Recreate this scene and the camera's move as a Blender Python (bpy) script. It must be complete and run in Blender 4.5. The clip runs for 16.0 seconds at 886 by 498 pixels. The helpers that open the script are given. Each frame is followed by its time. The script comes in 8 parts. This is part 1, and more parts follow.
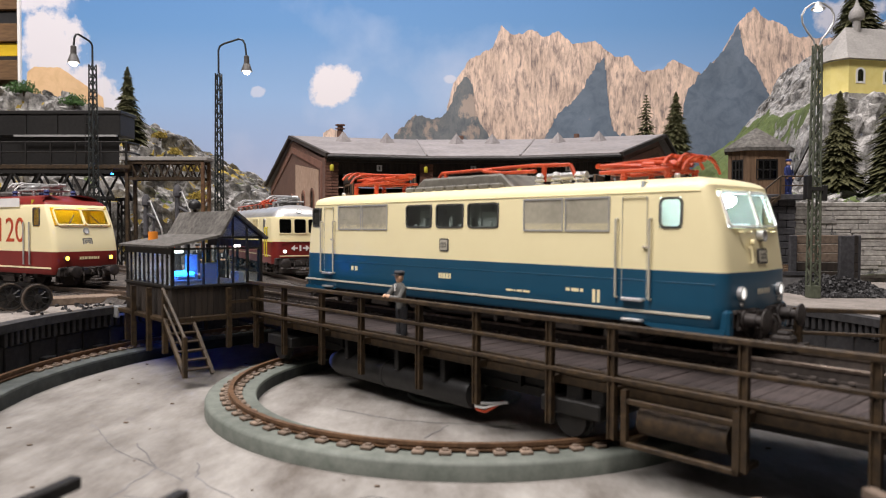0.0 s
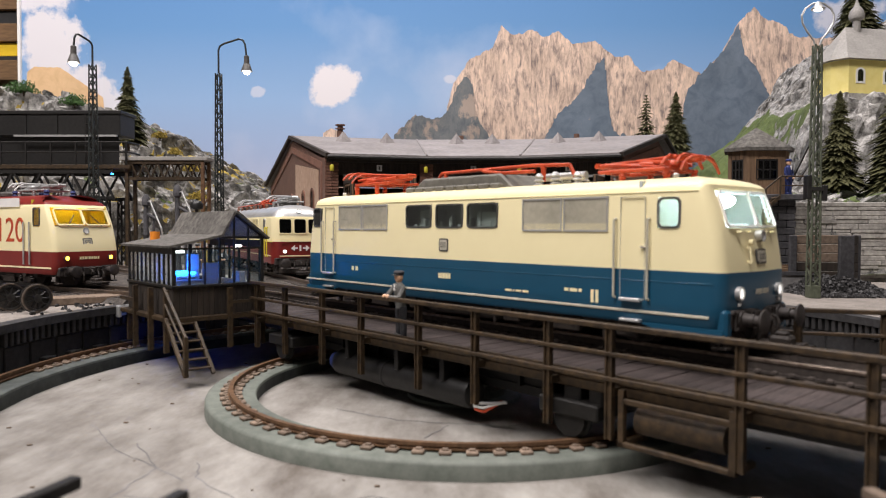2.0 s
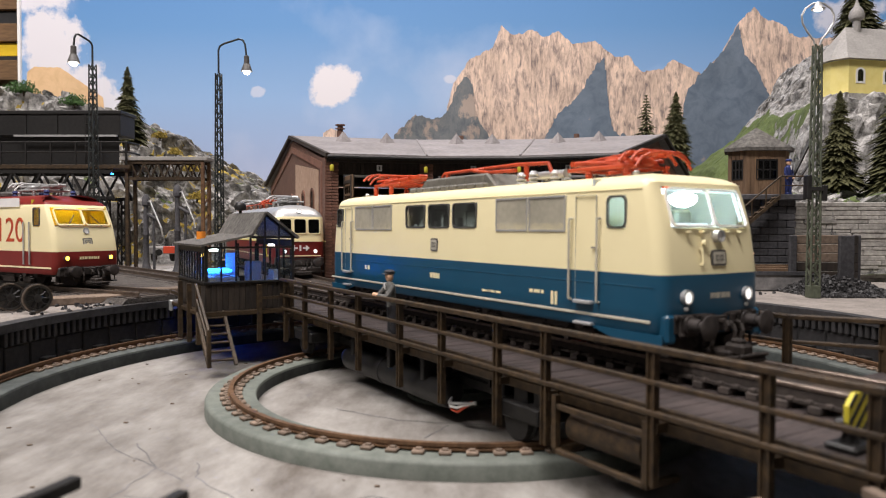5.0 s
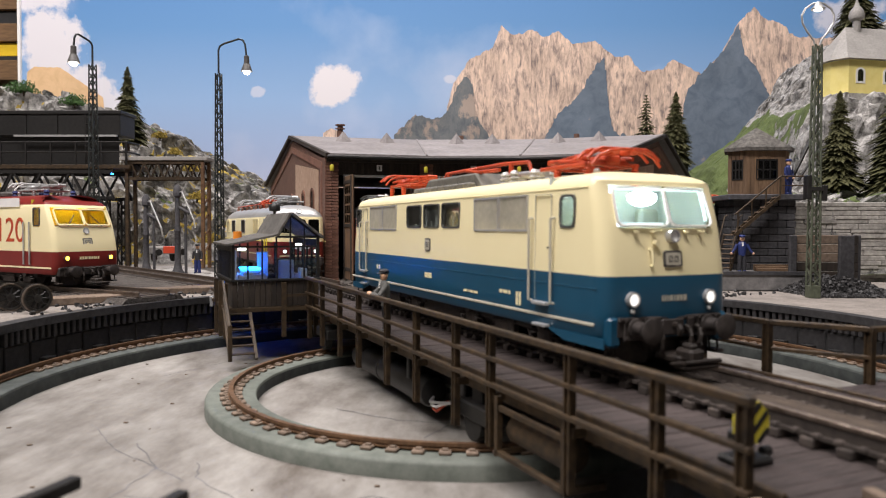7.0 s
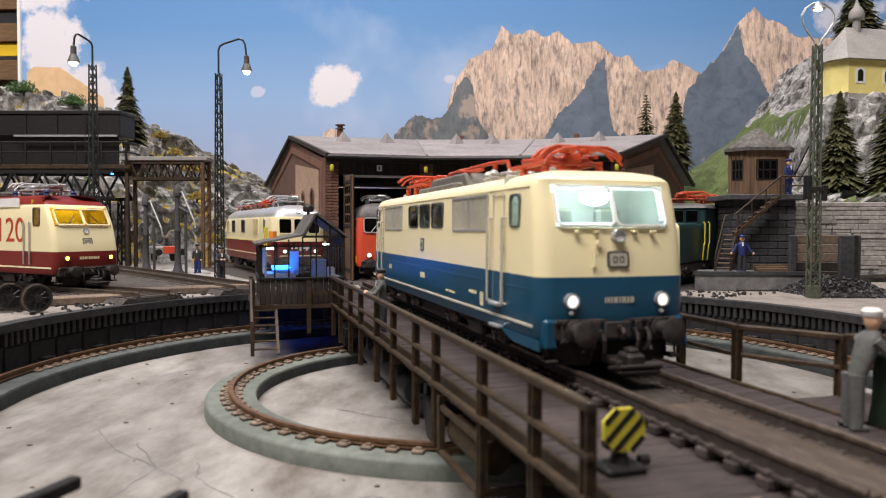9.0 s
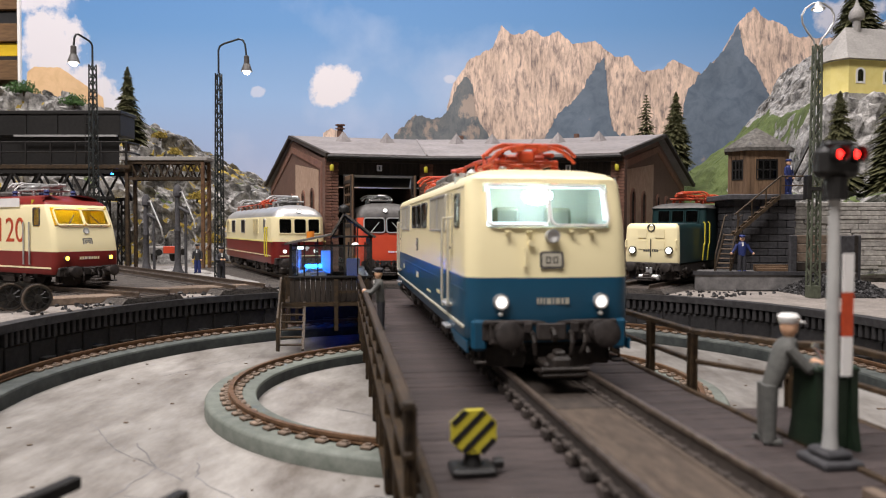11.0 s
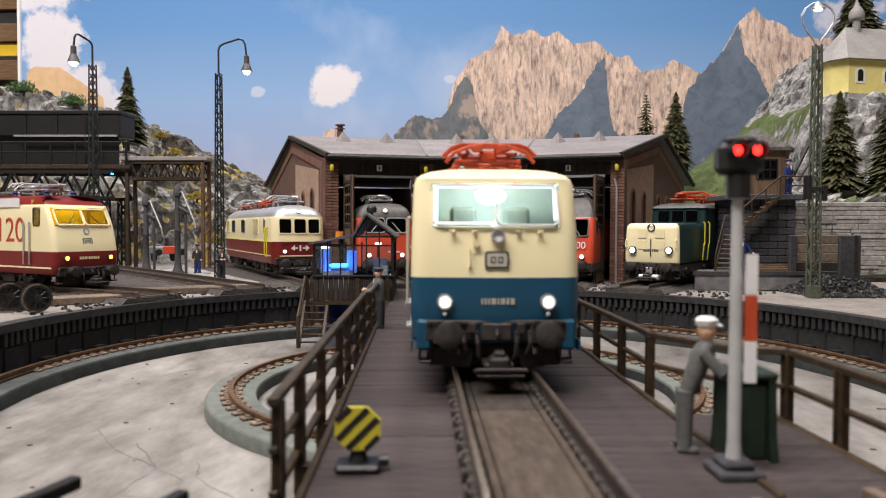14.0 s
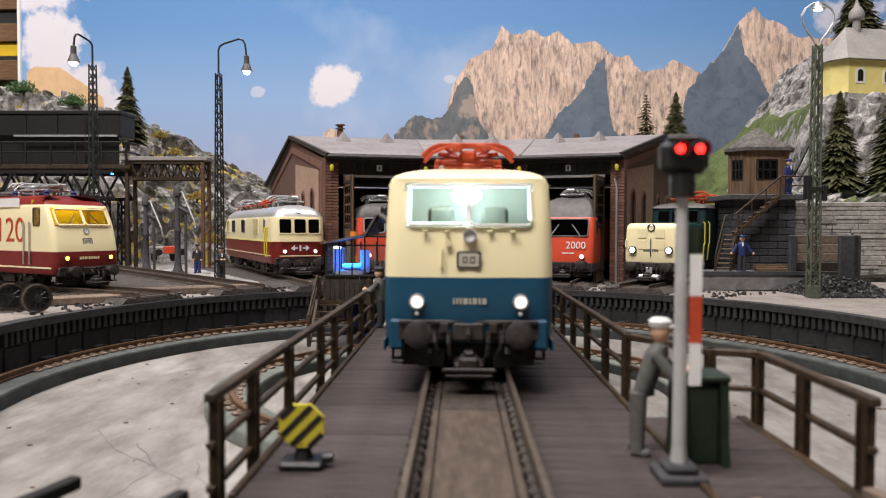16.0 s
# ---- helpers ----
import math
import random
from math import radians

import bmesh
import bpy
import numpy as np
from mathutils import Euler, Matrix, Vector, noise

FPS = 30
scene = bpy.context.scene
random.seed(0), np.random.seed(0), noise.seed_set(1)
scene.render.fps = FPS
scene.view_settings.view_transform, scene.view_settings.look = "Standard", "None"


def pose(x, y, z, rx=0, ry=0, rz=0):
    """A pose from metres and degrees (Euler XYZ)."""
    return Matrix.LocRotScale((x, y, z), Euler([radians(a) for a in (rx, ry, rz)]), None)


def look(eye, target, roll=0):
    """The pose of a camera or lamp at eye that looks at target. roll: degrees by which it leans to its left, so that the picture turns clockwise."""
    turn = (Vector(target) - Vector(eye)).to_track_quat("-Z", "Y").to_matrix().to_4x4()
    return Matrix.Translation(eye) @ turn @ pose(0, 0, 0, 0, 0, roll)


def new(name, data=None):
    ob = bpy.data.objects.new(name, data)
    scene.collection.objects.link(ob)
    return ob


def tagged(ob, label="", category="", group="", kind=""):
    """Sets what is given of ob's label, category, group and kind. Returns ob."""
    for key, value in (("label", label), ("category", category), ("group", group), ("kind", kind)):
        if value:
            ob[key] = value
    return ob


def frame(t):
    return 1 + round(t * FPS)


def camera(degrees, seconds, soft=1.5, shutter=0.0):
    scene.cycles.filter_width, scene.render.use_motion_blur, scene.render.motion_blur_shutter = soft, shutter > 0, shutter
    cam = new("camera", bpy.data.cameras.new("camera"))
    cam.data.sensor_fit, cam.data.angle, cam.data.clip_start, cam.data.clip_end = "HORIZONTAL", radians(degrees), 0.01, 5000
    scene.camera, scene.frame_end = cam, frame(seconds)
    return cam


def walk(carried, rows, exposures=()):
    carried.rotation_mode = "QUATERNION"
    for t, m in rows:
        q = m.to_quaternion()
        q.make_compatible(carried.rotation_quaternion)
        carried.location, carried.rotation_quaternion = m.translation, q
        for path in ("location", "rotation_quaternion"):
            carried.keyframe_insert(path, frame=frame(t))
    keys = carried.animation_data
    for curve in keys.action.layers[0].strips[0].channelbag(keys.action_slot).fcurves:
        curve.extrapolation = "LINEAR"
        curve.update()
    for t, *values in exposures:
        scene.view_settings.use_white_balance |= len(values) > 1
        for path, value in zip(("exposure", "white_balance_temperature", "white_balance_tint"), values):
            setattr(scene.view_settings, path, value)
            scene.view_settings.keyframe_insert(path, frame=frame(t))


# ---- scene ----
# Sizes are true model sizes (scale 1:87); shapes are written in millimetres and scaled by part().
MM = 0.001
EYE = Vector((0.0, -0.24719, 0.02969))
YAW, PITCH = 0.0311, -0.0294
WAY = Vector((-math.sin(YAW) * math.cos(PITCH), math.cos(YAW) * math.cos(PITCH), math.sin(PITCH)))
cam = camera(64.06, 16.0, soft=1.1)
VIEW = look(EYE, EYE + WAY, 0.2)
walk(cam, [(0.0, VIEW), (16.0, VIEW)])
# small lens close to its subject: the near end of the bridge lies out of focus
cam.data.dof.use_dof = True
cam.data.dof.focus_distance = 0.48
cam.data.dof.aperture_fstop = 38.0

# ---- world and lamps: a closed hobby room lit by ceiling tubes ----
world = bpy.data.worlds.new("room_world")
scene.world = world
world.use_nodes = True
world.node_tree.nodes["Background"].inputs[0].default_value = (0.6, 0.65, 0.7, 1)
world.node_tree.nodes["Background"].inputs[1].default_value = 0.02
scene.view_settings.exposure = 0.0


def ceiling_tube(x, y, z, sx, sy, watts, colour):
    lamp = bpy.data.lights.new("ceiling_tube", "AREA")
    lamp.shape, lamp.size, lamp.size_y, lamp.energy, lamp.color = "RECTANGLE", sx, sy, watts, colour
    ob = new("ceiling_tube_light", lamp)
    ob.matrix_world = look(Vector((x, y, z)), Vector((x, y + 0.25, 0)))
    return ob


ceiling_tube(-0.50, -0.62, 1.30, 1.3, 0.35, 37.5, (1.0, 0.930, 0.915))
ceiling_tube(-0.12, 0.34, 1.32, 1.5, 0.3, 23.0, (1.0, 0.930, 0.915))


# ---- materials ----
def surf(name, c1, c2, scale=400.0, rough=0.6, bump=0.25, metal=0.0, depth=0.0003, rnd=0.0, big=0.12, stretch=(1, 1, 1), spec=0.4, contrast=0.5):
    m = bpy.data.materials.new(name)
    m.use_nodes = True
    nt = m.node_tree
    bs = nt.nodes["Principled BSDF"]
    L = nt.links.new
    tc = nt.nodes.new("ShaderNodeTexCoord")
    mp = nt.nodes.new("ShaderNodeMapping")
    mp.inputs["Scale"].default_value = stretch
    L(tc.outputs["Object"], mp.inputs["Vector"])
    n1 = nt.nodes.new("ShaderNodeTexNoise")
    n1.inputs["Scale"].default_value, n1.inputs["Detail"].default_value, n1.inputs["Roughness"].default_value = scale, 6.0, 0.65
    L(mp.outputs[0], n1.inputs["Vector"])
    n2 = nt.nodes.new("ShaderNodeTexNoise")
    n2.inputs["Scale"].default_value, n2.inputs["Detail"].default_value = scale / 9.0, 3.0
    L(tc.outputs["Object"], n2.inputs["Vector"])
    ramp = nt.nodes.new("ShaderNodeMapRange")
    ramp.inputs["From Min"].default_value, ramp.inputs["From Max"].default_value = 0.5 - contrast * 0.4, 0.5 + contrast * 0.4
    L(n1.outputs[0], ramp.inputs["Value"])
    mix = nt.nodes.new("ShaderNodeMix")
    mix.data_type = "RGBA"
    mix.inputs[6].default_value, mix.inputs[7].default_value = (*c1, 1), (*c2, 1)
    L(ramp.outputs[0], mix.inputs[0])
    hsv = nt.nodes.new("ShaderNodeHueSaturation")
    L(mix.outputs[2], hsv.inputs["Color"])
    var = nt.nodes.new("ShaderNodeMapRange")
    var.inputs["From Min"].default_value, var.inputs["From Max"].default_value = 0.3, 0.7
    var.inputs["To Min"].default_value, var.inputs["To Max"].default_value = 1 - big, 1 + big
    L(n2.outputs[0], var.inputs["Value"])
    if rnd:
        oi = nt.nodes.new("ShaderNodeObjectInfo")
        rr = nt.nodes.new("ShaderNodeMapRange")
        rr.inputs["To Min"].default_value, rr.inputs["To Max"].default_value = 1 - rnd, 1 + rnd
        L(oi.outputs["Random"], rr.inputs["Value"])
        mul = nt.nodes.new("ShaderNodeMath")
        mul.operation = "MULTIPLY"
        L(var.outputs[0], mul.inputs[0])
        L(rr.outputs[0], mul.inputs[1])
        L(mul.outputs[0], hsv.inputs["Value"])
    else:
        L(var.outputs[0], hsv.inputs["Value"])
    L(hsv.outputs[0], bs.inputs["Base Color"])
    bs.inputs["Roughness"].default_value, bs.inputs["Metallic"].default_value = rough, metal
    bs.inputs["Specular IOR Level"].default_value = spec
    if bump:
        bp = nt.nodes.new("ShaderNodeBump")
        bp.inputs["Strength"].default_value, bp.inputs["Distance"].default_value = bump, depth
        L(n1.outputs[0], bp.inputs["Height"])
        L(bp.outputs[0], bs.inputs["Normal"])
    return m


def glow(name, colour, strength):
    m = bpy.data.materials.new(name)
    m.use_nodes = True
    bs = m.node_tree.nodes["Principled BSDF"]
    bs.inputs["Base Color"].default_value = (*colour, 1)
    bs.inputs["Emission Color"].default_value, bs.inputs["Emission Strength"].default_value = (*colour, 1), strength
    return m


def glass(name, colour=(0.9, 0.95, 0.95), rough=0.05):
    m = bpy.data.materials.new(name)
    m.use_nodes = True
    nt = m.node_tree
    nt.nodes.remove(nt.nodes["Principled BSDF"])
    out = nt.nodes["Material Output"]
    clear, shine = nt.nodes.new("ShaderNodeBsdfTransparent"), nt.nodes.new("ShaderNodeBsdfGlossy")
    mix, fres = nt.nodes.new("ShaderNodeMixShader"), nt.nodes.new("ShaderNodeLayerWeight")
    fres.inputs["Blend"].default_value = 0.3
    gain = nt.nodes.new("ShaderNodeMapRange")
    gain.inputs["To Min"].default_value, gain.inputs["To Max"].default_value = 0.04, 0.5
    clear.inputs[0].default_value = (*colour, 1)
    shine.inputs["Roughness"].default_value = rough
    nt.links.new(fres.outputs["Facing"], gain.inputs["Value"])
    nt.links.new(gain.outputs[0], mix.inputs[0])
    nt.links.new(clear.outputs[0], mix.inputs[1])
    nt.links.new(shine.outputs[0], mix.inputs[2])
    nt.links.new(mix.outputs[0], out.inputs["Surface"])
    return m


M = {
    "yard": surf("yard_gravel", (0.17, 0.15, 0.13), (0.29, 0.26, 0.235), 900, 0.9, 0.6, depth=0.0006, big=0.2),
    "ballast": surf("ballast", (0.026, 0.023, 0.021), (0.135, 0.118, 0.104), 1300, 0.9, 0.9, depth=0.0012, big=0.2),
    "concrete": surf("pit_concrete", (0.085, 0.072, 0.060), (0.30, 0.288, 0.266), 44, 0.68, 0.3, big=0.36, contrast=0.62, stretch=(1.9, 0.8, 1)),
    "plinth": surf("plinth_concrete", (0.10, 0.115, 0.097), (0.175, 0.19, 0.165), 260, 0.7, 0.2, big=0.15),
    # ring concrete darkened: the outer ledge's shade is put into its colour
    "plinth_shaded": surf("sooty_plinth", (0.035, 0.042, 0.040), (0.105, 0.115, 0.105), 200, 0.6, 0.2, big=0.3),
    # same concrete for the rings' inner face, its shade put into the colour
    "inner_face_shade": surf("plinth_dark", (0.012, 0.016, 0.016), (0.042, 0.048, 0.045), 220, 0.7, 0.2, big=0.2),
    "pitwall": surf("pit_wall_stone", (0.011, 0.011, 0.012), (0.038, 0.036, 0.037), 350, 0.75, 0.4, rnd=0.25),
    "rail_rust": surf("rusty_rail", (0.085, 0.045, 0.024), (0.20, 0.115, 0.062), 500, 0.55, 0.15, metal=0.3),
    "rail_top": surf("worn_rail", (0.10, 0.075, 0.055), (0.26, 0.21, 0.175), 500, 0.35, 0.05, metal=0.7),
    "sleeper": surf("sleeper", (0.115, 0.082, 0.058), (0.235, 0.175, 0.13), 600, 0.8, 0.4, rnd=0.25),
    "sleeper_dark": surf("dark_sleeper", (0.028, 0.022, 0.019), (0.07, 0.056, 0.047), 600, 0.8, 0.4, rnd=0.3),
    "deck": surf("deck_plank", (0.020, 0.015, 0.014), (0.066, 0.050, 0.047), 260, 0.75, 0.5, rnd=0.22, stretch=(6, 1, 1), depth=0.0004),
    "deck_end": surf("newer_plank", (0.030, 0.021, 0.015), (0.084, 0.062, 0.045), 200, 0.8, 0.4, rnd=0.1, stretch=(1, 4, 1)),
    # oil-dark tone, with the shade round the locomotive put into the colour
    "deck_mid": surf("middle_plank", (0.014, 0.010, 0.008), (0.050, 0.038, 0.029), 200, 0.8, 0.4, rnd=0.1, stretch=(1, 4, 1)),
    "steel": surf("weathered_steel", (0.015, 0.0105, 0.0065), (0.075, 0.047, 0.023), 450, 0.55, 0.3, metal=0.15, big=0.25),
    "steel_dark": surf("dark_steel", (0.006, 0.006, 0.006), (0.019, 0.017, 0.015), 400, 0.55, 0.3, metal=0.1),
    "green_steel": surf("green_steel", (0.045, 0.055, 0.035), (0.11, 0.12, 0.085), 500, 0.5, 0.2),
    "black": surf("black_plastic", (0.008, 0.008, 0.008), (0.02, 0.019, 0.018), 400, 0.45, 0.1),
    "bogie": surf("bogie_grime", (0.008, 0.0065, 0.0055), (0.040, 0.030, 0.024), 500, 0.6, 0.4),
    "wheel": surf("wheel_steel", (0.10, 0.095, 0.09), (0.22, 0.21, 0.2), 500, 0.35, 0.05, metal=0.8),
    "wheel_dark": surf("blackened_wheel", (0.03, 0.028, 0.026), (0.10, 0.095, 0.09), 500, 0.35, 0.05, metal=0.6),
    "cream": surf("cream_paint", (0.84, 0.745, 0.45), (0.865, 0.775, 0.475), 90, 0.32, 0.0, big=0.03),
    "blue": surf("ocean_blue_paint", (0.008, 0.062, 0.115), (0.010, 0.070, 0.128), 90, 0.3, 0.0, big=0.05),
    "red": surf("wine_red_paint", (0.16, 0.017, 0.014), (0.20, 0.021, 0.017), 90, 0.33, 0.0, big=0.05),
    "signal_red": surf("bright_red_paint", (0.62, 0.075, 0.035), (0.68, 0.09, 0.04), 90, 0.35, 0.0, big=0.05),
    "panto_red": surf("red_oxide_metal", (0.34, 0.040, 0.012), (0.60, 0.085, 0.028), 300, 0.45, 0.1),
    "bottle_green": surf("bottle_green_paint", (0.008, 0.028, 0.030), (0.014, 0.042, 0.044), 90, 0.35, 0.0),
    "white": surf("white_paint", (0.74, 0.73, 0.70), (0.80, 0.79, 0.77), 200, 0.45, 0.03, big=0.05),
    "grey_roof": surf("roof_grey", (0.055, 0.052, 0.048), (0.115, 0.107, 0.10), 300, 0.5, 0.1),
    "grille": surf("ventilation_grille", (0.40, 0.38, 0.30), (0.52, 0.49, 0.40), 500, 0.45, 0.1),
    "silver": surf("silver_paint", (0.42, 0.42, 0.42), (0.54, 0.54, 0.53), 200, 0.35, 0.05, metal=0.5),
    "chrome": surf("nickel", (0.6, 0.58, 0.55), (0.7, 0.68, 0.66), 200, 0.2, 0.0, metal=0.9),
    "rubber": surf("window_rubber", (0.05, 0.05, 0.045), (0.08, 0.08, 0.075), 200, 0.5, 0.0),
    "inside": surf("engine_room_grey", (0.10, 0.115, 0.10), (0.2, 0.22, 0.19), 100, 0.7, 0.0),
    "cabside": surf("driver_cab_grey", (0.42, 0.48, 0.49), (0.50, 0.56, 0.57), 60, 0.7, 0.0),
    "roof_felt": surf("roofing_felt", (0.17, 0.155, 0.155), (0.27, 0.25, 0.245), 300, 0.85, 0.3, rnd=0.06, big=0.15),
    "brick": surf("brown_brick", (0.13, 0.06, 0.042), (0.24, 0.125, 0.085), 700, 0.85, 0.4, rnd=0.25),
    "brick_wall": surf("brown_brick_wall", (0.10, 0.054, 0.04), (0.18, 0.10, 0.072), 700, 0.85, 0.4),
    "plaster": surf("old_plaster", (0.36, 0.245, 0.17), (0.50, 0.36, 0.265), 200, 0.85, 0.2),
    "timber": surf("dark_timber", (0.014, 0.011, 0.009), (0.042, 0.031, 0.023), 500, 0.8, 0.4, stretch=(1, 1, 0.2), rnd=0.25),
    "wood": surf("brown_timber", (0.10, 0.06, 0.034), (0.20, 0.125, 0.072), 400, 0.75, 0.4, stretch=(1, 1, 0.15), rnd=0.2),
    "stone_dark": surf("sooty_block", (0.030, 0.030, 0.033), (0.075, 0.073, 0.078), 500, 0.8, 0.5, rnd=0.25),
    "stone_grey": surf("grey_walling", (0.20, 0.19, 0.175), (0.43, 0.41, 0.375), 300, 0.85, 0.6, rnd=0.15, big=0.2),
    "kerb": surf("sooty_concrete", (0.08, 0.078, 0.077), (0.26, 0.25, 0.245), 160, 0.8, 0.3, big=0.25, contrast=0.6),
    "rock": surf("carved_rock", (0.026, 0.025, 0.025), (0.50, 0.485, 0.46), 120, 0.85, 1.0, depth=0.004, big=0.35, contrast=0.5),
    "grass": surf("turf", (0.05, 0.075, 0.02), (0.115, 0.145, 0.05), 700, 0.9, 0.6, depth=0.001, big=0.25),
    "moss": surf("dry_moss", (0.15, 0.12, 0.03), (0.44, 0.32, 0.06), 900, 0.9, 0.5),
    "needle": surf("fir_needles", (0.024, 0.032, 0.012), (0.125, 0.115, 0.045), 900, 0.85, 0.3, big=0.2),
    "bark": surf("bark", (0.04, 0.028, 0.02), (0.09, 0.065, 0.045), 700, 0.9, 0.4),
    "leaf": surf("shrub_leaves", (0.02, 0.06, 0.012), (0.06, 0.12, 0.03), 900, 0.8, 0.3),
    "coal": surf("coal", (0.01, 0.01, 0.011), (0.05, 0.048, 0.047), 900, 0.6, 0.6),
    "yellow_wall": surf("yellow_render", (0.78, 0.66, 0.22), (0.83, 0.72, 0.28), 200, 0.75, 0.05),
    "slate": surf("grey_slate", (0.24, 0.23, 0.215), (0.34, 0.325, 0.305), 500, 0.75, 0.3),
    "yellow": surf("signal_yellow", (0.52, 0.44, 0.03), (0.60, 0.52, 0.05), 200, 0.5, 0.03),
    "control_green": surf("dark_green_enamel", (0.007, 0.017, 0.009), (0.02, 0.036, 0.02), 300, 0.5, 0.1),
    "cloth_grey": surf("doll_grey", (0.075, 0.075, 0.07), (0.13, 0.13, 0.12), 900, 0.7, 0.1),
    "cloth_dark": surf("doll_dark", (0.02, 0.02, 0.024), (0.045, 0.045, 0.05), 900, 0.7, 0.1),
    "cloth_blue": surf("doll_blue", (0.012, 0.022, 0.10), (0.02, 0.035, 0.15), 900, 0.6, 0.1),
    "doll_skin": surf("doll_face_paint", (0.62, 0.36, 0.22), (0.68, 0.42, 0.27), 400, 0.5, 0.0),
    "orange": surf("orange_paint", (0.75, 0.23, 0.02), (0.82, 0.28, 0.03), 300, 0.5, 0.0),
    "room": surf("room_paint", (0.13, 0.125, 0.12), (0.16, 0.155, 0.15), 6, 0.9, 0.02),
    "board_white": surf("board_edge", (0.7, 0.69, 0.67), (0.75, 0.74, 0.72), 60, 0.7, 0.0),
    "shelf_wood": surf("shelf_wood", (0.10, 0.055, 0.025), (0.19, 0.11, 0.05), 60, 0.6, 0.1, stretch=(1, 6, 6)),
    "box_black": surf("carton_dark", (0.015, 0.015, 0.016), (0.03, 0.03, 0.03), 60, 0.5, 0.0),
    "box_yellow": surf("carton_yellow", (0.75, 0.5, 0.02), (0.8, 0.55, 0.03), 60, 0.5, 0.0),
    "glass": glass("clear_window", (0.86, 0.92, 0.93)),
    "hood_grey": surf("hood_grey_paint", (0.105, 0.10, 0.085), (0.185, 0.175, 0.15), 260, 0.55, 0.15),
    "glass_mid": glass("tinted_window", (0.85, 0.88, 0.84)),
    "mast_dark": surf("black_green_steel", (0.010, 0.013, 0.013), (0.034, 0.040, 0.038), 500, 0.45, 0.2),
    "beam_grey": surf("grimy_beam_grey", (0.016, 0.013, 0.012), (0.062, 0.052, 0.047), 420, 0.55, 0.4, big=0.3),
    "roof_shingle": surf("weathered_shingle", (0.045, 0.042, 0.038), (0.16, 0.15, 0.135), 420, 0.85, 0.7, depth=0.0006, big=0.25),
    "curtain": surf("pale_curtain", (0.55, 0.57, 0.62), (0.72, 0.74, 0.78), 300, 0.8, 0.1),
    "path": surf("pale_path", (0.20, 0.19, 0.18), (0.40, 0.385, 0.365), 500, 0.9, 0.5, big=0.2),
    "glass_dark": glass("smoked_window", (0.25, 0.28, 0.28)),
    "lamp_white": glow("lit_white_lamp", (1.0, 0.97, 0.9), 3.5),
    "lamp_dim": glow("dim_headlamp", (1.0, 0.97, 0.92), 1.15),
    "lamp_street": glow("lit_street_lamp", (1.0, 0.95, 0.88), 22.0),
    "lamp_cab": glow("lit_cab_lamp", (0.88, 0.97, 1.0), 40.0),
    # glow for the windscreen edge, which is no lamp itself
    "lamp_edge": glow("lit_acrylic_edge", (0.9, 0.97, 1.0), 1.5),
    "lamp_amber": glow("lit_amber_lamp", (1.0, 0.56, 0.05), 8.0),
    "mast_grey": surf("grey_white_paint", (0.36, 0.36, 0.35), (0.46, 0.46, 0.44), 300, 0.5, 0.1),
    "lamp_blue": glow("lit_blue_tube", (0.01, 0.15, 1.0), 28.0),
    # glow of the added strip that casts blue on the pit wall
    "lamp_blue_low": glow("dim_blue_strip", (0.012, 0.10, 1.0), 6.0),
    "lamp_red": glow("lit_red_lamp", (1.0, 0.02, 0.015), 6.0),
    "lens": surf("unlit_lens", (0.6, 0.6, 0.58), (0.7, 0.7, 0.68), 200, 0.15, 0.0),
}


# ---- building helpers ----
def part(name, bm, material, parent=None, label="", smooth=False, at=None):
    """One mesh object from a bmesh in millimetres. material: one, or a list by material index."""
    bmesh.ops.scale(bm, vec=(MM, MM, MM), verts=bm.verts)
    me = bpy.data.meshes.new(name)
    bm.to_mesh(me)
    bm.free()
    for m in material if isinstance(material, (list, tuple)) else [material]:
        me.materials.append(M[m])
    if smooth:
        me.shade_smooth()
        me.set_sharp_from_angle(angle=radians(38))
    ob = new(name, me)
    if at is not None:
        ob.matrix_basis = at
    if parent is not None:
        ob.parent = parent
    if label:
        ob["label"] = label
    return ob


def again(ob, m, parent=None):
    """Another object on the same mesh."""
    o = new(ob.name.split(".")[0], ob.data)
    o.matrix_basis = m
    o.parent = parent if parent is not None else ob.parent
    if "label" in ob:
        o["label"] = ob["label"]
    return o


def thing(name, label, category, m=None, group="", kind=""):
    ob = new(name)
    ob.empty_display_size = 0.005
    if m is not None:
        ob.matrix_basis = m
    return tagged(ob, label, category, group, kind)


def at(x, y, z, rz=0.0, rx=0.0, ry=0.0):
    return pose(x * MM, y * MM, z * MM, rx, ry, rz)


def box(bm, x0, x1, y0, y1, z0, z1, bevel=0.0, turn=None, mi=0):
    vs = [bm.verts.new((x, y, z)) for x in (x0, x1) for y in (y0, y1) for z in (z0, z1)]
    fs = [bm.faces.new([vs[i] for i in f]) for f in ((0, 1, 3, 2), (4, 6, 7, 5), (0, 4, 5, 1), (2, 3, 7, 6), (0, 2, 6, 4), (1, 5, 7, 3))]
    for f in fs:
        f.material_index = mi
    if turn is not None:
        bmesh.ops.transform(bm, matrix=turn, verts=vs)
    if bevel:
        bmesh.ops.bevel(bm, geom=list({e for f in fs for e in f.edges}), offset=bevel, segments=1, affect="EDGES", profile=0.5)
    return vs


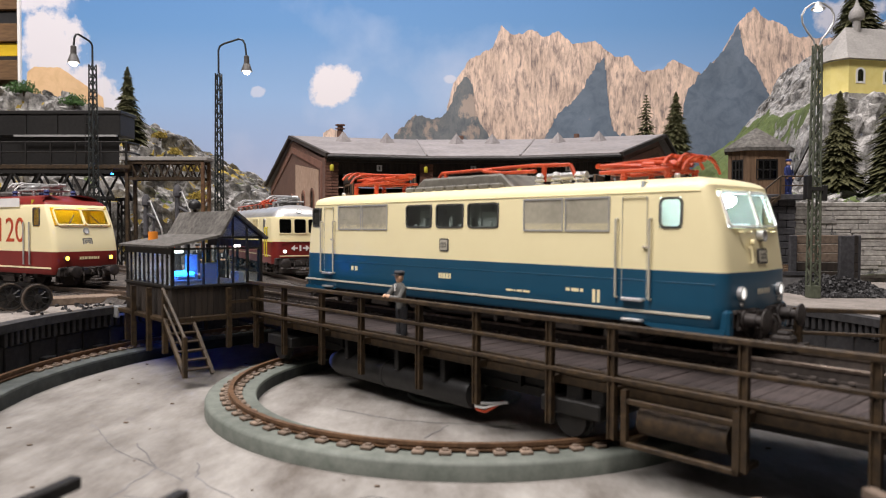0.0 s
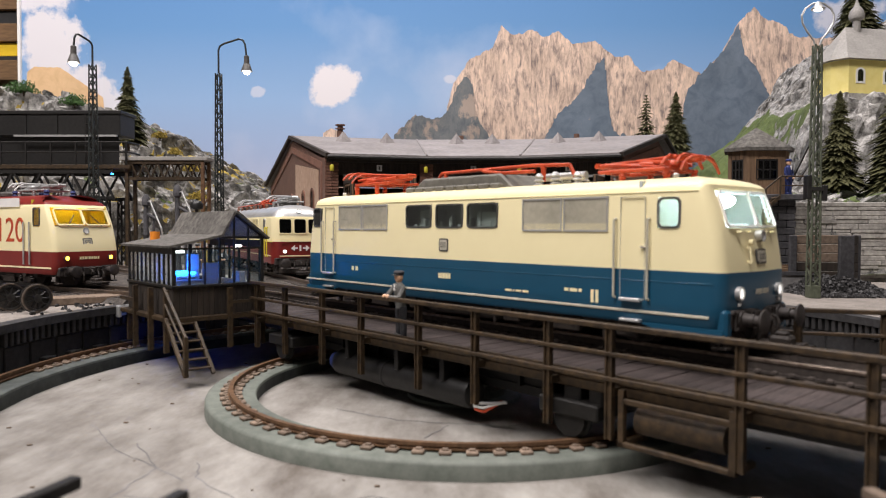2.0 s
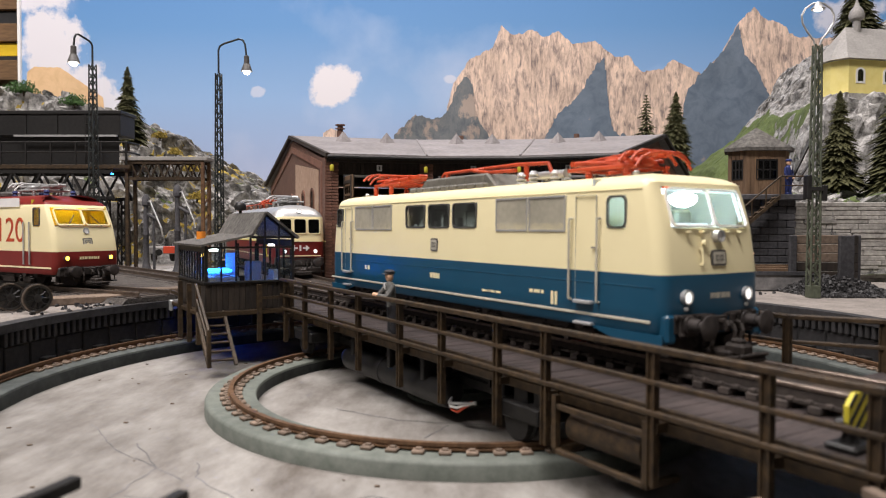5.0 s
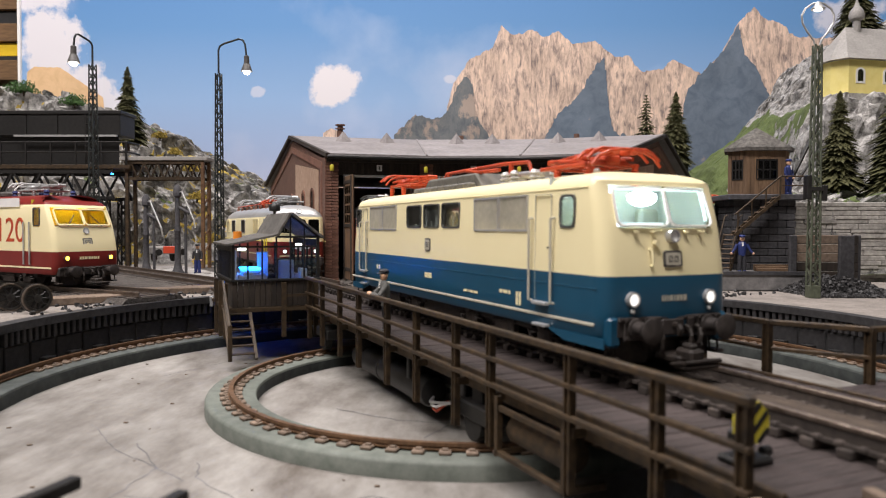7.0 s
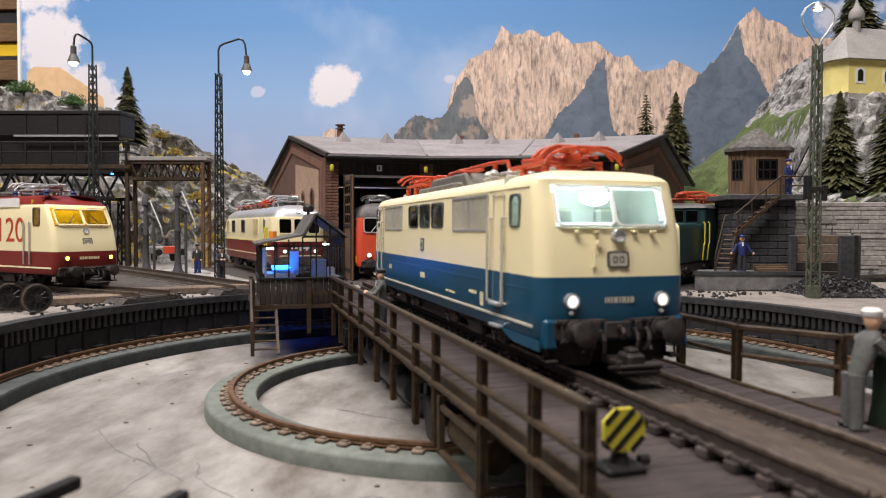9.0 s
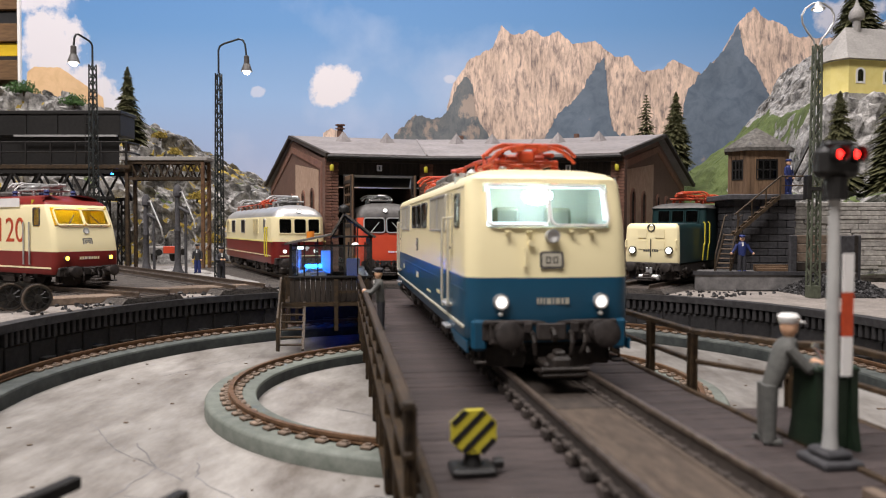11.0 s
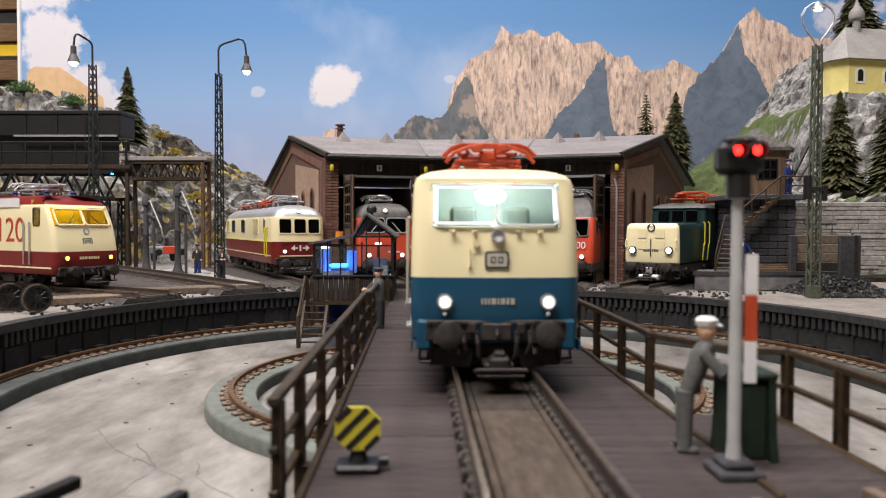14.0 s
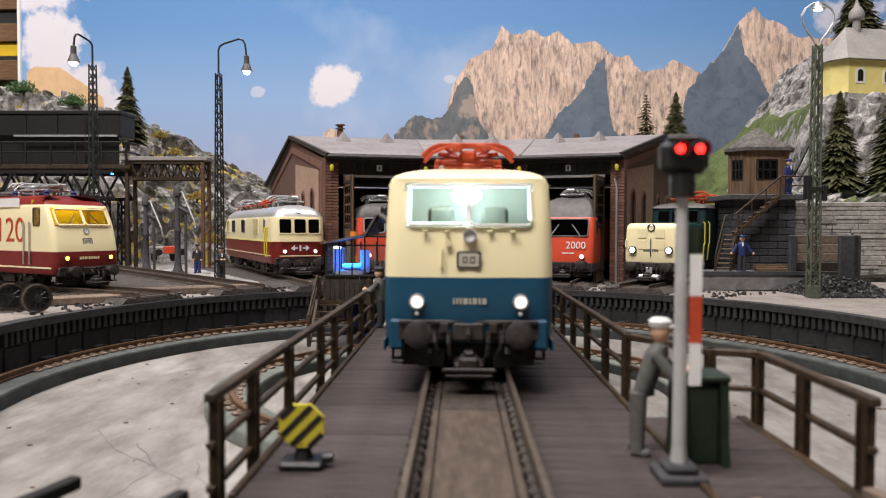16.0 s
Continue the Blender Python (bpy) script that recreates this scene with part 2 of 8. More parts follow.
def rod(bm, p0, p1, r, seg=8, r2=None, mi=0, caps=True):
    p0, p1 = Vector(p0), Vector(p1)
    d = p1 - p0
    q = d.to_track_quat("Z", "Y")
    r2 = r if r2 is None else r2
    rings = []
    for p, rr in ((p0, r), (p1, r2)):
        rings.append([bm.verts.new(p + q @ Vector((rr * math.cos(a), rr * math.sin(a), 0))) for a in (2 * math.pi * (i + 0.5) / seg for i in range(seg))])
    for i in range(seg):
        f = bm.faces.new((rings[0][i], rings[0][(i + 1) % seg], rings[1][(i + 1) % seg], rings[1][i]))
        f.material_index = mi
    if caps:
        bm.faces.new(rings[0][::-1]).material_index = mi
        bm.faces.new(rings[1]).material_index = mi


def path_rod(bm, pts, r, seg=8, mi=0):
    for a, b in zip(pts, pts[1:]):
        rod(bm, a, b, r, seg, mi=mi)


def lathe(bm, prof, seg=16, centre=(0, 0, 0), axis="Z", mi=0, cap=True):
    """Turned shape: prof rows are (radius, height)."""
    rings = []
    cx, cy, cz = centre
    for r, h in prof:
        ring = []
        for i in range(seg):
            a = 2 * math.pi * i / seg
            u, v = r * math.cos(a), r * math.sin(a)
            ring.append(bm.verts.new((cx + u, cy + v, cz + h) if axis == "Z" else (cx + h, cy + u, cz + v) if axis == "X" else (cx + v, cy + h, cz + u)))
        rings.append(ring)
    for a, b in zip(rings, rings[1:]):
        for i in range(seg):
            bm.faces.new((a[i], a[(i + 1) % seg], b[(i + 1) % seg], b[i])).material_index = mi
    if cap:
        bm.faces.new(rings[0][::-1]).material_index = mi
        bm.faces.new(rings[-1]).material_index = mi


def prism(bm, pts, z0, z1, turn=None, mi=0):
    """An outline in x, y raised from z0 to z1."""
    a = [bm.verts.new((x, y, z0)) for x, y in pts]
    b = [bm.verts.new((x, y, z1)) for x, y in pts]
    n = len(pts)
    bm.faces.new(a[::-1]).material_index = mi
    bm.faces.new(b).material_index = mi
    for i in range(n):
        bm.faces.new((a[i], a[(i + 1) % n], b[(i + 1) % n], b[i])).material_index = mi
    if turn is not None:
        bmesh.ops.transform(bm, matrix=turn, verts=a + b)


def round_rect(x0, x1, y0, y1, r, seg=4):
    out = []
    for cx, cy, a0 in ((x1 - r, y1 - r, 0), (x0 + r, y1 - r, 90), (x0 + r, y0 + r, 180), (x1 - r, y0 + r, 270)):
        for i in range(seg + 1):
            a = radians(a0 + 90 * i / seg)
            out.append((cx + r * math.cos(a), cy + r * math.sin(a)))
    return out


def hoop(bm, outer, inner, z0, z1, turn=None, mi=0):
    """A frame between two outlines of equal count."""
    n = len(outer)
    rows = [[bm.verts.new((x, y, z)) for x, y in o] for o, z in ((outer, z0), (outer, z1), (inner, z1), (inner, z0))]
    for a, b in zip(rows, rows[1:] + rows[:1]):
        for i in range(n):
            bm.faces.new((a[i], a[(i + 1) % n], b[(i + 1) % n], b[i])).material_index = mi
    if turn is not None:
        bmesh.ops.transform(bm, matrix=turn, verts=[v for r in rows for v in r])


def fresh():
    return bmesh.new()


def ring_band(bm, r0, r1, z0, z1, a0=0.0, a1=360.0, seg=160, mi=0):
    """A ring (or an arc of one) of rectangular section round the pit's axis."""
    full = abs(a1 - a0 - 360) < 1e-6
    rows = []
    for i in range(seg + (0 if full else 1)):
        a = radians(a0 + (a1 - a0) * i / seg)
        c, s = math.cos(a), math.sin(a)
        rows.append([bm.verts.new((r * c, r * s, z)) for r, z in ((r0, z0), (r1, z0), (r1, z1), (r0, z1))])
    n = len(rows)
    for i in range(n if full else n - 1):
        a, b = rows[i], rows[(i + 1) % n]
        for j in range(4):
            bm.faces.new((a[j], b[j], b[(j + 1) % 4], a[(j + 1) % 4])).material_index = mi
    if not full:
        bm.faces.new(rows[0])
        bm.faces.new(rows[-1][::-1])


def ring_profile(bm, prof, seg=180, rule=None):
    """A closed ring turned from a section of (radius, height) corners."""
    rows = []
    for i in range(seg):
        c, s = math.cos(2 * math.pi * i / seg), math.sin(2 * math.pi * i / seg)
        rows.append([bm.verts.new((r * c, r * s, z)) for r, z in prof])
    for i in range(seg):
        a, b = rows[i], rows[(i + 1) % seg]
        for j in range(len(prof)):
            f = bm.faces.new((a[j], b[j], b[(j + 1) % len(prof)], a[(j + 1) % len(prof)]))
            f.material_index = rule(j) if rule else 0


def polar(r, deg):
    return r * math.cos(radians(deg)), r * math.sin(radians(deg))


# ---- the room that closes the place ----
def room():
    for name, b in (("wall_north", (-1900, 1900, 1500, 1560, -900, 1400)), ("wall_south", (-1900, 1900, -1560, -1500, -900, 1400)),
                    ("wall_west", (-1960, -1900, -1500, 1500, -900, 1400)), ("wall_east", (1900, 1960, -1500, 1500, -900, 1400)),
                    ("ceiling", (-1960, 1960, -1560, 1560, 1400, 1450)), ("floor", (-1960, 1960, -1560, 1560, -950, -900))):
        bm = fresh()
        box(bm, *b)
        tagged(part(name, bm, "room"), "plain painted surface of the hobby room", name.split("_")[0], kind="structure")


room()
GROUND = -5.0
PIT_R = 163.0


def yard():
    """The yard: one sheet with the round hole of the pit."""
    bm = fresh()
    seg = 180
    radii = [PIT_R, 175, 200, 250, 330, 450, 620, 900]
    rows = []
    for base in radii:
        row = []
        for i in range(seg):
            r = base
            a = 2 * math.pi * i / seg
            if r < 200 and 205 < math.degrees(a) < 335:
                r = 187 + (r - PIT_R) * 0.3
            x, y = r * math.cos(a), r * math.sin(a)
            z = GROUND + (0.0 if r < 180 else 0.6 * noise.noise((x * 0.03, y * 0.03, 0)))
            row.append(bm.verts.new((x, y, z)))
        rows.append(row)
    for a, b in zip(rows, rows[1:]):
        for i in range(seg):
            bm.faces.new((a[i], b[i], b[(i + 1) % seg], a[(i + 1) % seg]))
    tagged(part("ground", bm, "yard", smooth=True), "grey-brown gravelled yard round the turntable pit", "ground", kind="structure")


yard()


def pit():
    bm = fresh()
    lathe(bm, [(0.01, -28.5), (60, -28.6), (100, -28.5), (150, -28.5), (192, -28.5)], 120, cap=False)
    floor = tagged(part("pit_floor", bm, "concrete", smooth=True), "pale stained concrete pit floor with cracks", "floor", kind="structure")
    # cracks and slab joints, as thin dark seams
    random.seed(5)
    for pts in ([(-70, -125), (-52, -118), (-44, -104), (-62, -86), (-66, -75)], [(-44, -104), (-20, -96), (-8, -100), (10, -108)],
                [(-60, -92), (-92, -66), (-112, -40)], [(-20, 20), (0, 42), (30, 50)], [(-45, -20), (-20, -35), (12, -40), (40, -30)],
                [(-12, -55), (-4, -38)], [(-84, -118), (-76, -98), (-74, -80), (-90, -58)], [(-76, -98), (-58, -100), (-44, -104)], [(-120, 20), (-100, 60), (-70, 90)]):
        bm = fresh()
        fine = []
        for (x0, y0), (x1, y1) in zip(pts, pts[1:]):
            for k in range(8):
                f = k / 8
                fine.append((x0 + (x1 - x0) * f + random.uniform(-0.5, 0.5), y0 + (y1 - y0) * f + random.uniform(-0.5, 0.5)))
        w = 0.3
        prev = None
        for (x0, y0), (x1, y1) in zip(fine, fine[1:]):
            d = Vector((y0 - y1, x1 - x0, 0)).normalized() * w * random.uniform(0.5, 1)
            cur = [bm.verts.new((x1 + d.x, y1 + d.y, -28.44)), bm.verts.new((x1 - d.x, y1 - d.y, -28.44))]
            if prev:
                bm.faces.new((prev[0], prev[1], cur[1], cur[0]))
            prev = cur
        part("crack", bm, "kerb", floor)
    bm = fresh()
    lathe(bm, [(20, -28.45), (19.6, -27.6), (14.5, -27.3), (14.0, -25.2), (9.0, -24.8), (8.6, -20.5)], 40)
    part("pivot_base", bm, "plinth", floor, "round grey pivot base", smooth=True)
    bm = fresh()
    for _ in range(60):
        a, r = random.uniform(0, 360), random.uniform(88, 146)
        x, y = polar(r, a)
        s = random.uniform(0.25, 0.7)
        box(bm, x - s, x + s, y - s * 0.6, y + s * 0.6, -28.45, -28.45 + s * 0.5, turn=None)
    tagged(part("pit_grit", bm, "sleeper"), "scattered brown grit lying on the pit floor", "grit", kind="stuff")


pit()


def ring_track(name, label, r_in, r_out, top, bottom, r_rail, rail_top, a0, a1, step, concrete="plinth"):
    """A raised concrete ring that carries one rusty rail on chairs."""
    t = thing(name, label, "ring wall", kind="structure")
    bm = fresh()
    # face 7, the inner upright side, gets the concrete with painted shade
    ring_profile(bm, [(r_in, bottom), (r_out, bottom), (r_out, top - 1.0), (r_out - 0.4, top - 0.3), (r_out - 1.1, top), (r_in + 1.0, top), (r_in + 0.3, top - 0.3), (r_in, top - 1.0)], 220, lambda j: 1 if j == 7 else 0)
    bmesh.ops.recalc_face_normals(bm, faces=bm.faces)
    part("concrete_ring", bm, [concrete, "inner_face_shade"], t, smooth=True)
    bm = fresh()
    ring_band(bm, r_rail - 0.7, r_rail + 0.7, rail_top - 0.9, rail_top, seg=180)
    ring_band(bm, r_rail - 0.3, r_rail + 0.3, top, rail_top - 0.9, seg=180)
    ring_band(bm, r_rail - 1.1, r_rail + 1.1, top + 0.5, top + 0.9, seg=180)
    part("rail", bm, "rail_rust", t, "rusty curved rail", smooth=True)
    bm = fresh()
    box(bm, -3.5, 3.5, -1.5, 1.5, 0.02, 0.85, 0.2)
    box(bm, -2.2, -0.9, -0.8, 0.8, 0.7, 1.25, 0.15)
    box(bm, 0.9, 2.2, -0.8, 0.8, 0.7, 1.25, 0.15)
    first = None
    a = a0
    while a < a1:
        x, y = polar(r_rail, a)
        m = at(x, y, top, a)
        if first is None:
            first = part("sleeper", bm, "sleeper", t, at=m)
        else:
            again(first, m)
        a += step
    return t


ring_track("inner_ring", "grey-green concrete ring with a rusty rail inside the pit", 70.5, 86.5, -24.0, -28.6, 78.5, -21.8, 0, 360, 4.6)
# the outer ledge takes the concrete with shade in its colour
ring_track("outer_ring", "grey-green concrete ledge with a rusty rail along the pit wall", 149.0, 163.5, -23.2, -28.6, 157.8, -20.6, 5, 178, 1.9, "plinth_shaded")


def pit_wall():
    t = thing("pit_wall", "sooty dark pit wall with a row of corbel blocks", "wall", kind="structure")
    bm = fresh()
    ring_band(bm, 164.5, 172, -30, -5.6, -26, 206, seg=180)
    ring_band(bm, 187.5, 193, -30, -5.6, 204, 336, seg=90)
    part("wall_face", bm, "pitwall", t)
    bm = fresh()
    ring_band(bm, 161.6, 168, -8.0, -4.95, -26, 206, seg=180)
    part("coping", bm, "pitwall", t)
    bm = fresh()
    box(bm, -1.4, 1.6, -0.95, 0.95, -13.2, -8.0, 0.3)
    corbel = None
    for i in range(150):
        a = 2 + 1.2 * i
        x, y = polar(163.6, a)
        m = at(x, y, 0, a)
        if corbel is None:
            corbel = part("corbel", bm, "pitwall", t, at=m)
        else:
            again(corbel, m)
    bm = fresh()
    box(bm, -0.9, 0.9, -6.6, 6.6, -22.6, -13.8, 0.35)
    slab = None
    for i in range(36):
        a = 3 + 5 * i
        x, y = polar(164.6, a)
        m = at(x, y, 0, a)
        if slab is None:
            slab = part("stone_slab", bm, "pitwall", t, at=m)
        else:
            again(slab, m)
    bm = fresh()
    box(bm, -2.6, 1.0, -2.4, 2.4, -21.8, -20.3, 0.3)
    rod(bm, (-2.6, -2.8, -20.6), (-2.6, 2.8, -20.6), 0.45)
    contact = None
    for i in range(34):
        a = 8 + 5 * i
        x, y = polar(163.4, a)
        m = at(x, y, 0, a)
        if contact is None:
            contact = part("contact", bm, "black", t, "small black contact bracket", at=m)
        else:
            again(contact, m)


pit_wall()


def track(name, deg, r0, r1, label, sleepers="sleeper_dark", wide=14.5, shift=0.0):
    """A straight radial track: ballast bed, sleepers, two rails and a middle stud strip."""
    t = thing(name, label, "track", at(0, 0, 0, deg), group="radial tracks")
    bm = fresh()
    w = wide
    prism(bm, [(-w - 3, GROUND - 0.4), (w + 3, GROUND - 0.4), (w, -2.6), (-w, -2.6)], r0, r1, turn=Matrix(((0, 0, 1, 0), (1, 0, 0, shift), (0, 1, 0, 0), (0, 0, 0, 1))))
    bmesh.ops.recalc_face_normals(bm, faces=bm.faces)
    part("ballast_bed", bm, "ballast", t)
    for s in (-8.25, 8.25):
        bm = fresh()
        box(bm, r0, r1, s - 0.45 + shift, s + 0.45 + shift, -0.8, 0.0, 0.12)
        box(bm, r0, r1, s - 0.2 + shift, s + 0.2 + shift, -2.2, -0.8)
        box(bm, r0, r1, s - 0.9 + shift, s + 0.9 + shift, -2.3, -1.9)
        part("rail", bm, "rail_top", t)
    bm = fresh()
    box(bm, -1.5, 1.5, -13.5, 13.5, -3.4, -2.1, 0.2)
    first = None
    x = r0 + 2.5
    while x < r1 - 2:
        m = at(x, shift, 0)
        if first is None:
            first = part("sleeper", bm, sleepers, t, at=m)
        else:
            again(first, m)
        x += 6.9
    return t


# ---- the turntable bridge (x runs along it, towards the blue locomotive's front) ----
PHI = [(0.0, -45.37), (1.6, -45.37), (2.0, -45.81), (2.5, -46.73), (3.0, -47.95), (3.5, -49.76), (4.0, -51.95), (5.0, -56.0), (6.0, -60.02), (6.5, -62.0),
       (7.0, -63.97), (7.5, -65.93), (8.0, -67.92), (8.5, -69.85), (9.0, -71.75), (10.0, -75.85), (11.0, -80.0), (11.5, -81.85), (12.0, -83.2), (12.5, -83.98),
       (13.0, -84.77), (13.5, -85.55), (14.0, -86.35), (14.5, -87.17), (15.0, -87.97), (15.5, -88.77), (16.0, -89.56)]
bridge = thing("turntable_bridge", "weathered brown steel turntable bridge with timber deck and control cabin", "turntable", at(0, 0, 0, PHI[0][1]))
RIDERS = [(bridge, Matrix())]


def rider(ob, m):
    """A thing that stands on the bridge: m is its pose in the bridge's space."""
    RIDERS.append((ob, m))
    ob.matrix_basis = at(0, 0, 0, PHI[0][1]) @ m
    return ob


def bridge_deck():
    # cross planks on both sides of the track
    random.seed(3)
    near, far = fresh(), fresh()
    box(near, -1.55, 1.55, -30.5, -5.6, -6.2, -5.0, 0.15)
    box(far, -1.55, 1.55, 5.6, 30.5, -6.2, -5.0, 0.15)
    first = {}
    x = -157.0
    while x < 166:
        for key, bm in (("near", near), ("far", far)):
            m = at(x, 0, random.uniform(-0.12, 0.12), random.uniform(-0.25, 0.25))
            if key not in first:
                first[key] = part("plank", bm, "deck", bridge, at=m)
            else:
                again(first[key], m)
        x += 3.2
    # wider deck by the control box
    wide = fresh()
    box(wide, -1.55, 1.55, 30.7, 49.5, -6.2, -5.0, 0.15)
    w0 = None
    x = 118.0
    while x < 166:
        m = at(x, 0, random.uniform(-0.1, 0.1))
        w0 = part("plank", wide, "deck", bridge, at=m) if w0 is None else again(w0, m) and w0
        x += 3.2
    # planking between the rails; the long piece carries the locomotive's shade in its colour
    for y0, y1 in ((-5.2, 5.2), (-6.6, -5.4), (5.4, 6.6)):
        bm = fresh()
        box(bm, -158, 121.7, y0, y1, -4.6, -2.6, 0.2)
        part("middle_plank", bm, "deck_mid", bridge, "plank darkened by oil stain and painted locomotive shade")
        bm = fresh()
        box(bm, 122, 168, y0, y1, -4.6, -2.6, 0.2)
        part("middle_plank", bm, "deck_end", bridge, "plain brown plank")
    bm = fresh()
    box(bm, -1.3, 1.3, -10.0, 10.0, -4.9, -3.4, 0.2)
    s0 = None
    x = -155.0
    while x < 168:
        m = at(x, 0, 0)
        s0 = part("sleeper", bm, "sleeper_dark", bridge, at=m) if s0 is None else again(s0, m) and s0
        x += 6.5
    for s in (-8.25, 8.25):
        bm = fresh()
        box(bm, -158, 172, s - 0.5, s + 0.5, -0.9, 0.0, 0.15)
        rail = part("rail_head", bm, "rail_top", bridge, "worn steel rail head")
        bm = fresh()
        box(bm, -158, 172, s - 0.2, s + 0.2, -2.8, -0.9)
        box(bm, -158, 172, s - 1.0, s + 1.0, -3.4, -2.8)
        part("rail_web", bm, "sleeper_dark", bridge, "dark rail web and foot")
        bm = fresh()
        box(bm, -0.7, 0.7, s - 1.4, s + 1.4, -3.4, -2.5, 0.2)
        c0 = None
        x = -155.0
        while x < 168:
            m = at(x, 0, 0)
            c0 = part("rail_chair", bm, "sleeper_dark", bridge, at=m) if c0 is None else again(c0, m) and c0
            x += 3.9
    # edge beams and girders
    for s in (-1, 1):
        bm = fresh()
        box(bm, -158, 158, min(s * 30.5, s * 31.6), max(s * 30.5, s * 31.6), -6.8, -4.4, 0.2)
        box(bm, -158, 158, min(s * 29.0, s * 31.2), max(s * 29.0, s * 31.2), -9.4, -6.9, 0.2)
        part("edge_beam", bm, "steel", bridge)
        bm = fresh()
        outline = [(-150, -6.4), (150, -6.4), (150, -12), (95, -12.5), (62, -16.0), (-62, -16.0), (-95, -12.5), (-150, -12)]
        m = Matrix(((1, 0, 0, 0), (0, 0, 1, 0), (0, 1, 0, 0), (0, 0, 0, 1)))
        prism(bm, outline, s * 19.0 - 0.6, s * 19.0 + 0.6, turn=m)
        for (xa, za), (xb, zb) in zip(outline[2:], outline[3:]):
            rod(bm, (xa, s * 19.0, za), (xb, s * 19.0, zb), 1.8, 4)
        for k in range(-6, 7):
            box(bm, k * 22 - 0.5, k * 22 + 0.5, min(s * 19, s * 21.4), max(s * 19, s * 21.4), -12.0 if abs(k) > 3 else -15.2, -6.4)
        bmesh.ops.recalc_face_normals(bm, faces=bm.faces)
        part("girder", bm, "steel_dark", bridge)
        bm = fresh()
        x = -154.0
        while x < 156:
            box(bm, x - 0.8, x + 0.8, min(s * 18, s * 30.4), max(s * 18, s * 30.4), -9.0, -6.3)
            x += 13.3
        part("underframe_beam", bm, "steel_dark", bridge)
    # bogies that run on the inner rail
    for xs in (-70, 70):
        bm = fresh()
        for s in (-1, 1):
            lathe(bm, [(4.2, -1.2), (4.6, -1.2), (4.6, 0.6), (5.2, 0.8), (5.2, 1.4), (3.9, 1.4), (1.2, 1.0)], 18, (xs, s * 31.5 * 0.98, -17.2), "Y")
        box(bm, xs - 9, xs + 9, -33, 33, -16.5, -12.5, 0.4)
        part("running_gear", bm, "steel_dark", bridge)
    # drive under the deck
    bm = fresh()
    lathe(bm, [(3.4, -40), (4.4, -39.5), (4.6, -38), (4.6, -12), (4.9, -11.8), (4.9, -10), (4.6, -9.8), (4.6, 28), (4.2, 29.6), (3.0, 30)], 24, (0, -24.5, -19.4), "X")
    for x in (-30, -2, 20):
        box(bm, x - 1.0, x + 1.0, -29.3, -19.7, -16.5, -8.0, 0.3)
    part("drive_motor", bm, "black", bridge, "black cylindrical drive motor below the deck", smooth=True)
    bm = fresh()
    rod(bm, (-43, -24.5, -19.4), (-40, -24.5, -19.4), 3.2, 16)
    part("end_cap", bm, "cloth_blue", bridge, "blue end cap")
    for k, mat in ((0, "panto_red"), (1, "white"), (2, "silver")):
        bm = fresh()
        pts = [(28 + k, -24 - k * 0.4, -20.5), (31, -25.4 - k * 0.5, -23.6 + k), (35, -26 - k * 0.3, -23.5 + k * 1.3), (41 + k, -25, -19.5)]
        path_rod(bm, pts, 0.45, 6)
        part("cable", bm, mat, bridge, smooth=True)
    # air tank in its hanging frame
    bm = fresh()
    rod(bm, (89, -30.0, -14.0), (110, -30.0, -14.0), 3.3, 18)
    part("air_tank", bm, "steel", bridge, "rusty brown air tank below the railing", smooth=True)
    bm = fresh()
    for x in (86.5, 112.5):
        box(bm, x - 0.7, x + 0.7, -34.6, -33.2, -20.0, -7.0)
        box(bm, x - 0.7, x + 0.7, -34.6, -25, -20.0, -18.8)
    box(bm, 86, 113, -34.6, -33.2, -20.0, -18.8, 0.2)
    box(bm, 86, 113, -34.4, -33.4, -10.2, -8.9, 0.2)
    part("tank_frame", bm, "steel", bridge)
    bm = fresh()
    for x, w in ((70, 5), (77, 4), (62, 3)):
        box(bm, x - w / 2, x + w / 2, -31, -24, -15.5, -7, 0.4)
    part("equipment_box", bm, "steel_dark", bridge)


bridge_deck()
POSTS = [-86.0, -63.8, -37.8, -14.2, 15.1, 39.3, 65.1, 83.3, 114.0, 137.4, 154.1]


def rail_run(pts, z, r, name="handrail", parent=None, square=True):
    bm = fresh()
    for (x0, y0), (x1, y1) in zip(pts, pts[1:]):
        d = math.hypot(x1 - x0, y1 - y0)
        m = Matrix.Translation((x0, y0, z)) @ Matrix.Rotation(math.atan2(y1 - y0, x1 - x0), 4, "Z")
        box(bm, -r, d + r, -r, r, -r * 0.8, r * 0.8, r * 0.25, turn=m)
    return part(name, bm, "steel", parent or bridge)


def post(x, y, z0, z1, parent, out=1):
    bm = fresh()
    w = 0.95
    box(bm, x - w, x + w, y - 0.25, y + 0.25, z0, z1)
    box(bm, x - w, x - w + 0.4, y - 0.8, y + 0.8, z0, z1)
    box(bm, x + w - 0.4, x + w, y - 0.8, y + 0.8, z0, z1)
    box(bm, x - w * 1.2, x + w * 1.2, min(y, y + out * 3.2), max(y, y + out * 3.2), -8.8, -6.8, 0.1)
    return part("post", bm, "steel", parent)


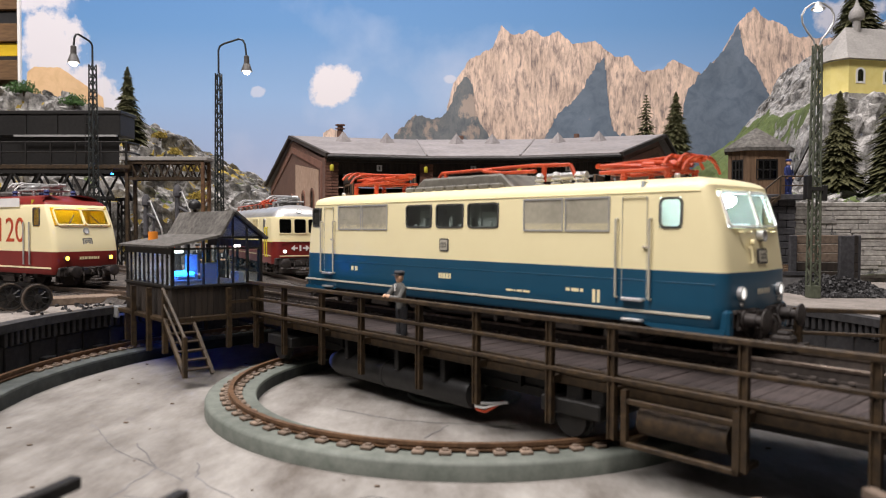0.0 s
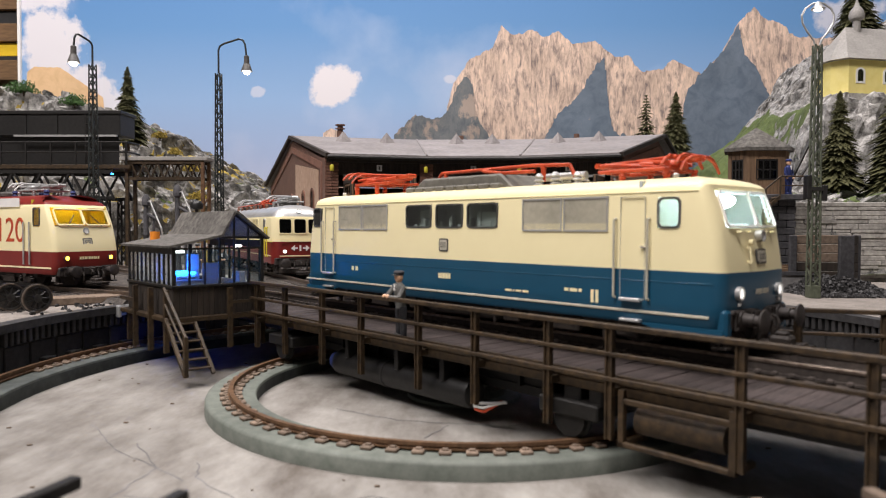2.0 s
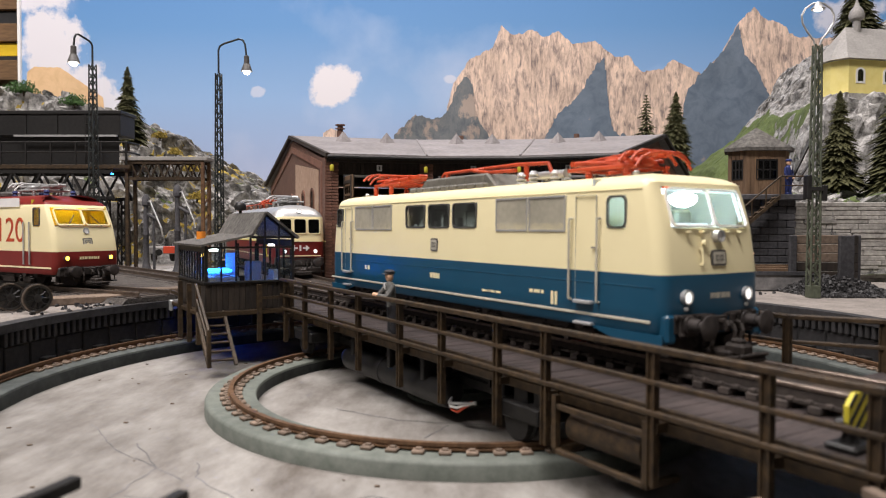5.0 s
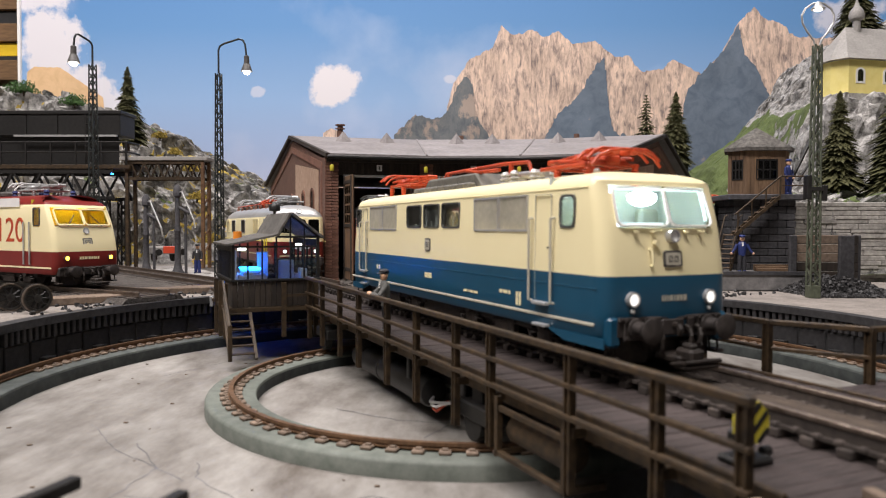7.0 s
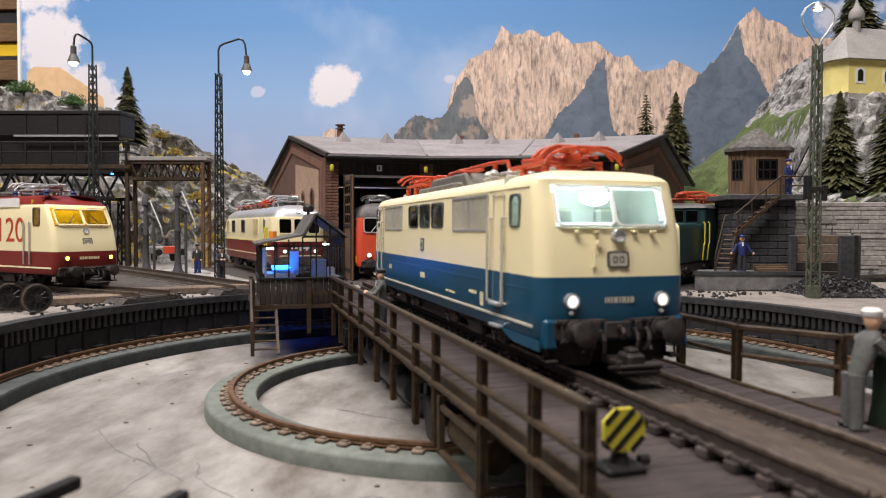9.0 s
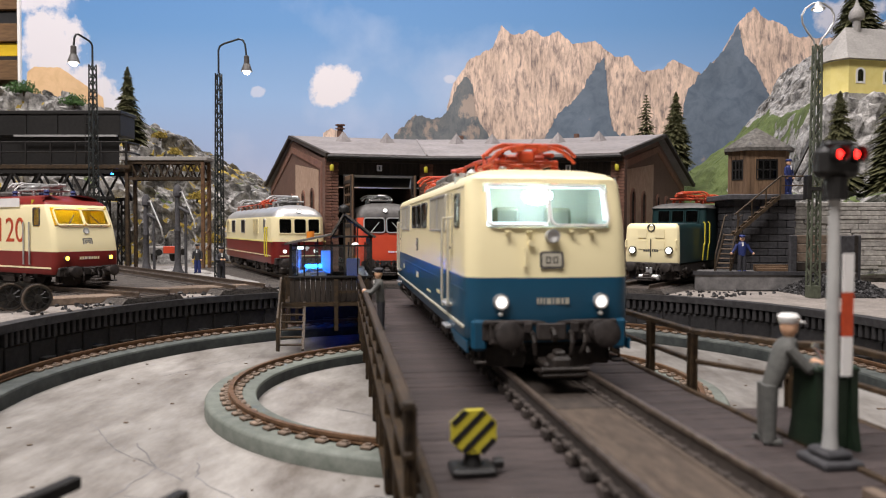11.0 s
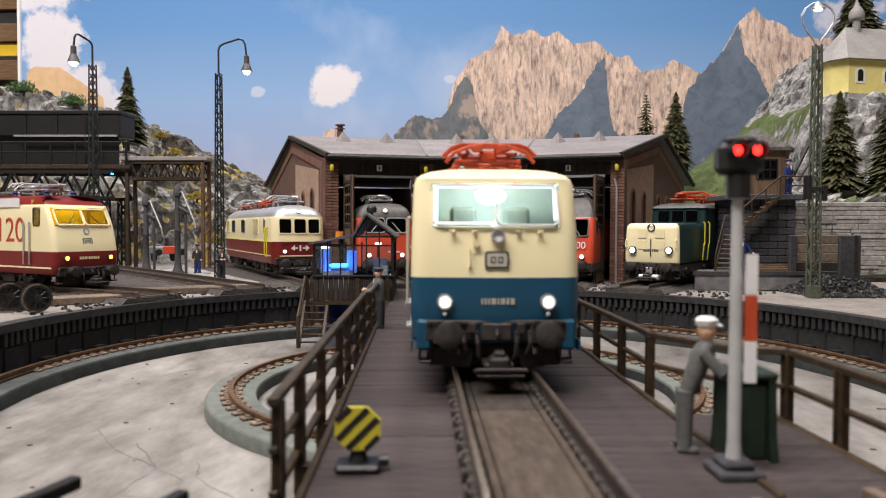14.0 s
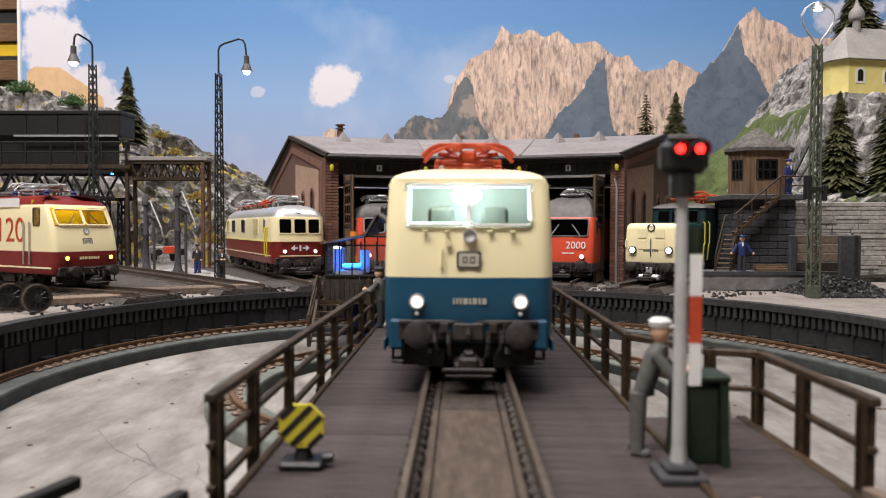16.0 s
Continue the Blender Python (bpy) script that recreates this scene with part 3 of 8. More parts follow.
def bridge_rails():
    for x in POSTS:
        post(x, -34.2, -19.0 if x < 130 else -22, 7.0, bridge)
    run = [(-90, -34.6), (155, -34.6)]
    rail_run(run, 7.3, 0.8)
    rail_run(run, 0.9, 0.6, "mid_rail")
    rail_run(run, -4.9, 0.65, "toe_rail")
    for x in (-150, -122, -96, -70, -44, -18, 8, 30, 54, 78, 99):
        post(x, 33.0, -12.0, 7.0, bridge, -1)
    rail_run([(-155, 33.4), (99, 33.4)], 7.3, 0.8)
    rail_run([(-155, 33.4), (99, 33.4)], 0.9, 0.6, "mid_rail")
    far = [(99, 33.4), (117.2, 44.0), (119.5, 52.0), (154.2, 52.0)]
    rail_run(far, 7.3, 0.8)
    rail_run(far, 0.9, 0.6, "mid_rail")
    for x, y in ((117.2, 44.0), (119.8, 51.6), (136.5, 51.6), (153.4, 51.6)):
        post(x, y, -9.0, 7.0, bridge, -1)
    rail_run([(116, 50.5), (160, 50.5)], -5.6, 0.9, "edge_beam")


bridge_rails()


def cabin():
    X0, X1, Y0, Y1 = -141.0, -91.5, -66.3, -28.5
    base = part_box("cabin_floor", (X0 - 1.5, X1 + 3.5, Y0 - 3, Y1 + 1, -6.6, -5.0), "steel")
    # lower walls of boards
    for k in range(16):
        bm = fresh()
        y = Y0 + (Y1 - Y0) * k / 16
        box(bm, X1 - 1.0, X1, y, y + (Y1 - Y0) / 16 - 0.15, -5.0, 6.2, 0.12)
        part("wall_board", bm, "timber", bridge)
    for k in range(20):
        bm = fresh()
        x = X0 + (X1 - X0) * k / 20
        box(bm, x, x + (X1 - X0) / 20 - 0.15, Y0, Y0 + 1.0, -5.0, 6.2, 0.12)
        part("wall_board", bm, "timber", bridge)
    bm = fresh()
    box(bm, X0, X1 - 1.2, Y1 - 1, Y1, -5, 7.0)
    box(bm, X0, X0 + 1, Y0 + 1.2, Y1 - 1.2, -5, 6.2)
    box(bm, X0, X1 - 1.2, Y1 - 1, Y1, 21.5, 24.5)
    part("rear_wall", bm, "timber", bridge)
    for k in range(6):
        bm = fresh()
        x = X0 + 0.5 + (X1 - X0 - 2.6) * k / 5
        box(bm, x - 0.4, x + 0.4, Y1 - 0.9, Y1 - 0.1, 7.0, 21.5)
        part("window_post", bm, "steel_dark", bridge)
    for k in range(5):
        bm = fresh()
        y = Y0 + 1.5 + (Y1 - Y0 - 3.0) * k / 4
        box(bm, X0, X0 + 0.8, y - 0.4, y + 0.4, 6.2, 22.0)
        part("window_post", bm, "steel_dark", bridge)
    # pale curtain strips behind the long window
    random.seed(41)
    x = X0 + 2.5
    while x < -98:
        w = random.uniform(1.4, 2.6)
        bm = fresh()
        yc = Y0 + 2.2 + random.uniform(0, 1.0)
        box(bm, x, x + w, yc, yc + 0.3, 7.4, 19.4, turn=None)
        part("curtain_strip", bm, "curtain", bridge)
        x += w + random.choice((0.2, 0.5, 1.6))
    # end apron beside the cabin, over the pit edge
    bm = fresh()
    prism(bm, [(-142.6, -68.5), (-146.5, -68.5), (-152.5, -53), (-156, -40), (-156, -32), (-142.6, -32)], -6.6, -5.0)
    bmesh.ops.recalc_face_normals(bm, faces=bm.faces)
    part("end_apron", bm, "kerb", bridge, "pale worn apron plate")
    bm = fresh()
    box(bm, -146.5, -142.6, -70.0, -68.6, -9.4, -4.6, 0.2)
    rod(bm, (-147, -69.4, -5.2), (-157, -40, -5.2), 0.8, 4)
    rod(bm, (-147, -69.4, -8.6), (-157, -40, -8.6), 0.8, 4)
    part("apron_channel", bm, "silver", bridge, "grey steel channel")
    # sills
    bm = fresh()
    box(bm, X1 - 1.6, X1 + 0.7, Y0 - 0.7, Y1 + 0.7, 6.2, 7.2, 0.15)
    box(bm, X0, X1 - 1.6, Y0 - 0.7, Y0 + 1.4, 6.2, 7.2, 0.15)
    part("sill", bm, "steel_dark", bridge)

    def roof_z(y):
        return float(np.interp(y, [-68, -47, -41.2, -27], [21.8, 26.0, 35.6, 25.0]))

    # window posts and bars
    for k in range(7):
        y = Y0 + 0.4 + (Y1 - Y0 - 0.8) * k / 6
        bm = fresh()
        w = 0.65 if k in (0, 6) else 0.32
        box(bm, X1 - 0.9, X1, y - w, y + w, 7.2, roof_z(y) - 0.3)
        part("window_post", bm, "steel_dark", bridge)
    for k in range(11):
        x = X0 + 0.6 + (X1 - X0 - 1.2) * k / 10
        bm = fresh()
        w = 0.65 if k in (0, 10) else 0.28
        box(bm, x - w, x + w, Y0, Y0 + 0.8, 7.2, 22.0)
        part("window_post", bm, "steel_dark", bridge)
    bm = fresh()
    box(bm, X1 - 0.8, X1 - 0.1, Y0, Y1, 20.9, 21.7)
    box(bm, X0, X1, Y0, Y0 + 0.8, 19.2, 22.2)
    rod(bm, (X1 - 0.4, -47, 25.6), (X1 - 0.4, -41.2, 35.2), 0.5, 6)
    rod(bm, (X1 - 0.4, -41.2, 35.2), (X1 - 0.4, -28.0, 25.2), 0.5, 6)
    rod(bm, (X1 - 0.4, -47, 25.6), (X1 - 0.4, -28.0, 25.6), 0.5, 6)
    part("window_bar", bm, "steel_dark", bridge)
    for y0, y1 in ((Y0 + 1, -41.4), (-41.2, Y1 - 1)):
        bm = fresh()
        box(bm, X1 - 0.55, X1 - 0.4, y0, y1, 7.2, 20.9)
        pane = part("pane", bm, "glass", bridge)
        pane.visible_shadow = False
    bm = fresh()
    vs = [bm.verts.new((X1 - 0.5, y, z)) for y, z in ((-46.5, 25.8), (-28.5, 25.3), (-41.2, 34.6))]
    bm.faces.new(vs)
    part("gable_pane", bm, "glass", bridge).visible_shadow = False
    bm = fresh()
    box(bm, X0 + 1, X1 - 1.4, Y0 + 0.3, Y0 + 0.45, 7.2, 19.2)
    part("pane", bm, "glass", bridge).visible_shadow = False
    # roof slabs
    prof = [(-68.5, 21.7), (-47, 26.0), (-41.2, 35.8), (-27.0, 24.9)]
    for (ya, za), (yb, zb) in zip(prof, prof[1:]):
        bm = fresh()
        d = Vector((0, yb - ya, zb - za))
        n = Vector((0, -d.z, d.y)).normalized() * 0.9
        x1 = X1 + 2.0
        vs = []
        for x in (X0 - 2, x1):
            vs += [bm.verts.new((x, ya, za)), bm.verts.new((x, yb, zb)), bm.verts.new((x, yb + n.y, zb + n.z)), bm.verts.new((x, ya + n.y, za + n.z))]
        for f in ((0, 1, 2, 3), (7, 6, 5, 4), (0, 4, 5, 1), (1, 5, 6, 2), (2, 6, 7, 3), (3, 7, 4, 0)):
            bm.faces.new([vs[i] for i in f])
        bmesh.ops.recalc_face_normals(bm, faces=bm.faces)
        part("roof_slab", bm, "roof_shingle", bridge, "sooty grey roof slab")
    bm = fresh()
    lathe(bm, [(2.0, 0), (2.0, 4.2), (1.7, 4.2), (1.7, 3.0)], 14, (-130.8, -58.5, 23.6))
    part("warning_beacon", bm, "orange", bridge, "orange beacon on the cabin roof", smooth=True)
    bm = fresh()
    rod(bm, (-128, -41.2, 35), (-128, -41.2, 38), 0.7, 8)
    lathe(bm, [(1.0, 0), (2.6, 0.3), (2.8, 2.2), (2.0, 3.6), (0.6, 4.2)], 12, (-128, -41.2, 37.6))
    part("horn", bm, "black", bridge, "black roof horn", smooth=True)
    # interior: blue tube, desk, seat-like cabinet
    bm = fresh()
    box(bm, -114, -103, -60.5, -52, 10.6, 11.6, 0.5)
    part("glowing_console", bm, "lamp_blue", bridge, "glowing blue console in the cabin")
    # added out of sight below the floor, to throw blue spill on the pit wall
    bm = fresh()
    box(bm, -140, -137, -60, -40, -8.2, -7.4)
    part("under_lamp", bm, "lamp_blue_low", bridge, "unseen blue glow strip added under the cabin floor")
    bm = fresh()
    box(bm, X0 + 1.5, X1 - 2, Y1 - 2.0, Y1 - 1.2, 0, 7)
    box(bm, X0 + 1.5, X1 - 2, Y0 + 2, Y1 - 2.2, 0, 0.8)
    box(bm, -112, -111.2, -52.5, -47.5, 7, 18.5, 0.1)
    box(bm, -126, -122, -40, -33, 0.8, 14, 0.4)
    box(bm, -108, -101, -34.5, -31.5, 0.8, 11, 0.4)
    part("cabin_lining", bm, "white", bridge)
    bm = fresh()
    box(bm, -118, -99, -63, -50, -5, 8.6, 0.5)
    box(bm, -116, -103, -60, -52, 8.6, 10.6, 0.8)
    part("control_desk", bm, "white", bridge)
    bm = fresh()
    lathe(bm, [(1.6, 0), (1.9, 0.3), (1.9, 0.9), (1.1, 1.2)], 12, (-97, -61.5, 19.6))
    part("ceiling_lamp", bm, "lamp_white", bridge, "small lit white lamp")
    bm = fresh()
    lathe(bm, [(1.4, 0), (1.6, 0.3), (1.4, 0.9)], 12, (-99, -36.0, 21.6))
    part("ceiling_lamp", bm, "lamp_white", bridge, "small lit white lamp")
    # legs and outer gallery
    for x, y, zb in ((-141, -66, -19), (-124, -69.3, -19), (-91, -69.3, -18), (-88, -45, -18), (-88, -31, -18), (-141, -31, -18), (-107, -69.3, -19)):
        bm = fresh()
        box(bm, x - 0.9, x + 0.9, y - 0.9, y + 0.9, zb, 5.8 if x > -90 or y < -69 else -5)
        part("gallery_leg", bm, "steel", bridge)
    for b in ((-89, -87.6, -69.5, -31, -6.6, -5.0), (-88.6, -87.9, -46, -31, -0.6, 0.6), (-141, -124, -70, -69, -1, 0.4)):
        bm = fresh()
        box(bm, *b)
        part("gallery_rail", bm, "steel", bridge)
    # stair to the pit
    for y in (-70.0, -59.5):
        bm = fresh()
        rod(bm, (-90, y, -5.0), (-71.5, y, -24), 0.9, 4)
        part("stair_string", bm, "steel", bridge)
    for k in range(6):
        f = (k + 0.7) / 6.4
        bm = fresh()
        x, z = -90 + 18.5 * f, -5 - 19 * f
        box(bm, x - 1.3, x + 1.3, -69.6, -59.9, z - 0.3, z + 0.3, 0.1)
        part("stair_tread", bm, "steel", bridge)
    bm = fresh()
    box(bm, -71.8, -70.2, -70.9, -69.3, -24.2, -9.5, 0.15)
    rod(bm, (-71, -70.1, -9.8), (-91, -70.1, 6.6), 0.7, 5)
    rod(bm, (-71, -70.1, -15), (-90, -70.1, 0.5), 0.5, 5)
    part("stair_handrail", bm, "steel", bridge)


def part_box(name, b, mat, parent=None, bevel=0.2):
    bm = fresh()
    box(bm, *b, bevel)
    return part(name, bm, mat, parent or bridge)


cabin()


def bridge_signal():
    t = thing("light_signal", "grey-white post with two red lights and a red and white plate", "signal")
    bm = fresh()
    box(bm, -3.4, 3.4, -3.2, 3.2, 0, 1.2, 0.3)
    box(bm, -2.4, 2.4, -2.2, 2.2, 1.2, 2.4, 0.4)
    part("base", bm, "stone_dark", t)
    bm = fresh()
    lathe(bm, [(1.15, 2.2), (0.95, 5), (0.78, 41)], 14)
    part("mast", bm, "mast_grey", t, "grey-white round mast", smooth=True)
    bm = fresh()
    box(bm, -1.6, 1.6, -3.2, 3.3, 42.2, 46.8, 0.9)
    rod(bm, (0, 0, 39), (0, 0, 42.3), 1.7, 12)
    box(bm, -1.2, 1.2, -2.2, 2.4, 46.4, 47.6, 0.5)
    part("lamp_housing", bm, "black", t)
    for y in (-0.9, 1.75):
        bm = fresh()
        lathe(bm, [(1.25, 1.2), (1.25, 2.9), (1.05, 2.9), (1.05, 1.9)], 14, (0, y, 45.5), "X", cap=False)
        part("hood", bm, "black", t)
        bm = fresh()
        lathe(bm, [(0.66, 1.9), (0.5, 2.2), (0.2, 2.35)], 14, (0, y, 45.5), "X")
        part("red_lamp", bm, "lamp_red", t, "lit red signal lamp", smooth=True)
    for z0, z1, mat in ((13.2, 19.0, "white"), (19.05, 25.5, "panto_red"), (25.55, 31.2, "white")):
        bm = fresh()
        box(bm, 0.5, 1.0, 1.0, 2.6, z0, z1)
        part("mast_plate", bm, mat, t)
    rider(t, at(148.8, 28.7, -5.0))


bridge_signal()


def stop_disc():
    t = thing("track_closed_disc", "octagonal yellow disc with black diagonal stripes on black foot", "signal")
    bm = fresh()
    box(bm, -2.6, 2.6, -3.2, 3.2, 0, 1.2, 0.4)
    lathe(bm, [(1.5, 1.0), (1.1, 2.6), (1.5, 3.6)], 12)
    box(bm, -1.8, 0.4, -2.2, 2.2, 3.0, 5.0, 0.5)
    rod(bm, (0.4, 3.0, 1.4), (0.4, 4.4, 1.4), 0.8, 8)
    part("foot", bm, "black", t)
    bm = fresh()
    R = 3.5
    octo = [(R * math.cos(radians(22.5 + 45 * i)), R * math.sin(radians(22.5 + 45 * i)) * 0.95) for i in range(8)]
    m = Matrix.Translation((0.6, 0, 6.2)) @ Matrix(((0, 0, 1, 0), (1, 0, 0, 0), (0, 1, 0, 0), (0, 0, 0, 1)))
    prism(bm, octo, 0, 0.8, turn=m)
    disc = part("disc", bm, "yellow", t, "yellow octagonal disc")
    for k in (-2.9, -0.95, 1.0, 2.9):
        bm = fresh()
        # a diagonal band, cut to the disc
        half = 0.42
        reach = math.sqrt(max(0.1, 3.2 ** 2 - k ** 2)) if abs(k) < 3.2 else 0.4
        mm = m @ Matrix.Rotation(radians(45), 4, "Z")
        box(bm, -reach, reach, k - half, k + half, 0.8, 0.88, turn=mm)
        part("stripe", bm, "black", disc)
    rider(t, at(145.4, -24.5, -5.0))


stop_disc()


def control_box():
    t = thing("control_stand", "dark green control stand on the bridge deck", "control box")
    bm = fresh()
    m = Matrix(((1, 0, 0, 0), (0, 0, 1, 0), (0, 1, 0, 0), (0, 0, 0, 1)))
    prism(bm, [(-4, 0), (4, 0), (3.2, 4), (2.8, 12.5), (-2.8, 12.5), (-3.2, 4)], 0.0, 1.2, turn=m)
    prism(bm, [(-4, 0), (4, 0), (3.2, 4), (2.8, 12.5), (-2.8, 12.5), (-3.2, 4)], 6.0, 7.2, turn=m)
    box(bm, -2.6, 2.6, 1.2, 6.0, 0, 11.4, 0.3)
    box(bm, -3.2, 3.2, -0.3, 7.5, 12.2, 13.2, 0.3)
    bmesh.ops.recalc_face_normals(bm, faces=bm.faces)
    part("housing", bm, "control_green", t)
    bm = fresh()
    rod(bm, (0, 3.6, 13), (-1.5, 3.0, 15.4), 0.35, 8)
    lathe(bm, [(0.2, 0), (0.7, 0.4), (0.5, 1.0)], 10, (-1.6, 3.0, 15.2))
    part("lever", bm, "chrome", t)
    rider(t, at(140.2, 30.5, -5.0))


control_box()


def doll(name, label, coat, trousers, hat, m=None, lean=0.0, arms="rest", on_bridge=None):
    """A small painted figure: one plain mesh, with painted zones."""
    mats = [coat, trousers, hat, "doll_skin", "white"]
    bm = fresh()
    for s in (-1, 1):
        rod(bm, (0, s * 1.3, 0.4), (0.1, s * 1.05, 9.6), 1.05, 10, 1.35, mi=1)
        box(bm, -1.0, 2.0, s * 1.3 - 0.85, s * 1.3 + 0.85, 0, 1.0, 0.3, mi=1)
    prof = [(1.7, 9.0), (2.1, 10.5), (2.3, 13), (2.5, 15.5), (1.9, 16.8), (0.9, 17.4)]
    start = len(bm.verts)
    lathe(bm, prof, 14, (lean * 0.3, 0, 0), mi=0)
    bm.verts.ensure_lookup_table()
    for v in bm.verts[start:]:
        v.co.x = v.co.x * 0.72 + lean * (v.co.z - 9) / 8
    hx = lean * 1.25
    lathe(bm, [(0.5, 17.0), (0.8, 17.4), (1.35, 18.4), (1.4, 19.3), (1.1, 20.1)], 12, (hx, 0, 0), mi=3)
    lathe(bm, [(1.5, 19.6), (1.65, 19.9), (1.75, 20.6), (1.2, 21.1)], 12, (hx - 0.1, 0, 0), mi=2)
    box(bm, hx + 0.9, hx + 2.3, -1.1, 1.1, 19.6, 19.9, 0.1, mi=2)
    box(bm, hx * 0.8 + 1.2, hx * 0.8 + 1.9, -0.5, 0.5, 14.6, 17.0, 0.1, mi=4)
    for s in (-1, 1):
        sh = Vector((lean * 0.95, s * 2.5, 15.8))
        if arms == "rest":
            el, ha = Vector((2.6 + lean, s * 3.4, 12.6)), Vector((5.0 + lean, s * 0.9, 13.0))
        elif arms == "wave":
            el, ha = Vector((0.3, s * 4.0, 12.8)), Vector((1.0, s * 5.8, 10.4))
        else:
            el, ha = Vector((0.2, s * 3.2, 12.4)), Vector((1.2, s * 3.0, 9.6))
        rod(bm, sh, el, 0.95, 8, 0.8, mi=0)
        rod(bm, el, ha, 0.8, 8, 0.65, mi=0)
        lathe(bm, [(0.3, -0.6), (0.8, 0), (0.7, 0.5), (0.3, 0.8)], 8, ha, mi=3)
    ob = part(name, bm, mats, None, smooth=True)
    tagged(ob, label, "figurine")
    if on_bridge is not None:
        rider(ob, on_bridge)
    elif m is not None:
        ob.matrix_basis = m
    return ob


doll("model_figurine", "small painted figurine in grey coat leaning on the bridge railing", "cloth_grey", "cloth_dark", "cloth_dark", lean=0.8, on_bridge=at(0.8, -29.2, -5.0, -95))
doll("model_figurine", "small painted figurine in grey overall at the green control stand", "cloth_grey", "cloth_grey", "white", lean=2.6, on_bridge=at(137.5, 25.8, -5.0, 75))
# ---- locomotives ----
def outline(L, W, r, vee, cuts_front, cuts_side):
    """A plan outline, counter-clockwise from the front's middle: rounded corners, a faint vee nose, points at the window edges."""
    quarter = []
    for y in sorted(set([0.0] + [c for c in cuts_front if c < W - r] + [W - r])):
        quarter.append((L - vee * y / W, y))
    for i in range(1, 6):
        a = radians(90 * i / 5)
        quarter.append((L - vee * (W - r) / W - r + r * math.cos(a), W - r + r * math.sin(a)))
    side = sorted([c for c in cuts_side], reverse=True)
    left = quarter + [(c, W) for c in side]
    back = [(-x, y) for x, y in quarter][::-1]
    half = left + back
    return half + [(x, -y) for x, y in half[::-1]][1:-1]


def hull(levels, cuts_front, cuts_side, hole, zones, open_bottom=False):
    """A body lofted from plan outlines; levels rows: z, half length, half width, corner radius, vee."""
    bm = fresh()
    rows = []
    for z, L, W, r, vee in levels:
        pts = []
        base = outline(L, W, min(r, W * 0.95), vee, [], [])
        ref = outline(REF[0], REF[1], REF[2], vee, cuts_front, cuts_side)
        for x, y in ref:
            # carry the reference outline to this level
            k = W / REF[1]
            xx = x
            lim = REF[0] - 14
            if abs(x) > lim:
                xx = math.copysign(lim + (abs(x) - lim) * (L - lim) / (REF[0] - lim), x)
            pts.append(bm.verts.new((xx, y * k, z)))
        rows.append(pts)
    n = len(rows[0])
    for a, b in zip(rows, rows[1:]):
        for i in range(n):
            q = (a[i], a[(i + 1) % n], b[(i + 1) % n], b[i])
            c = sum((v.co for v in q), Vector()) / 4
            if hole(c):
                continue
            bm.faces.new(q).material_index = zones(c)
    bm.faces.new(rows[-1]).material_index = zones(Vector((0, 0, levels[-1][0])))
    bm.faces.new(rows[0][::-1]).material_index = zones(Vector((0, 0, levels[0][0])))
    bmesh.ops.recalc_face_normals(bm, faces=bm.faces)
    return bm


def side_turn(x, y, z, s):
    """Shape space (x right, y up, z outwards) onto a side wall; s is -1 for the wall at -y."""
    return Matrix.Translation((x, y, z)) @ (Matrix(((1, 0, 0, 0), (0, 0, -1, 0), (0, 1, 0, 0), (0, 0, 0, 1))) if s < 0 else Matrix(((-1, 0, 0, 0), (0, 0, 1, 0), (0, 1, 0, 0), (0, 0, 0, 1))))


def front_turn(x, y, z, tilt=0.0, e=1, yaw=0.0):
    """Shape space onto an end wall that leans back by tilt degrees; e is -1 for the rear end."""
    m = Matrix(((0, 0, 1, 0), (1, 0, 0, 0), (0, 1, 0, 0), (0, 0, 0, 1)))
    return Matrix.Rotation(0 if e > 0 else math.pi, 4, "Z") @ Matrix.Translation((x, y, z)) @ Matrix.Rotation(radians(yaw), 4, "Z") @ Matrix.Rotation(radians(-tilt), 4, "Y") @ m


def window(parent, w, h, r, turn, frame_mat="rubber", pane_mat="glass_dark", rim=0.55, name="window", depth=0.35):
    bm = fresh()
    hoop(bm, round_rect(-w / 2 - rim, w / 2 + rim, -h / 2 - rim, h / 2 + rim, r + rim), round_rect(-w / 2 + 0.1, w / 2 - 0.1, -h / 2 + 0.1, h / 2 - 0.1, r), -0.25, depth, turn=turn)
    bmesh.ops.recalc_face_normals(bm, faces=bm.faces)
    f = part(name, bm, frame_mat, parent)
    bm = fresh()
    prism(bm, round_rect(-w / 2, w / 2, -h / 2, h / 2, r), 0.02, 0.1, turn=turn)
    p = part("pane", bm, pane_mat, f)
    p.visible_shadow = False
    return f


def headlight(parent, r, turn, lit="lamp_white", rim_mat="silver", deep=0.8):
    bm = fresh()
    circle = [(r * 1.3 * math.cos(a), r * 1.3 * math.sin(a)) for a in (2 * math.pi * i / 18 for i in range(18))]
    inner = [(r * math.cos(a), r * math.sin(a)) for a in (2 * math.pi * i / 18 for i in range(18))]
    hoop(bm, circle, inner, -0.6, deep, turn=turn)
    bmesh.ops.recalc_face_normals(bm, faces=bm.faces)
    f = part("headlight", bm, rim_mat, parent, smooth=True)
    bm = fresh()
    prism(bm, inner, -0.4, deep * 0.55, turn=turn)
    part("lens", bm, lit, f, "headlight lens")
    return f


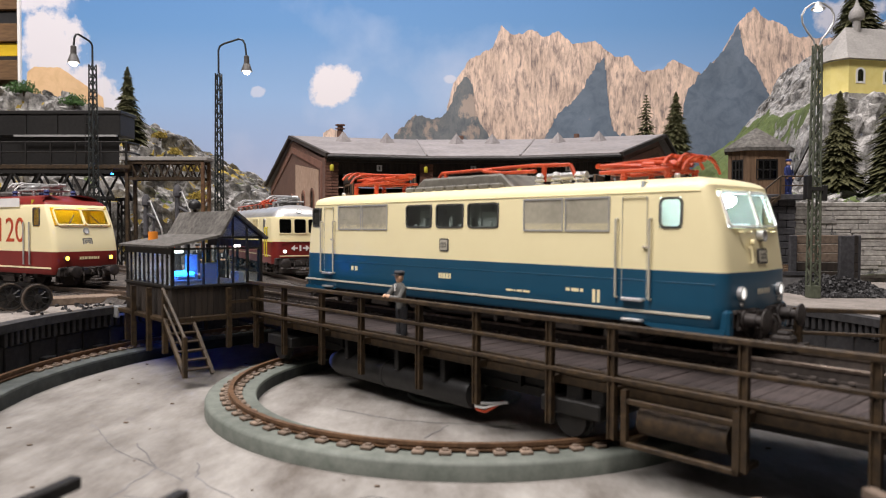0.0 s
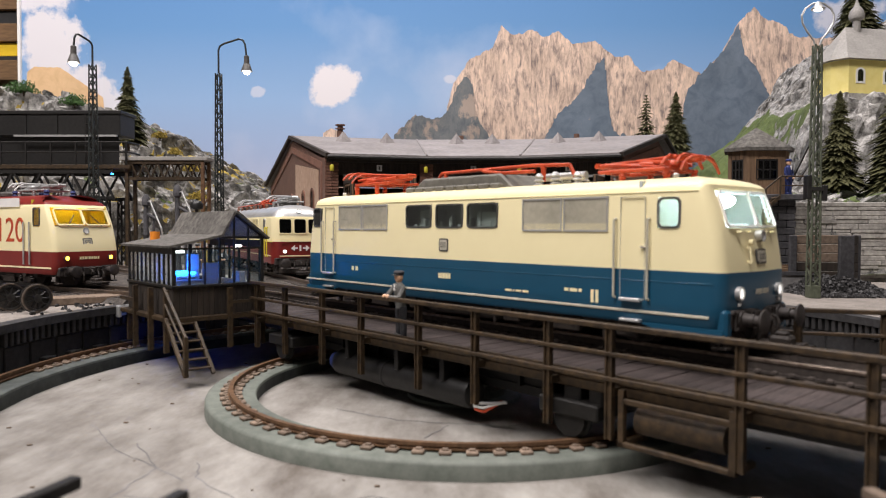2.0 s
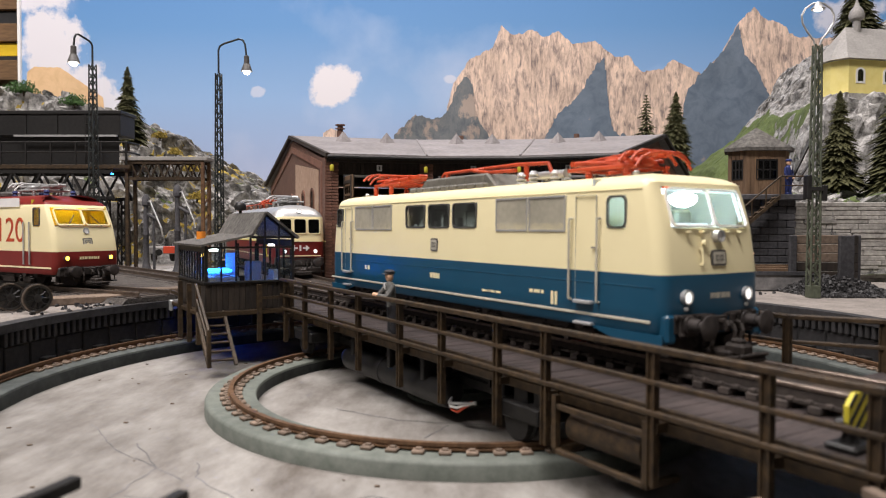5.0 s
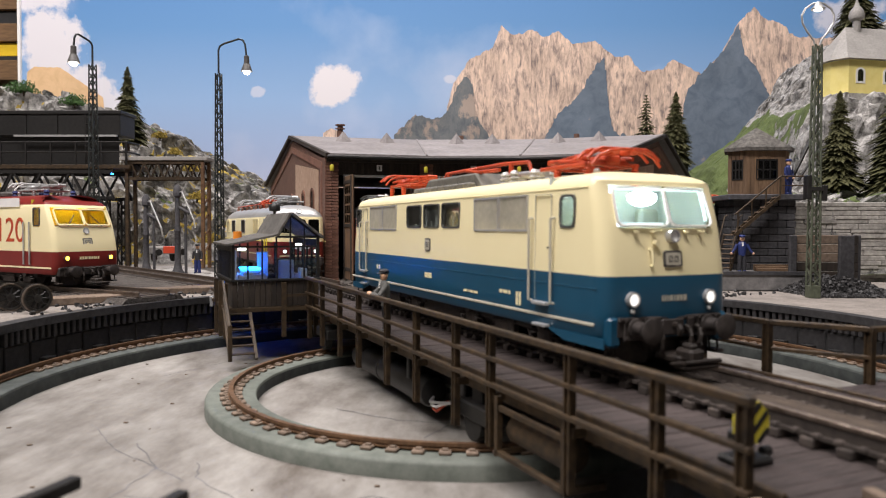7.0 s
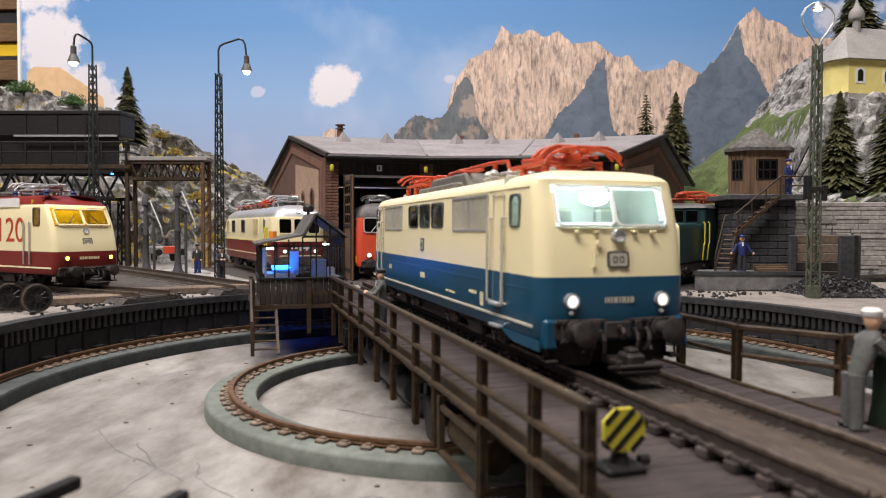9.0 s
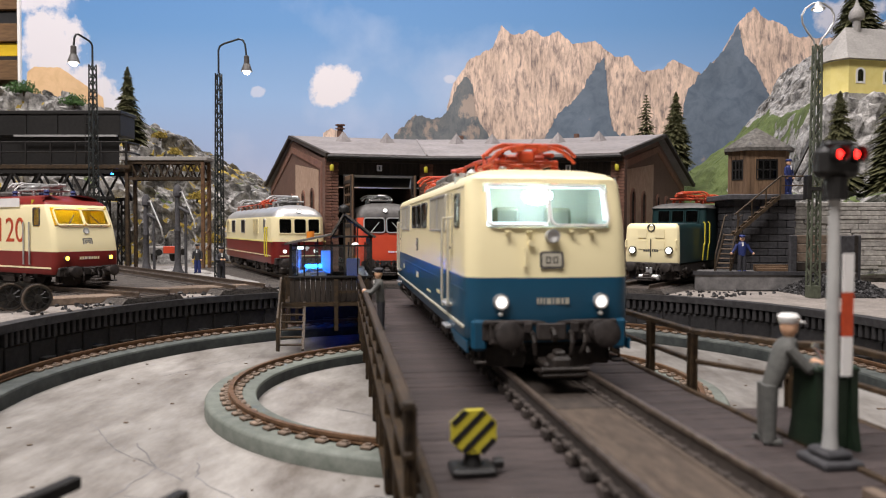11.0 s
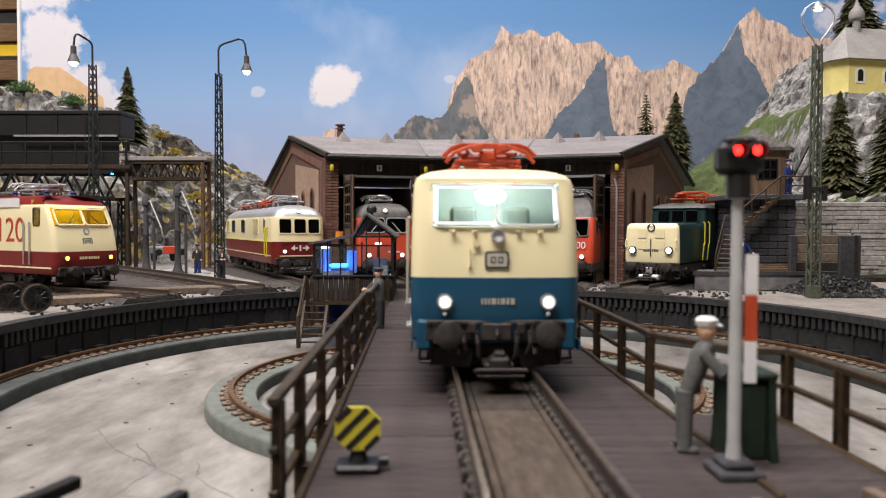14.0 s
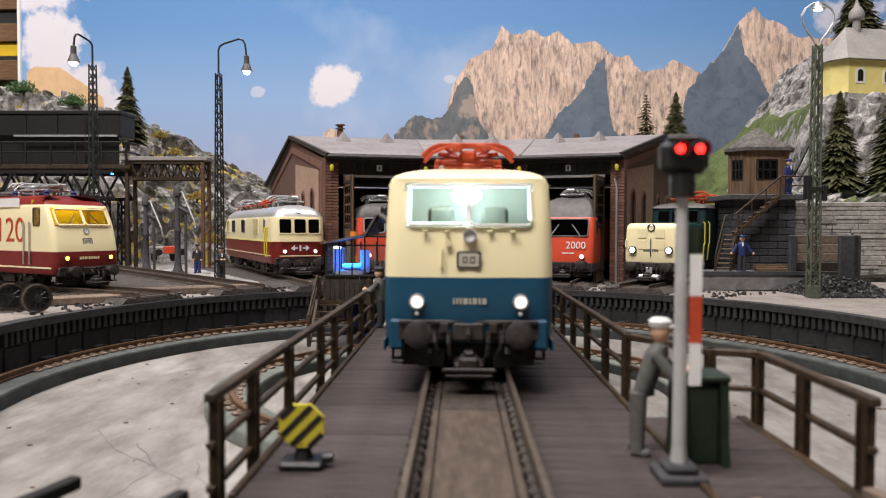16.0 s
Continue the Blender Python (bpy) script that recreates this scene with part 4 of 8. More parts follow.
def emblem(parent, w, h, turn, plate="silver", ink="cream"):
    bm = fresh()
    prism(bm, round_rect(-w / 2, w / 2, -h / 2, h / 2, 0.7), -0.1, 0.25, turn=turn)
    f = part("emblem_plate", bm, "grey_roof", parent, "small rounded emblem plate")
    bm = fresh()
    prism(bm, round_rect(-w / 2 + 0.45, w / 2 - 0.45, -h / 2 + 0.45, h / 2 - 0.45, 0.45), 0.25, 0.33, turn=turn)
    part("field", bm, "grille", f)
    bm = fresh()
    for k in (-1, 1):
        hoop(bm, round_rect(k * w * 0.15 - w * 0.11, k * w * 0.15 + w * 0.11, -h * 0.2, h * 0.2, 0.1), round_rect(k * w * 0.15 - w * 0.05, k * w * 0.15 + w * 0.05, -h * 0.1, h * 0.1, 0.05), 0.33, 0.4, turn=turn)
    bmesh.ops.recalc_face_normals(bm, faces=bm.faces)
    part("emblem_mark", bm, "hood_grey", f)


def bars(parent, turn, widths, h, gap, mat="cream", name="lettering"):
    """Unreadable small lettering as plain bars."""
    bm = fresh()
    total = sum(widths) + gap * (len(widths) - 1)
    x = -total / 2
    for w in widths:
        box(bm, x, x + w, -h / 2, h / 2, 0.0, 0.09, turn=turn)
        x += w + gap
    return part(name, bm, mat, parent)


def words(parent, text, size, turn, mat, name="lettering"):
    cu = bpy.data.curves.new(name, "FONT")
    cu.body, cu.size, cu.align_x, cu.align_y, cu.extrude = text, size, "CENTER", "CENTER", 0.05
    tmp = bpy.data.objects.new("tmp", cu)
    scene.collection.objects.link(tmp)
    bpy.context.view_layer.update()
    me = bpy.data.meshes.new_from_object(tmp)
    bpy.data.objects.remove(tmp)
    bm = fresh()
    bm.from_mesh(me)
    bmesh.ops.transform(bm, matrix=turn, verts=bm.verts)
    return part(name, bm, mat, parent, "painted number " + text)


def bogies(t, centres, base, wheel_r, z_frame=(2.0, 8.0), half=15.5, mat="bogie"):
    for xc in centres:
        bm = fresh()
        for s in (-1, 1):
            y0, y1 = sorted((s * (half - 3.2), s * half))
            box(bm, xc - base / 2 - 9, xc + base / 2 + 9, y0, y1, z_frame[0] + 2.2, z_frame[1], 0.4)
            for k in (-1, 1):
                x = xc + k * base / 2
                box(bm, x - 3.2, x + 3.2, s * (half - 0.6) - 0.9, s * (half - 0.6) + 0.9, z_frame[0] - 0.2, z_frame[1] - 2.0, 0.5)
                rod(bm, (x, s * half, wheel_r - 0.5), (x, s * (half + 1.4), wheel_r - 0.5), 1.7, 12)
                for d in (-4.9, 4.9):
                    for kz in range(4):
                        lathe(bm, [(1.0, 0), (1.3, 0.3), (1.0, 0.6)], 8, (x + d, s * (half - 0.2), z_frame[0] + 1.4 + kz * 1.0))
                box(bm, x - 8.2, x - 6.9, s * (half - 1.5) - 0.7, s * (half - 1.5) + 0.7, 0.9, 5, 0.2)
                rod(bm, (x - 9, s * (half - 0.5), 6), (x - 6.5, s * (half - 0.5), 1.5), 0.45, 6)
            box(bm, xc - 5, xc + 5, s * (half - 0.8) - 1.2, s * (half - 0.8) + 1.2, z_frame[0] - 0.6, z_frame[0] + 3.4, 0.5)
            rod(bm, (xc - 6, s * half, 4.4), (xc + 6, s * half, 5.6), 0.6, 8)
        bogie = part("bogie_frame", bm, mat, t)
        for k in (-1, 1):
            for s in (-1, 1):
                bm = fresh()
                lathe(bm, [(wheel_r + 0.9, -1.6), (wheel_r + 0.9, -1.0), (wheel_r, -0.9), (wheel_r, 1.2), (wheel_r - 1.0, 1.2), (wheel_r - 1.3, 0.6), (2.0, 0.6), (1.6, 1.2)], 24, (xc + k * base / 2, 0, wheel_r), "Y")
                if s < 0:
                    bmesh.ops.scale(bm, vec=(1, -1, 1), verts=bm.verts)
                    bmesh.ops.reverse_faces(bm, faces=bm.faces)
                bmesh.ops.translate(bm, vec=(0, s * 8.25, 0), verts=bm.verts)
                part("wheel", bm, "wheel" if False else "bogie", bogie, smooth=True)


def end_gear(t, L, e=1, beam_z=(6.4, 11.4), w=14.8, buf_z=8.6, spread=10.0):
    """Buffer beam, buffers, coupler and rail guard at one end."""
    R = Matrix.Rotation(0 if e > 0 else math.pi, 4, "Z")
    bm = fresh()
    box(bm, L - 2.0, L + 0.8, -w, w, beam_z[0], beam_z[1] - 0.6, 0.5, turn=R)
    box(bm, L - 1.0, L + 1.3, -w + 0.6, w - 0.6, beam_z[1] - 1.5, beam_z[1] - 0.5, 0.25, turn=R)
    box(bm, L + 0.8, L + 1.6, -3.2, 3.2, buf_z - 2.0, buf_z + 1.8, 0.4, turn=R)
    beam = part("buffer_beam", bm, "beam_grey", t, "grimy grey buffer beam")
    bm = fresh()
    for s in (-1, 1):
        box(bm, L + 0.8, L + 1.3, s * spread - 3.1, s * spread + 3.1, buf_z - 2.7, buf_z + 2.4, 0.3, turn=R)
        for dy, dz in ((-2.4, -2.0), (2.4, -2.0), (-2.4, 1.7), (2.4, 1.7)):
            rod(bm, R @ Vector((L + 1.2, s * spread + dy, buf_z + dz)), R @ Vector((L + 1.7, s * spread + dy, buf_z + dz)), 0.35, 6)
        box(bm, L + 0.8, L + 1.5, s * 5.0 - 0.9, s * 5.0 + 0.9, buf_z - 0.4, buf_z + 1.8, 0.2, turn=R)
    part("buffer_plate", bm, "beam_grey", beam)
    for s in (-1, 1):
        bm = fresh()
        lathe(bm, [(2.2, 1.0), (2.1, 1.8), (1.6, 2.0), (1.5, 4.4), (1.2, 4.4), (1.2, 6.0), (2.5, 6.1), (2.8, 6.4), (2.8, 6.7), (2.2, 7.0), (0.4, 7.1)], 18, (L, s * spread, buf_z), "X")
        bmesh.ops.transform(bm, matrix=R, verts=bm.verts)
        part("buffer", bm, "beam_grey", t, smooth=True)
    # hook, hoses and cables hanging from the beam
    bm = fresh()
    path_rod(bm, [R @ Vector(p) for p in ((L + 1.4, 0, buf_z + 0.4), (L + 3.2, 0, buf_z + 0.5), (L + 3.9, 0, buf_z - 0.6), (L + 3.4, 0, buf_z - 1.6))], 0.6, 6)
    part("draw_hook", bm, "bogie", t, smooth=True)
    for y, d in ((-6.9, 3.6), (-4.1, 4.6), (4.1, 4.6), (6.9, 3.6)):
        bm = fresh()
        path_rod(bm, [R @ Vector(p) for p in ((L + 0.8, y, buf_z - 0.2), (L + 2.2, y, buf_z - 0.6), (L + 2.9, y * 0.97, buf_z - 2.2), (L + 2.6, y * 0.92, buf_z - d), (L + 2.0, y * 0.86, buf_z - d - 0.9))], 0.5, 6)
        part("brake_hose", bm, "bogie", t, smooth=True)
    bm = fresh()
    box(bm, L - 1, L + 6.5, -3.0, 3.0, 1.4, 3.0, 0.4, turn=R)
    box(bm, L + 6.0, L + 10.5, -4.8, 4.8, 0.7, 1.9, 0.5, turn=R)
    box(bm, L + 4, L + 9, -2.0, 2.0, 1.9, 4.6, 0.6, turn=R)
    box(bm, L + 5, L + 8, -1.1, 1.1, 4.4, 5.6, 0.4, turn=R)
    path_rod(bm, [R @ Vector(p) for p in ((L + 6.4, -4.8, 1.6), (L + 10.2, -4.8, 2.4), (L + 10.2, 4.8, 2.4), (L + 6.4, 4.8, 1.6))], 0.45, 8)
    part("coupler", bm, "bogie", t, "dark plastic coupler")
    bm = fresh()
    box(bm, L - 4.5, L - 2.5, -14.2, 14.2, 0.9, 5.4, 0.5, turn=R)
    for s in (-1, 1):
        # a splayed plough blade, higher towards the middle
        pts = [(s * 4.6, 4.8), (s * 13.6, 5.6), (s * 13.0, 1.6), (s * 10.5, 0.8), (s * 5.4, 0.8)]
        F = R @ Matrix(((0, 0, 1, L + 0.2), (1, 0, 0, 0), (0, 1, 0, 0), (0, 0, 0, 1))) @ Matrix.Rotation(radians(s * 16), 4, "Y")
        prism(bm, pts[::s], -0.5, 0.5, turn=F)
        rod(bm, R @ Vector((L - 1, s * 8, 6.8)), R @ Vector((L + 1.5, s * 8, 3.8)), 0.6, 6)
        box(bm, L - 3.5, L + 0.5, s * 14.6 - 1.3, s * 14.6 + 1.3, 1.8, 2.5, 0.2, turn=R)
        for q in (-1.2, 1.2):
            rod(bm, R @ Vector((L - 1.5, s * 14.6 + q, 2.0)), R @ Vector((L - 1.5, s * 14.3 + q, 6.6)), 0.3, 6)
    bmesh.ops.recalc_face_normals(bm, faces=bm.faces)
    part("rail_guard", bm, "bogie", t)


def pantograph(t, xc, z, e, mat, lift=0.0, width=19.0, length=30.0):
    """A folded half-scissor collector on four insulators."""
    bm = fresh()
    h = length / 2
    for sx in (-0.62, 0.2):
        for sy in (-1, 1):
            lathe(bm, [(0.9, -2.6), (0.9, 0.5), (1.15, 0.7), (0.8, 1.0), (1.1, 1.3), (0.75, 1.6), (0.9, 2.2)], 10, (xc + e * sx * h, sy * 7.0, z))
    box(bm, xc - h * 0.68, xc + h * 0.68, -7.7, -6.3, z + 2.0, z + 3.0, 0.25)
    box(bm, xc - h * 0.68, xc + h * 0.68, 6.3, 7.7, z + 2.0, z + 3.0, 0.25)
    for k in (-0.62, 0.0, 0.62):
        box(bm, xc + k * h - 0.6, xc + k * h + 0.6, -7.7, 7.7, z + 2.1, z + 2.9, 0.2)
    base = part("pantograph_frame", bm, mat, t, smooth=False)
    k0, k1 = xc - e * h * 0.55, xc + e * h * 0.95

    def arm(p, q, r, name="pantograph_arm"):
        bm = fresh()
        rod(bm, p, q, r, 8)
        part(name, bm, mat, base, smooth=False)

    for sy in (-1, 1):
        arm((k0, sy * 2.6, z + 3.4), (k1, sy * 1.0, z + 4.8 + lift * 0.3), 0.75)
        arm((k0 + e * 3, sy * 4.2, z + 3.6), (xc + e * h * 0.7, sy * 3.6, z + 4.6), 0.75)
        arm((xc - e * h * 0.6, sy * 6.6, z + 4.2), (xc + e * h * 0.1, sy * 3.0, z + 5.2), 0.55)
        arm((k1, sy * 1.0, z + 4.9 + lift * 0.3), (xc - e * h * 0.75, sy * 5.5, z + 5.6 + lift), 0.45)
        arm((k0, sy * 5.6, z + 3.0), (xc + e * h * 0.4, sy * 5.6, z + 4.4), 0.5, "spring")
        bm = fresh()
        box(bm, xc - e * h * 0.2 - 2.5, xc - e * h * 0.2 + 2.5, sy * 4.6 - 1.3, sy * 4.6 + 1.3, z + 2.8, z + 4.8, 0.5)
        part("spring_box", bm, mat, base)
    arm((k0, -4.5, z + 3.3), (k0, 4.5, z + 3.3), 1.0, "pivot")
    arm((k1, -2.0, z + 4.9 + lift * 0.3), (k1, 2.0, z + 4.9 + lift * 0.3), 0.8, "knee")
    bm = fresh()
    box(bm, k0 - 1.6, k0 + 2.4, -2.0, 2.0, z + 2.6, z + 5.0, 0.6)
    part("pivot_box", bm, mat, base)
    bm = fresh()
    hx = xc - e * h * 0.78
    for d in (-2.0, 2.0):
        pts = [(hx + d, -width / 2, z + 3.4 + lift), (hx + d, -width / 2 + 2.0, z + 5.2 + lift), (hx + d, -width / 2 + 4.0, z + 5.9 + lift), (hx + d, width / 2 - 4.0, z + 5.9 + lift), (hx + d, width / 2 - 2.0, z + 5.2 + lift), (hx + d, width / 2, z + 3.4 + lift)]
        path_rod(bm, pts, 0.45, 6)
    for s in (-1, 1):
        path_rod(bm, [(hx + 3, s * 2.0, z + 5.6 + lift), (hx + 3, s * 5.0, z + 5.2 + lift), (hx + 3, s * 8.0, z + 4.0 + lift), (hx + 3, s * 10.0, z + 1.8 + lift)], 0.4, 6)
        box(bm, hx - 2.6, hx + 2.6, s * 2.6 - 1.2, s * 2.6 + 1.2, z + 4.6 + lift, z + 6.0 + lift, 0.4)
    for y in (-4, 4):
        rod(bm, (hx - 2, y, z + 5.7 + lift), (hx + 2, y, z + 5.7 + lift), 0.4, 6)
    part("collector_head", bm, mat, t)


# the ocean-blue and cream locomotive on the bridge
REF = (89.8, 17.6, 3.6)


def blue_loco():
    global REF
    REF = (89.8, 17.6, 3.6)
    t = thing("electric_locomotive", "ocean-blue and cream electric locomotive with red pantographs on the bridge", "locomotive")
    zl = [(6.2, 88.8, 17.0), (7.0, 89.2, 17.5), (12, 89.8, 17.6), (19.6, 89.6, 17.6), (24, 88.9, 17.55), (29.9, 87.9, 17.4), (33, 86.9, 17.3), (37.4, 85.4, 17.1),
          (39.2, 84.7, 16.95), (40.2, 84.6, 16.5), (41.0, 83.6, 15.6), (41.8, 81.6, 13.6), (42.4, 79.0, 10.5), (42.75, 76, 6.5), (42.9, 74, 3)]
    levels = [(z, L, W, 3.6, 1.6) for z, L, W in zl]
    wins = [(-24.6, -11.5), (-9.3, 3.4), (5.4, 18.4)]
    cab = (71.6, 77.8)
    cuts = sorted({c for w in wins for c in w} | {cab[0], cab[1], -83.4, -77.6} | {60.0, -60.0})

    def hole(c):
        if 29.9 < c.z < 37.4 and abs(c.y) > 16.5:
            if any(a < c.x < b for a, b in wins + [cab, (-83.4, -77.6)]):
                return True
        return 29.9 < c.z < 39.2 and abs(c.y) < 13.2 and c.x > 80
    bm = hull(levels, [13.2], cuts, hole, lambda c: 1 if c.z < 19.6 else 0)
    part("body", bm, ["cream", "blue"], t, "cream upper body over ocean blue", smooth=True)
    # cab interior: bulkhead, desk, seat backs, lamp
    bm = fresh()
    box(bm, 66, 66.8, -16.6, 16.6, 12, 41.6)
    box(bm, 66.8, 84, -16.4, 16.4, 24, 24.8)
    box(bm, 66.8, 82.5, 15.6, 16.2, 25, 40)
    part("cab_bulkhead", bm, "cabside", t, "pale green cab interior")
    bm = fresh()
    box(bm, 78, 85.5, -14, 14, 26.5, 30.2, 0.8)
    box(bm, 72, 75, 3, 9, 27, 34.5, 0.8)
    box(bm, 72, 75, -9, -3, 27, 34.5, 0.8)
    part("driver_desk", bm, "inside", t)
    bm = fresh()
    lathe(bm, [(0.8, 0), (2.4, 0.6), (3.2, 1.5), (3.2, 2.5), (1.7, 3.3)], 20, (79.4, -0.4, 34.9))
    part("cab_lamp", bm, "lamp_cab", t, "bright white cab lamp", smooth=True)
    # glowing strips added inside the windscreen edge, standing for cab light on the rim
    for a, b, c, d in ((-12.9, -12.0, 30.3, 38.7), (12.3, 12.9, 31.5, 38.7), (-12.9, 0.0, 30.2, 31.0), (-11.9, 12.2, 38.2, 38.7)):
        bm = fresh()
        n = 6
        for i in range(n):
            z0, z1 = c + (d - c) * i / n, c + (d - c) * (i + 1) / n
            x = 87.4 - (z0 - 29.9) * 0.335
            box(bm, x - 1.4, x - 0.9, a, b, z0, z1)
        part("window_insert", bm, "lamp_edge", t, "glowing strip added along the windscreen edge")
    # engine room
    bm = fresh()
    box(bm, -60, 60, -6, 6, 12, 40, 0.5)
    box(bm, -23, -16, -13, -6, 20, 36, 0.5)
    box(bm, 0, 6, -12, -6, 20, 39, 0.5)
    box(bm, 8, 16, -14, -6, 20, 35, 0.4)
    for k in range(10):
        box(bm, -24 + k * 4.4, -22.4 + k * 4.4, -14.5, -12.5, 22 + (k % 3) * 2, 31 + (k * 7 % 5), 0.2)
        rod(bm, (-24 + k * 4.4, -15, 37.5), (-20 + k * 4.4, -15, 37.5), 0.4, 6)
    part("engine_room", bm, "cabside", t)
    zc, h = 33.6, 7.4
    for s in (-1, 1):
        for a, b in wins:
            window(t, b - a - 0.6, h - 0.4, 1.1, side_turn((a + b) / 2, s * 17.25, zc, s), "rubber", "glass_mid", 0.4)
        window(t, 5.4, 6.8, 1.2, side_turn(74.7, s * 17.28, 33.6, s), "rubber", "glass", 0.4)
        window(t, 4.8, 6.8, 1.0, side_turn(-80.5, s * 17.28, 33.8, s), "rubber", "glass_dark", 0.4)
        for a, b in ((-65.2, -50.4), (-49.8, -35.0), (28.3, 42.5), (43.1, 57.5)):
            bm = fresh()
            T = side_turn((a + b) / 2, s * 17.3, 33.5, s)
            w = b - a
            hoop(bm, round_rect(-w / 2, w / 2, -4.6, 4.6, 0.2), round_rect(-w / 2 + 0.4, w / 2 - 0.4, -4.1, 4.1, 0.2), -0.2, 0.4, turn=T)
            bmesh.ops.recalc_face_normals(bm, faces=bm.faces)
            g = part("air_grille", bm, "silver", t)
            bm = fresh()
            box(bm, -w / 2 + 0.4, w / 2 - 0.4, -4.1, 4.1, -0.1, 0.06, turn=T)
            k = -w / 2 + 0.6
            while k < w / 2 - 0.5:
                box(bm, k - 0.12, k + 0.12, -4.1, 4.1, 0.06, 0.24, turn=T)
                k += 0.52
            part("grille_face", bm, "grille", g)
        for x0, x1 in ((58.6, 71.0), (-77.4, -66.0)):
            T = side_turn((x0 + x1) / 2, s * 17.5, 24.4, s)
            w = x1 - x0
            bm = fresh()
            hoop(bm, round_rect(-w / 2 + 2.6, w / 2 - 2.6, -12.4, 13.4, 0.4), round_rect(-w / 2 + 2.75, w / 2 - 2.75, -12.25, 13.25, 0.4), -0.2, 0.12, turn=T)
            bmesh.ops.recalc_face_normals(bm, faces=bm.faces)
            d = part("door_seam", bm, "grille", t)
            bm = fresh()
            rod(bm, T @ Vector((w / 2 - 3.6, 0.8, 0.4)), T @ Vector((w / 2 - 1.8, 0.8, 0.6)), 0.35, 6)
            lathe(bm, [(0.6, 0), (0.6, 0.5)], 10, T @ Vector((w / 2 - 3.2, -5.4, 0)), "Y")
            part("door_handle", bm, "chrome", d)
            for k in (-w / 2 + 1.4, w / 2 - 1.4):
                bm = fresh()
                path_rod(bm, [T @ Vector((k, -12.2, 0)), T @ Vector((k, -12.0, 1.1)), T @ Vector((k, 7.6, 1.1)), T @ Vector((k, 7.8, 0))], 0.32, 8)
                part("grab_rail", bm, "grille", t, smooth=True)
            bm = fresh()
            box(bm, -3.0, 3.0, -12.8, -12.0, 0.0, 1.6, 0.15, turn=T)
            box(bm, -3.0, 3.0, -17.9, -17.2, -1.0, 1.4, 0.15, turn=T)
            part("footstep", bm, "silver", t)
        # white sill stripe, blue fold line
        bm = fresh()
        box(bm, -88.4, 85.2, min(s * 17.4, s * 17.85), max(s * 17.4, s * 17.85), 8.8, 9.5, 0.12)
        part("sill_stripe", bm, "grille", t, "pale grey sill pipe")
        bm = fresh()
        box(bm, -86, 86, min(s * 17.5, s * 17.68), max(s * 17.5, s * 17.68), 16.7, 17.0, 0.05)
        part("fold_line", bm, "blue", t)
        emblem(t, 4.2, 4.2, side_turn(-5.2, s * 17.55, 24.3, s))
        bars(t, side_turn(-4.8, s * 17.62, 14.3, s), [0.7, 0.7, 1.2, 1.2, 0.9], 1.7, 0.25)
        bars(t, side_turn(26.4, s * 17.62, 11.6, s), [2.6, 0.5, 2.0, 2.4], 0.6, 0.5)
        bars(t, side_turn(46.6, s * 17.62, 13.2, s), [1.4, 2.4, 1.0], 0.9, 0.5)
        bars(t, side_turn(53.6, s * 17.62, 12.0, s), [1.0, 0.9], 3.4, 0.5)
        bars(t, side_turn(-54.5, s * 17.62, 14.6, s), [1.4, 1.6], 1.6, 1.0)
        # side skirt that rises to the front fairing
        for e in (-1, 1):
            bm = fresh()
            T = side_turn(0, s * 17.4, 0, -1)
            prism(bm, [(e * 66, 6.6), (e * 88.4, 6.6), (e * 88.4, 4.4), (e * 74, 4.4)], -0.2 if s < 0 else 0.2, 0.15 if s < 0 else -0.15, turn=T)
            bmesh.ops.recalc_face_normals(bm, faces=bm.faces)
            part("corner_fairing", bm, "blue", t)
        # roof gutter line
        bm = fresh()
        box(bm, -82, 82, min(s * 16.9, s * 17.25), max(s * 16.9, s * 17.25), 38.6, 38.9, 0.08)
        part("rain_gutter", bm, "cream", t)
    # fronts
    for e in (1, -1):
        tilt = math.degrees(math.atan((87.9 - 84.7) / 9.3))
        for k in (-1, 1):
            T = front_turn(86.35, k * 6.55, 34.55, tilt, e, yaw=k * 5.2)
            # front frame is white: the cab light on it is put into the colour
            window(t, 12.7, 8.7, 1.3, T, "white" if e > 0 else "rubber", "glass" if e > 0 else "glass_dark", 0.22, "windscreen", 0.4)
            headlight(t, 1.25, front_turn(89.0, k * 10.6, 14.7, 0, e), "lamp_dim" if e > 0 else "lens")
            bm = fresh()
            lathe(bm, [(0.5, 0), (0.5, 0.5), (0.2, 0.7)], 10, (88.9, k * 10.6, 12.2), "X")
            bmesh.ops.transform(bm, matrix=Matrix.Rotation(0 if e > 0 else math.pi, 4, "Z"), verts=bm.verts)
            part("tail_lamp", bm, "lens", t)
            bm = fresh()
            box(bm, 86.0, 88.9, k * 14.9 - 1.6, k * 14.9 + 1.6, 4.6, 11.0, 0.6, turn=Matrix.Rotation(0 if e > 0 else math.pi, 4, "Z"))
            part("end_fairing", bm, "blue", t)
        headlight(t, 1.1, front_turn(88.6, 0.2, 28.1, 4, e), "lens", "silver", 1.2)
        emblem(t, 5.0, 3.6, front_turn(89.2, 0, 23.2, 5, e))
        bars(t, front_turn(89.65, 0.2, 14.8, 0, e), [0.4, 0.4, 0.4, 0.9, 0.4, 0.9, 0.5, 0.8], 1.25, 0.3, "grille")
        bm = fresh()
        R = Matrix.Rotation(0 if e > 0 else math.pi, 4, "Z")
        path_rod(bm, [R @ Vector((88.7, -5.6, 21.8)), R @ Vector((89.6, -5.6, 21.8)), R @ Vector((89.2, -5.6, 25.4)), R @ Vector((88.4, -5.6, 25.4))], 0.25, 6)
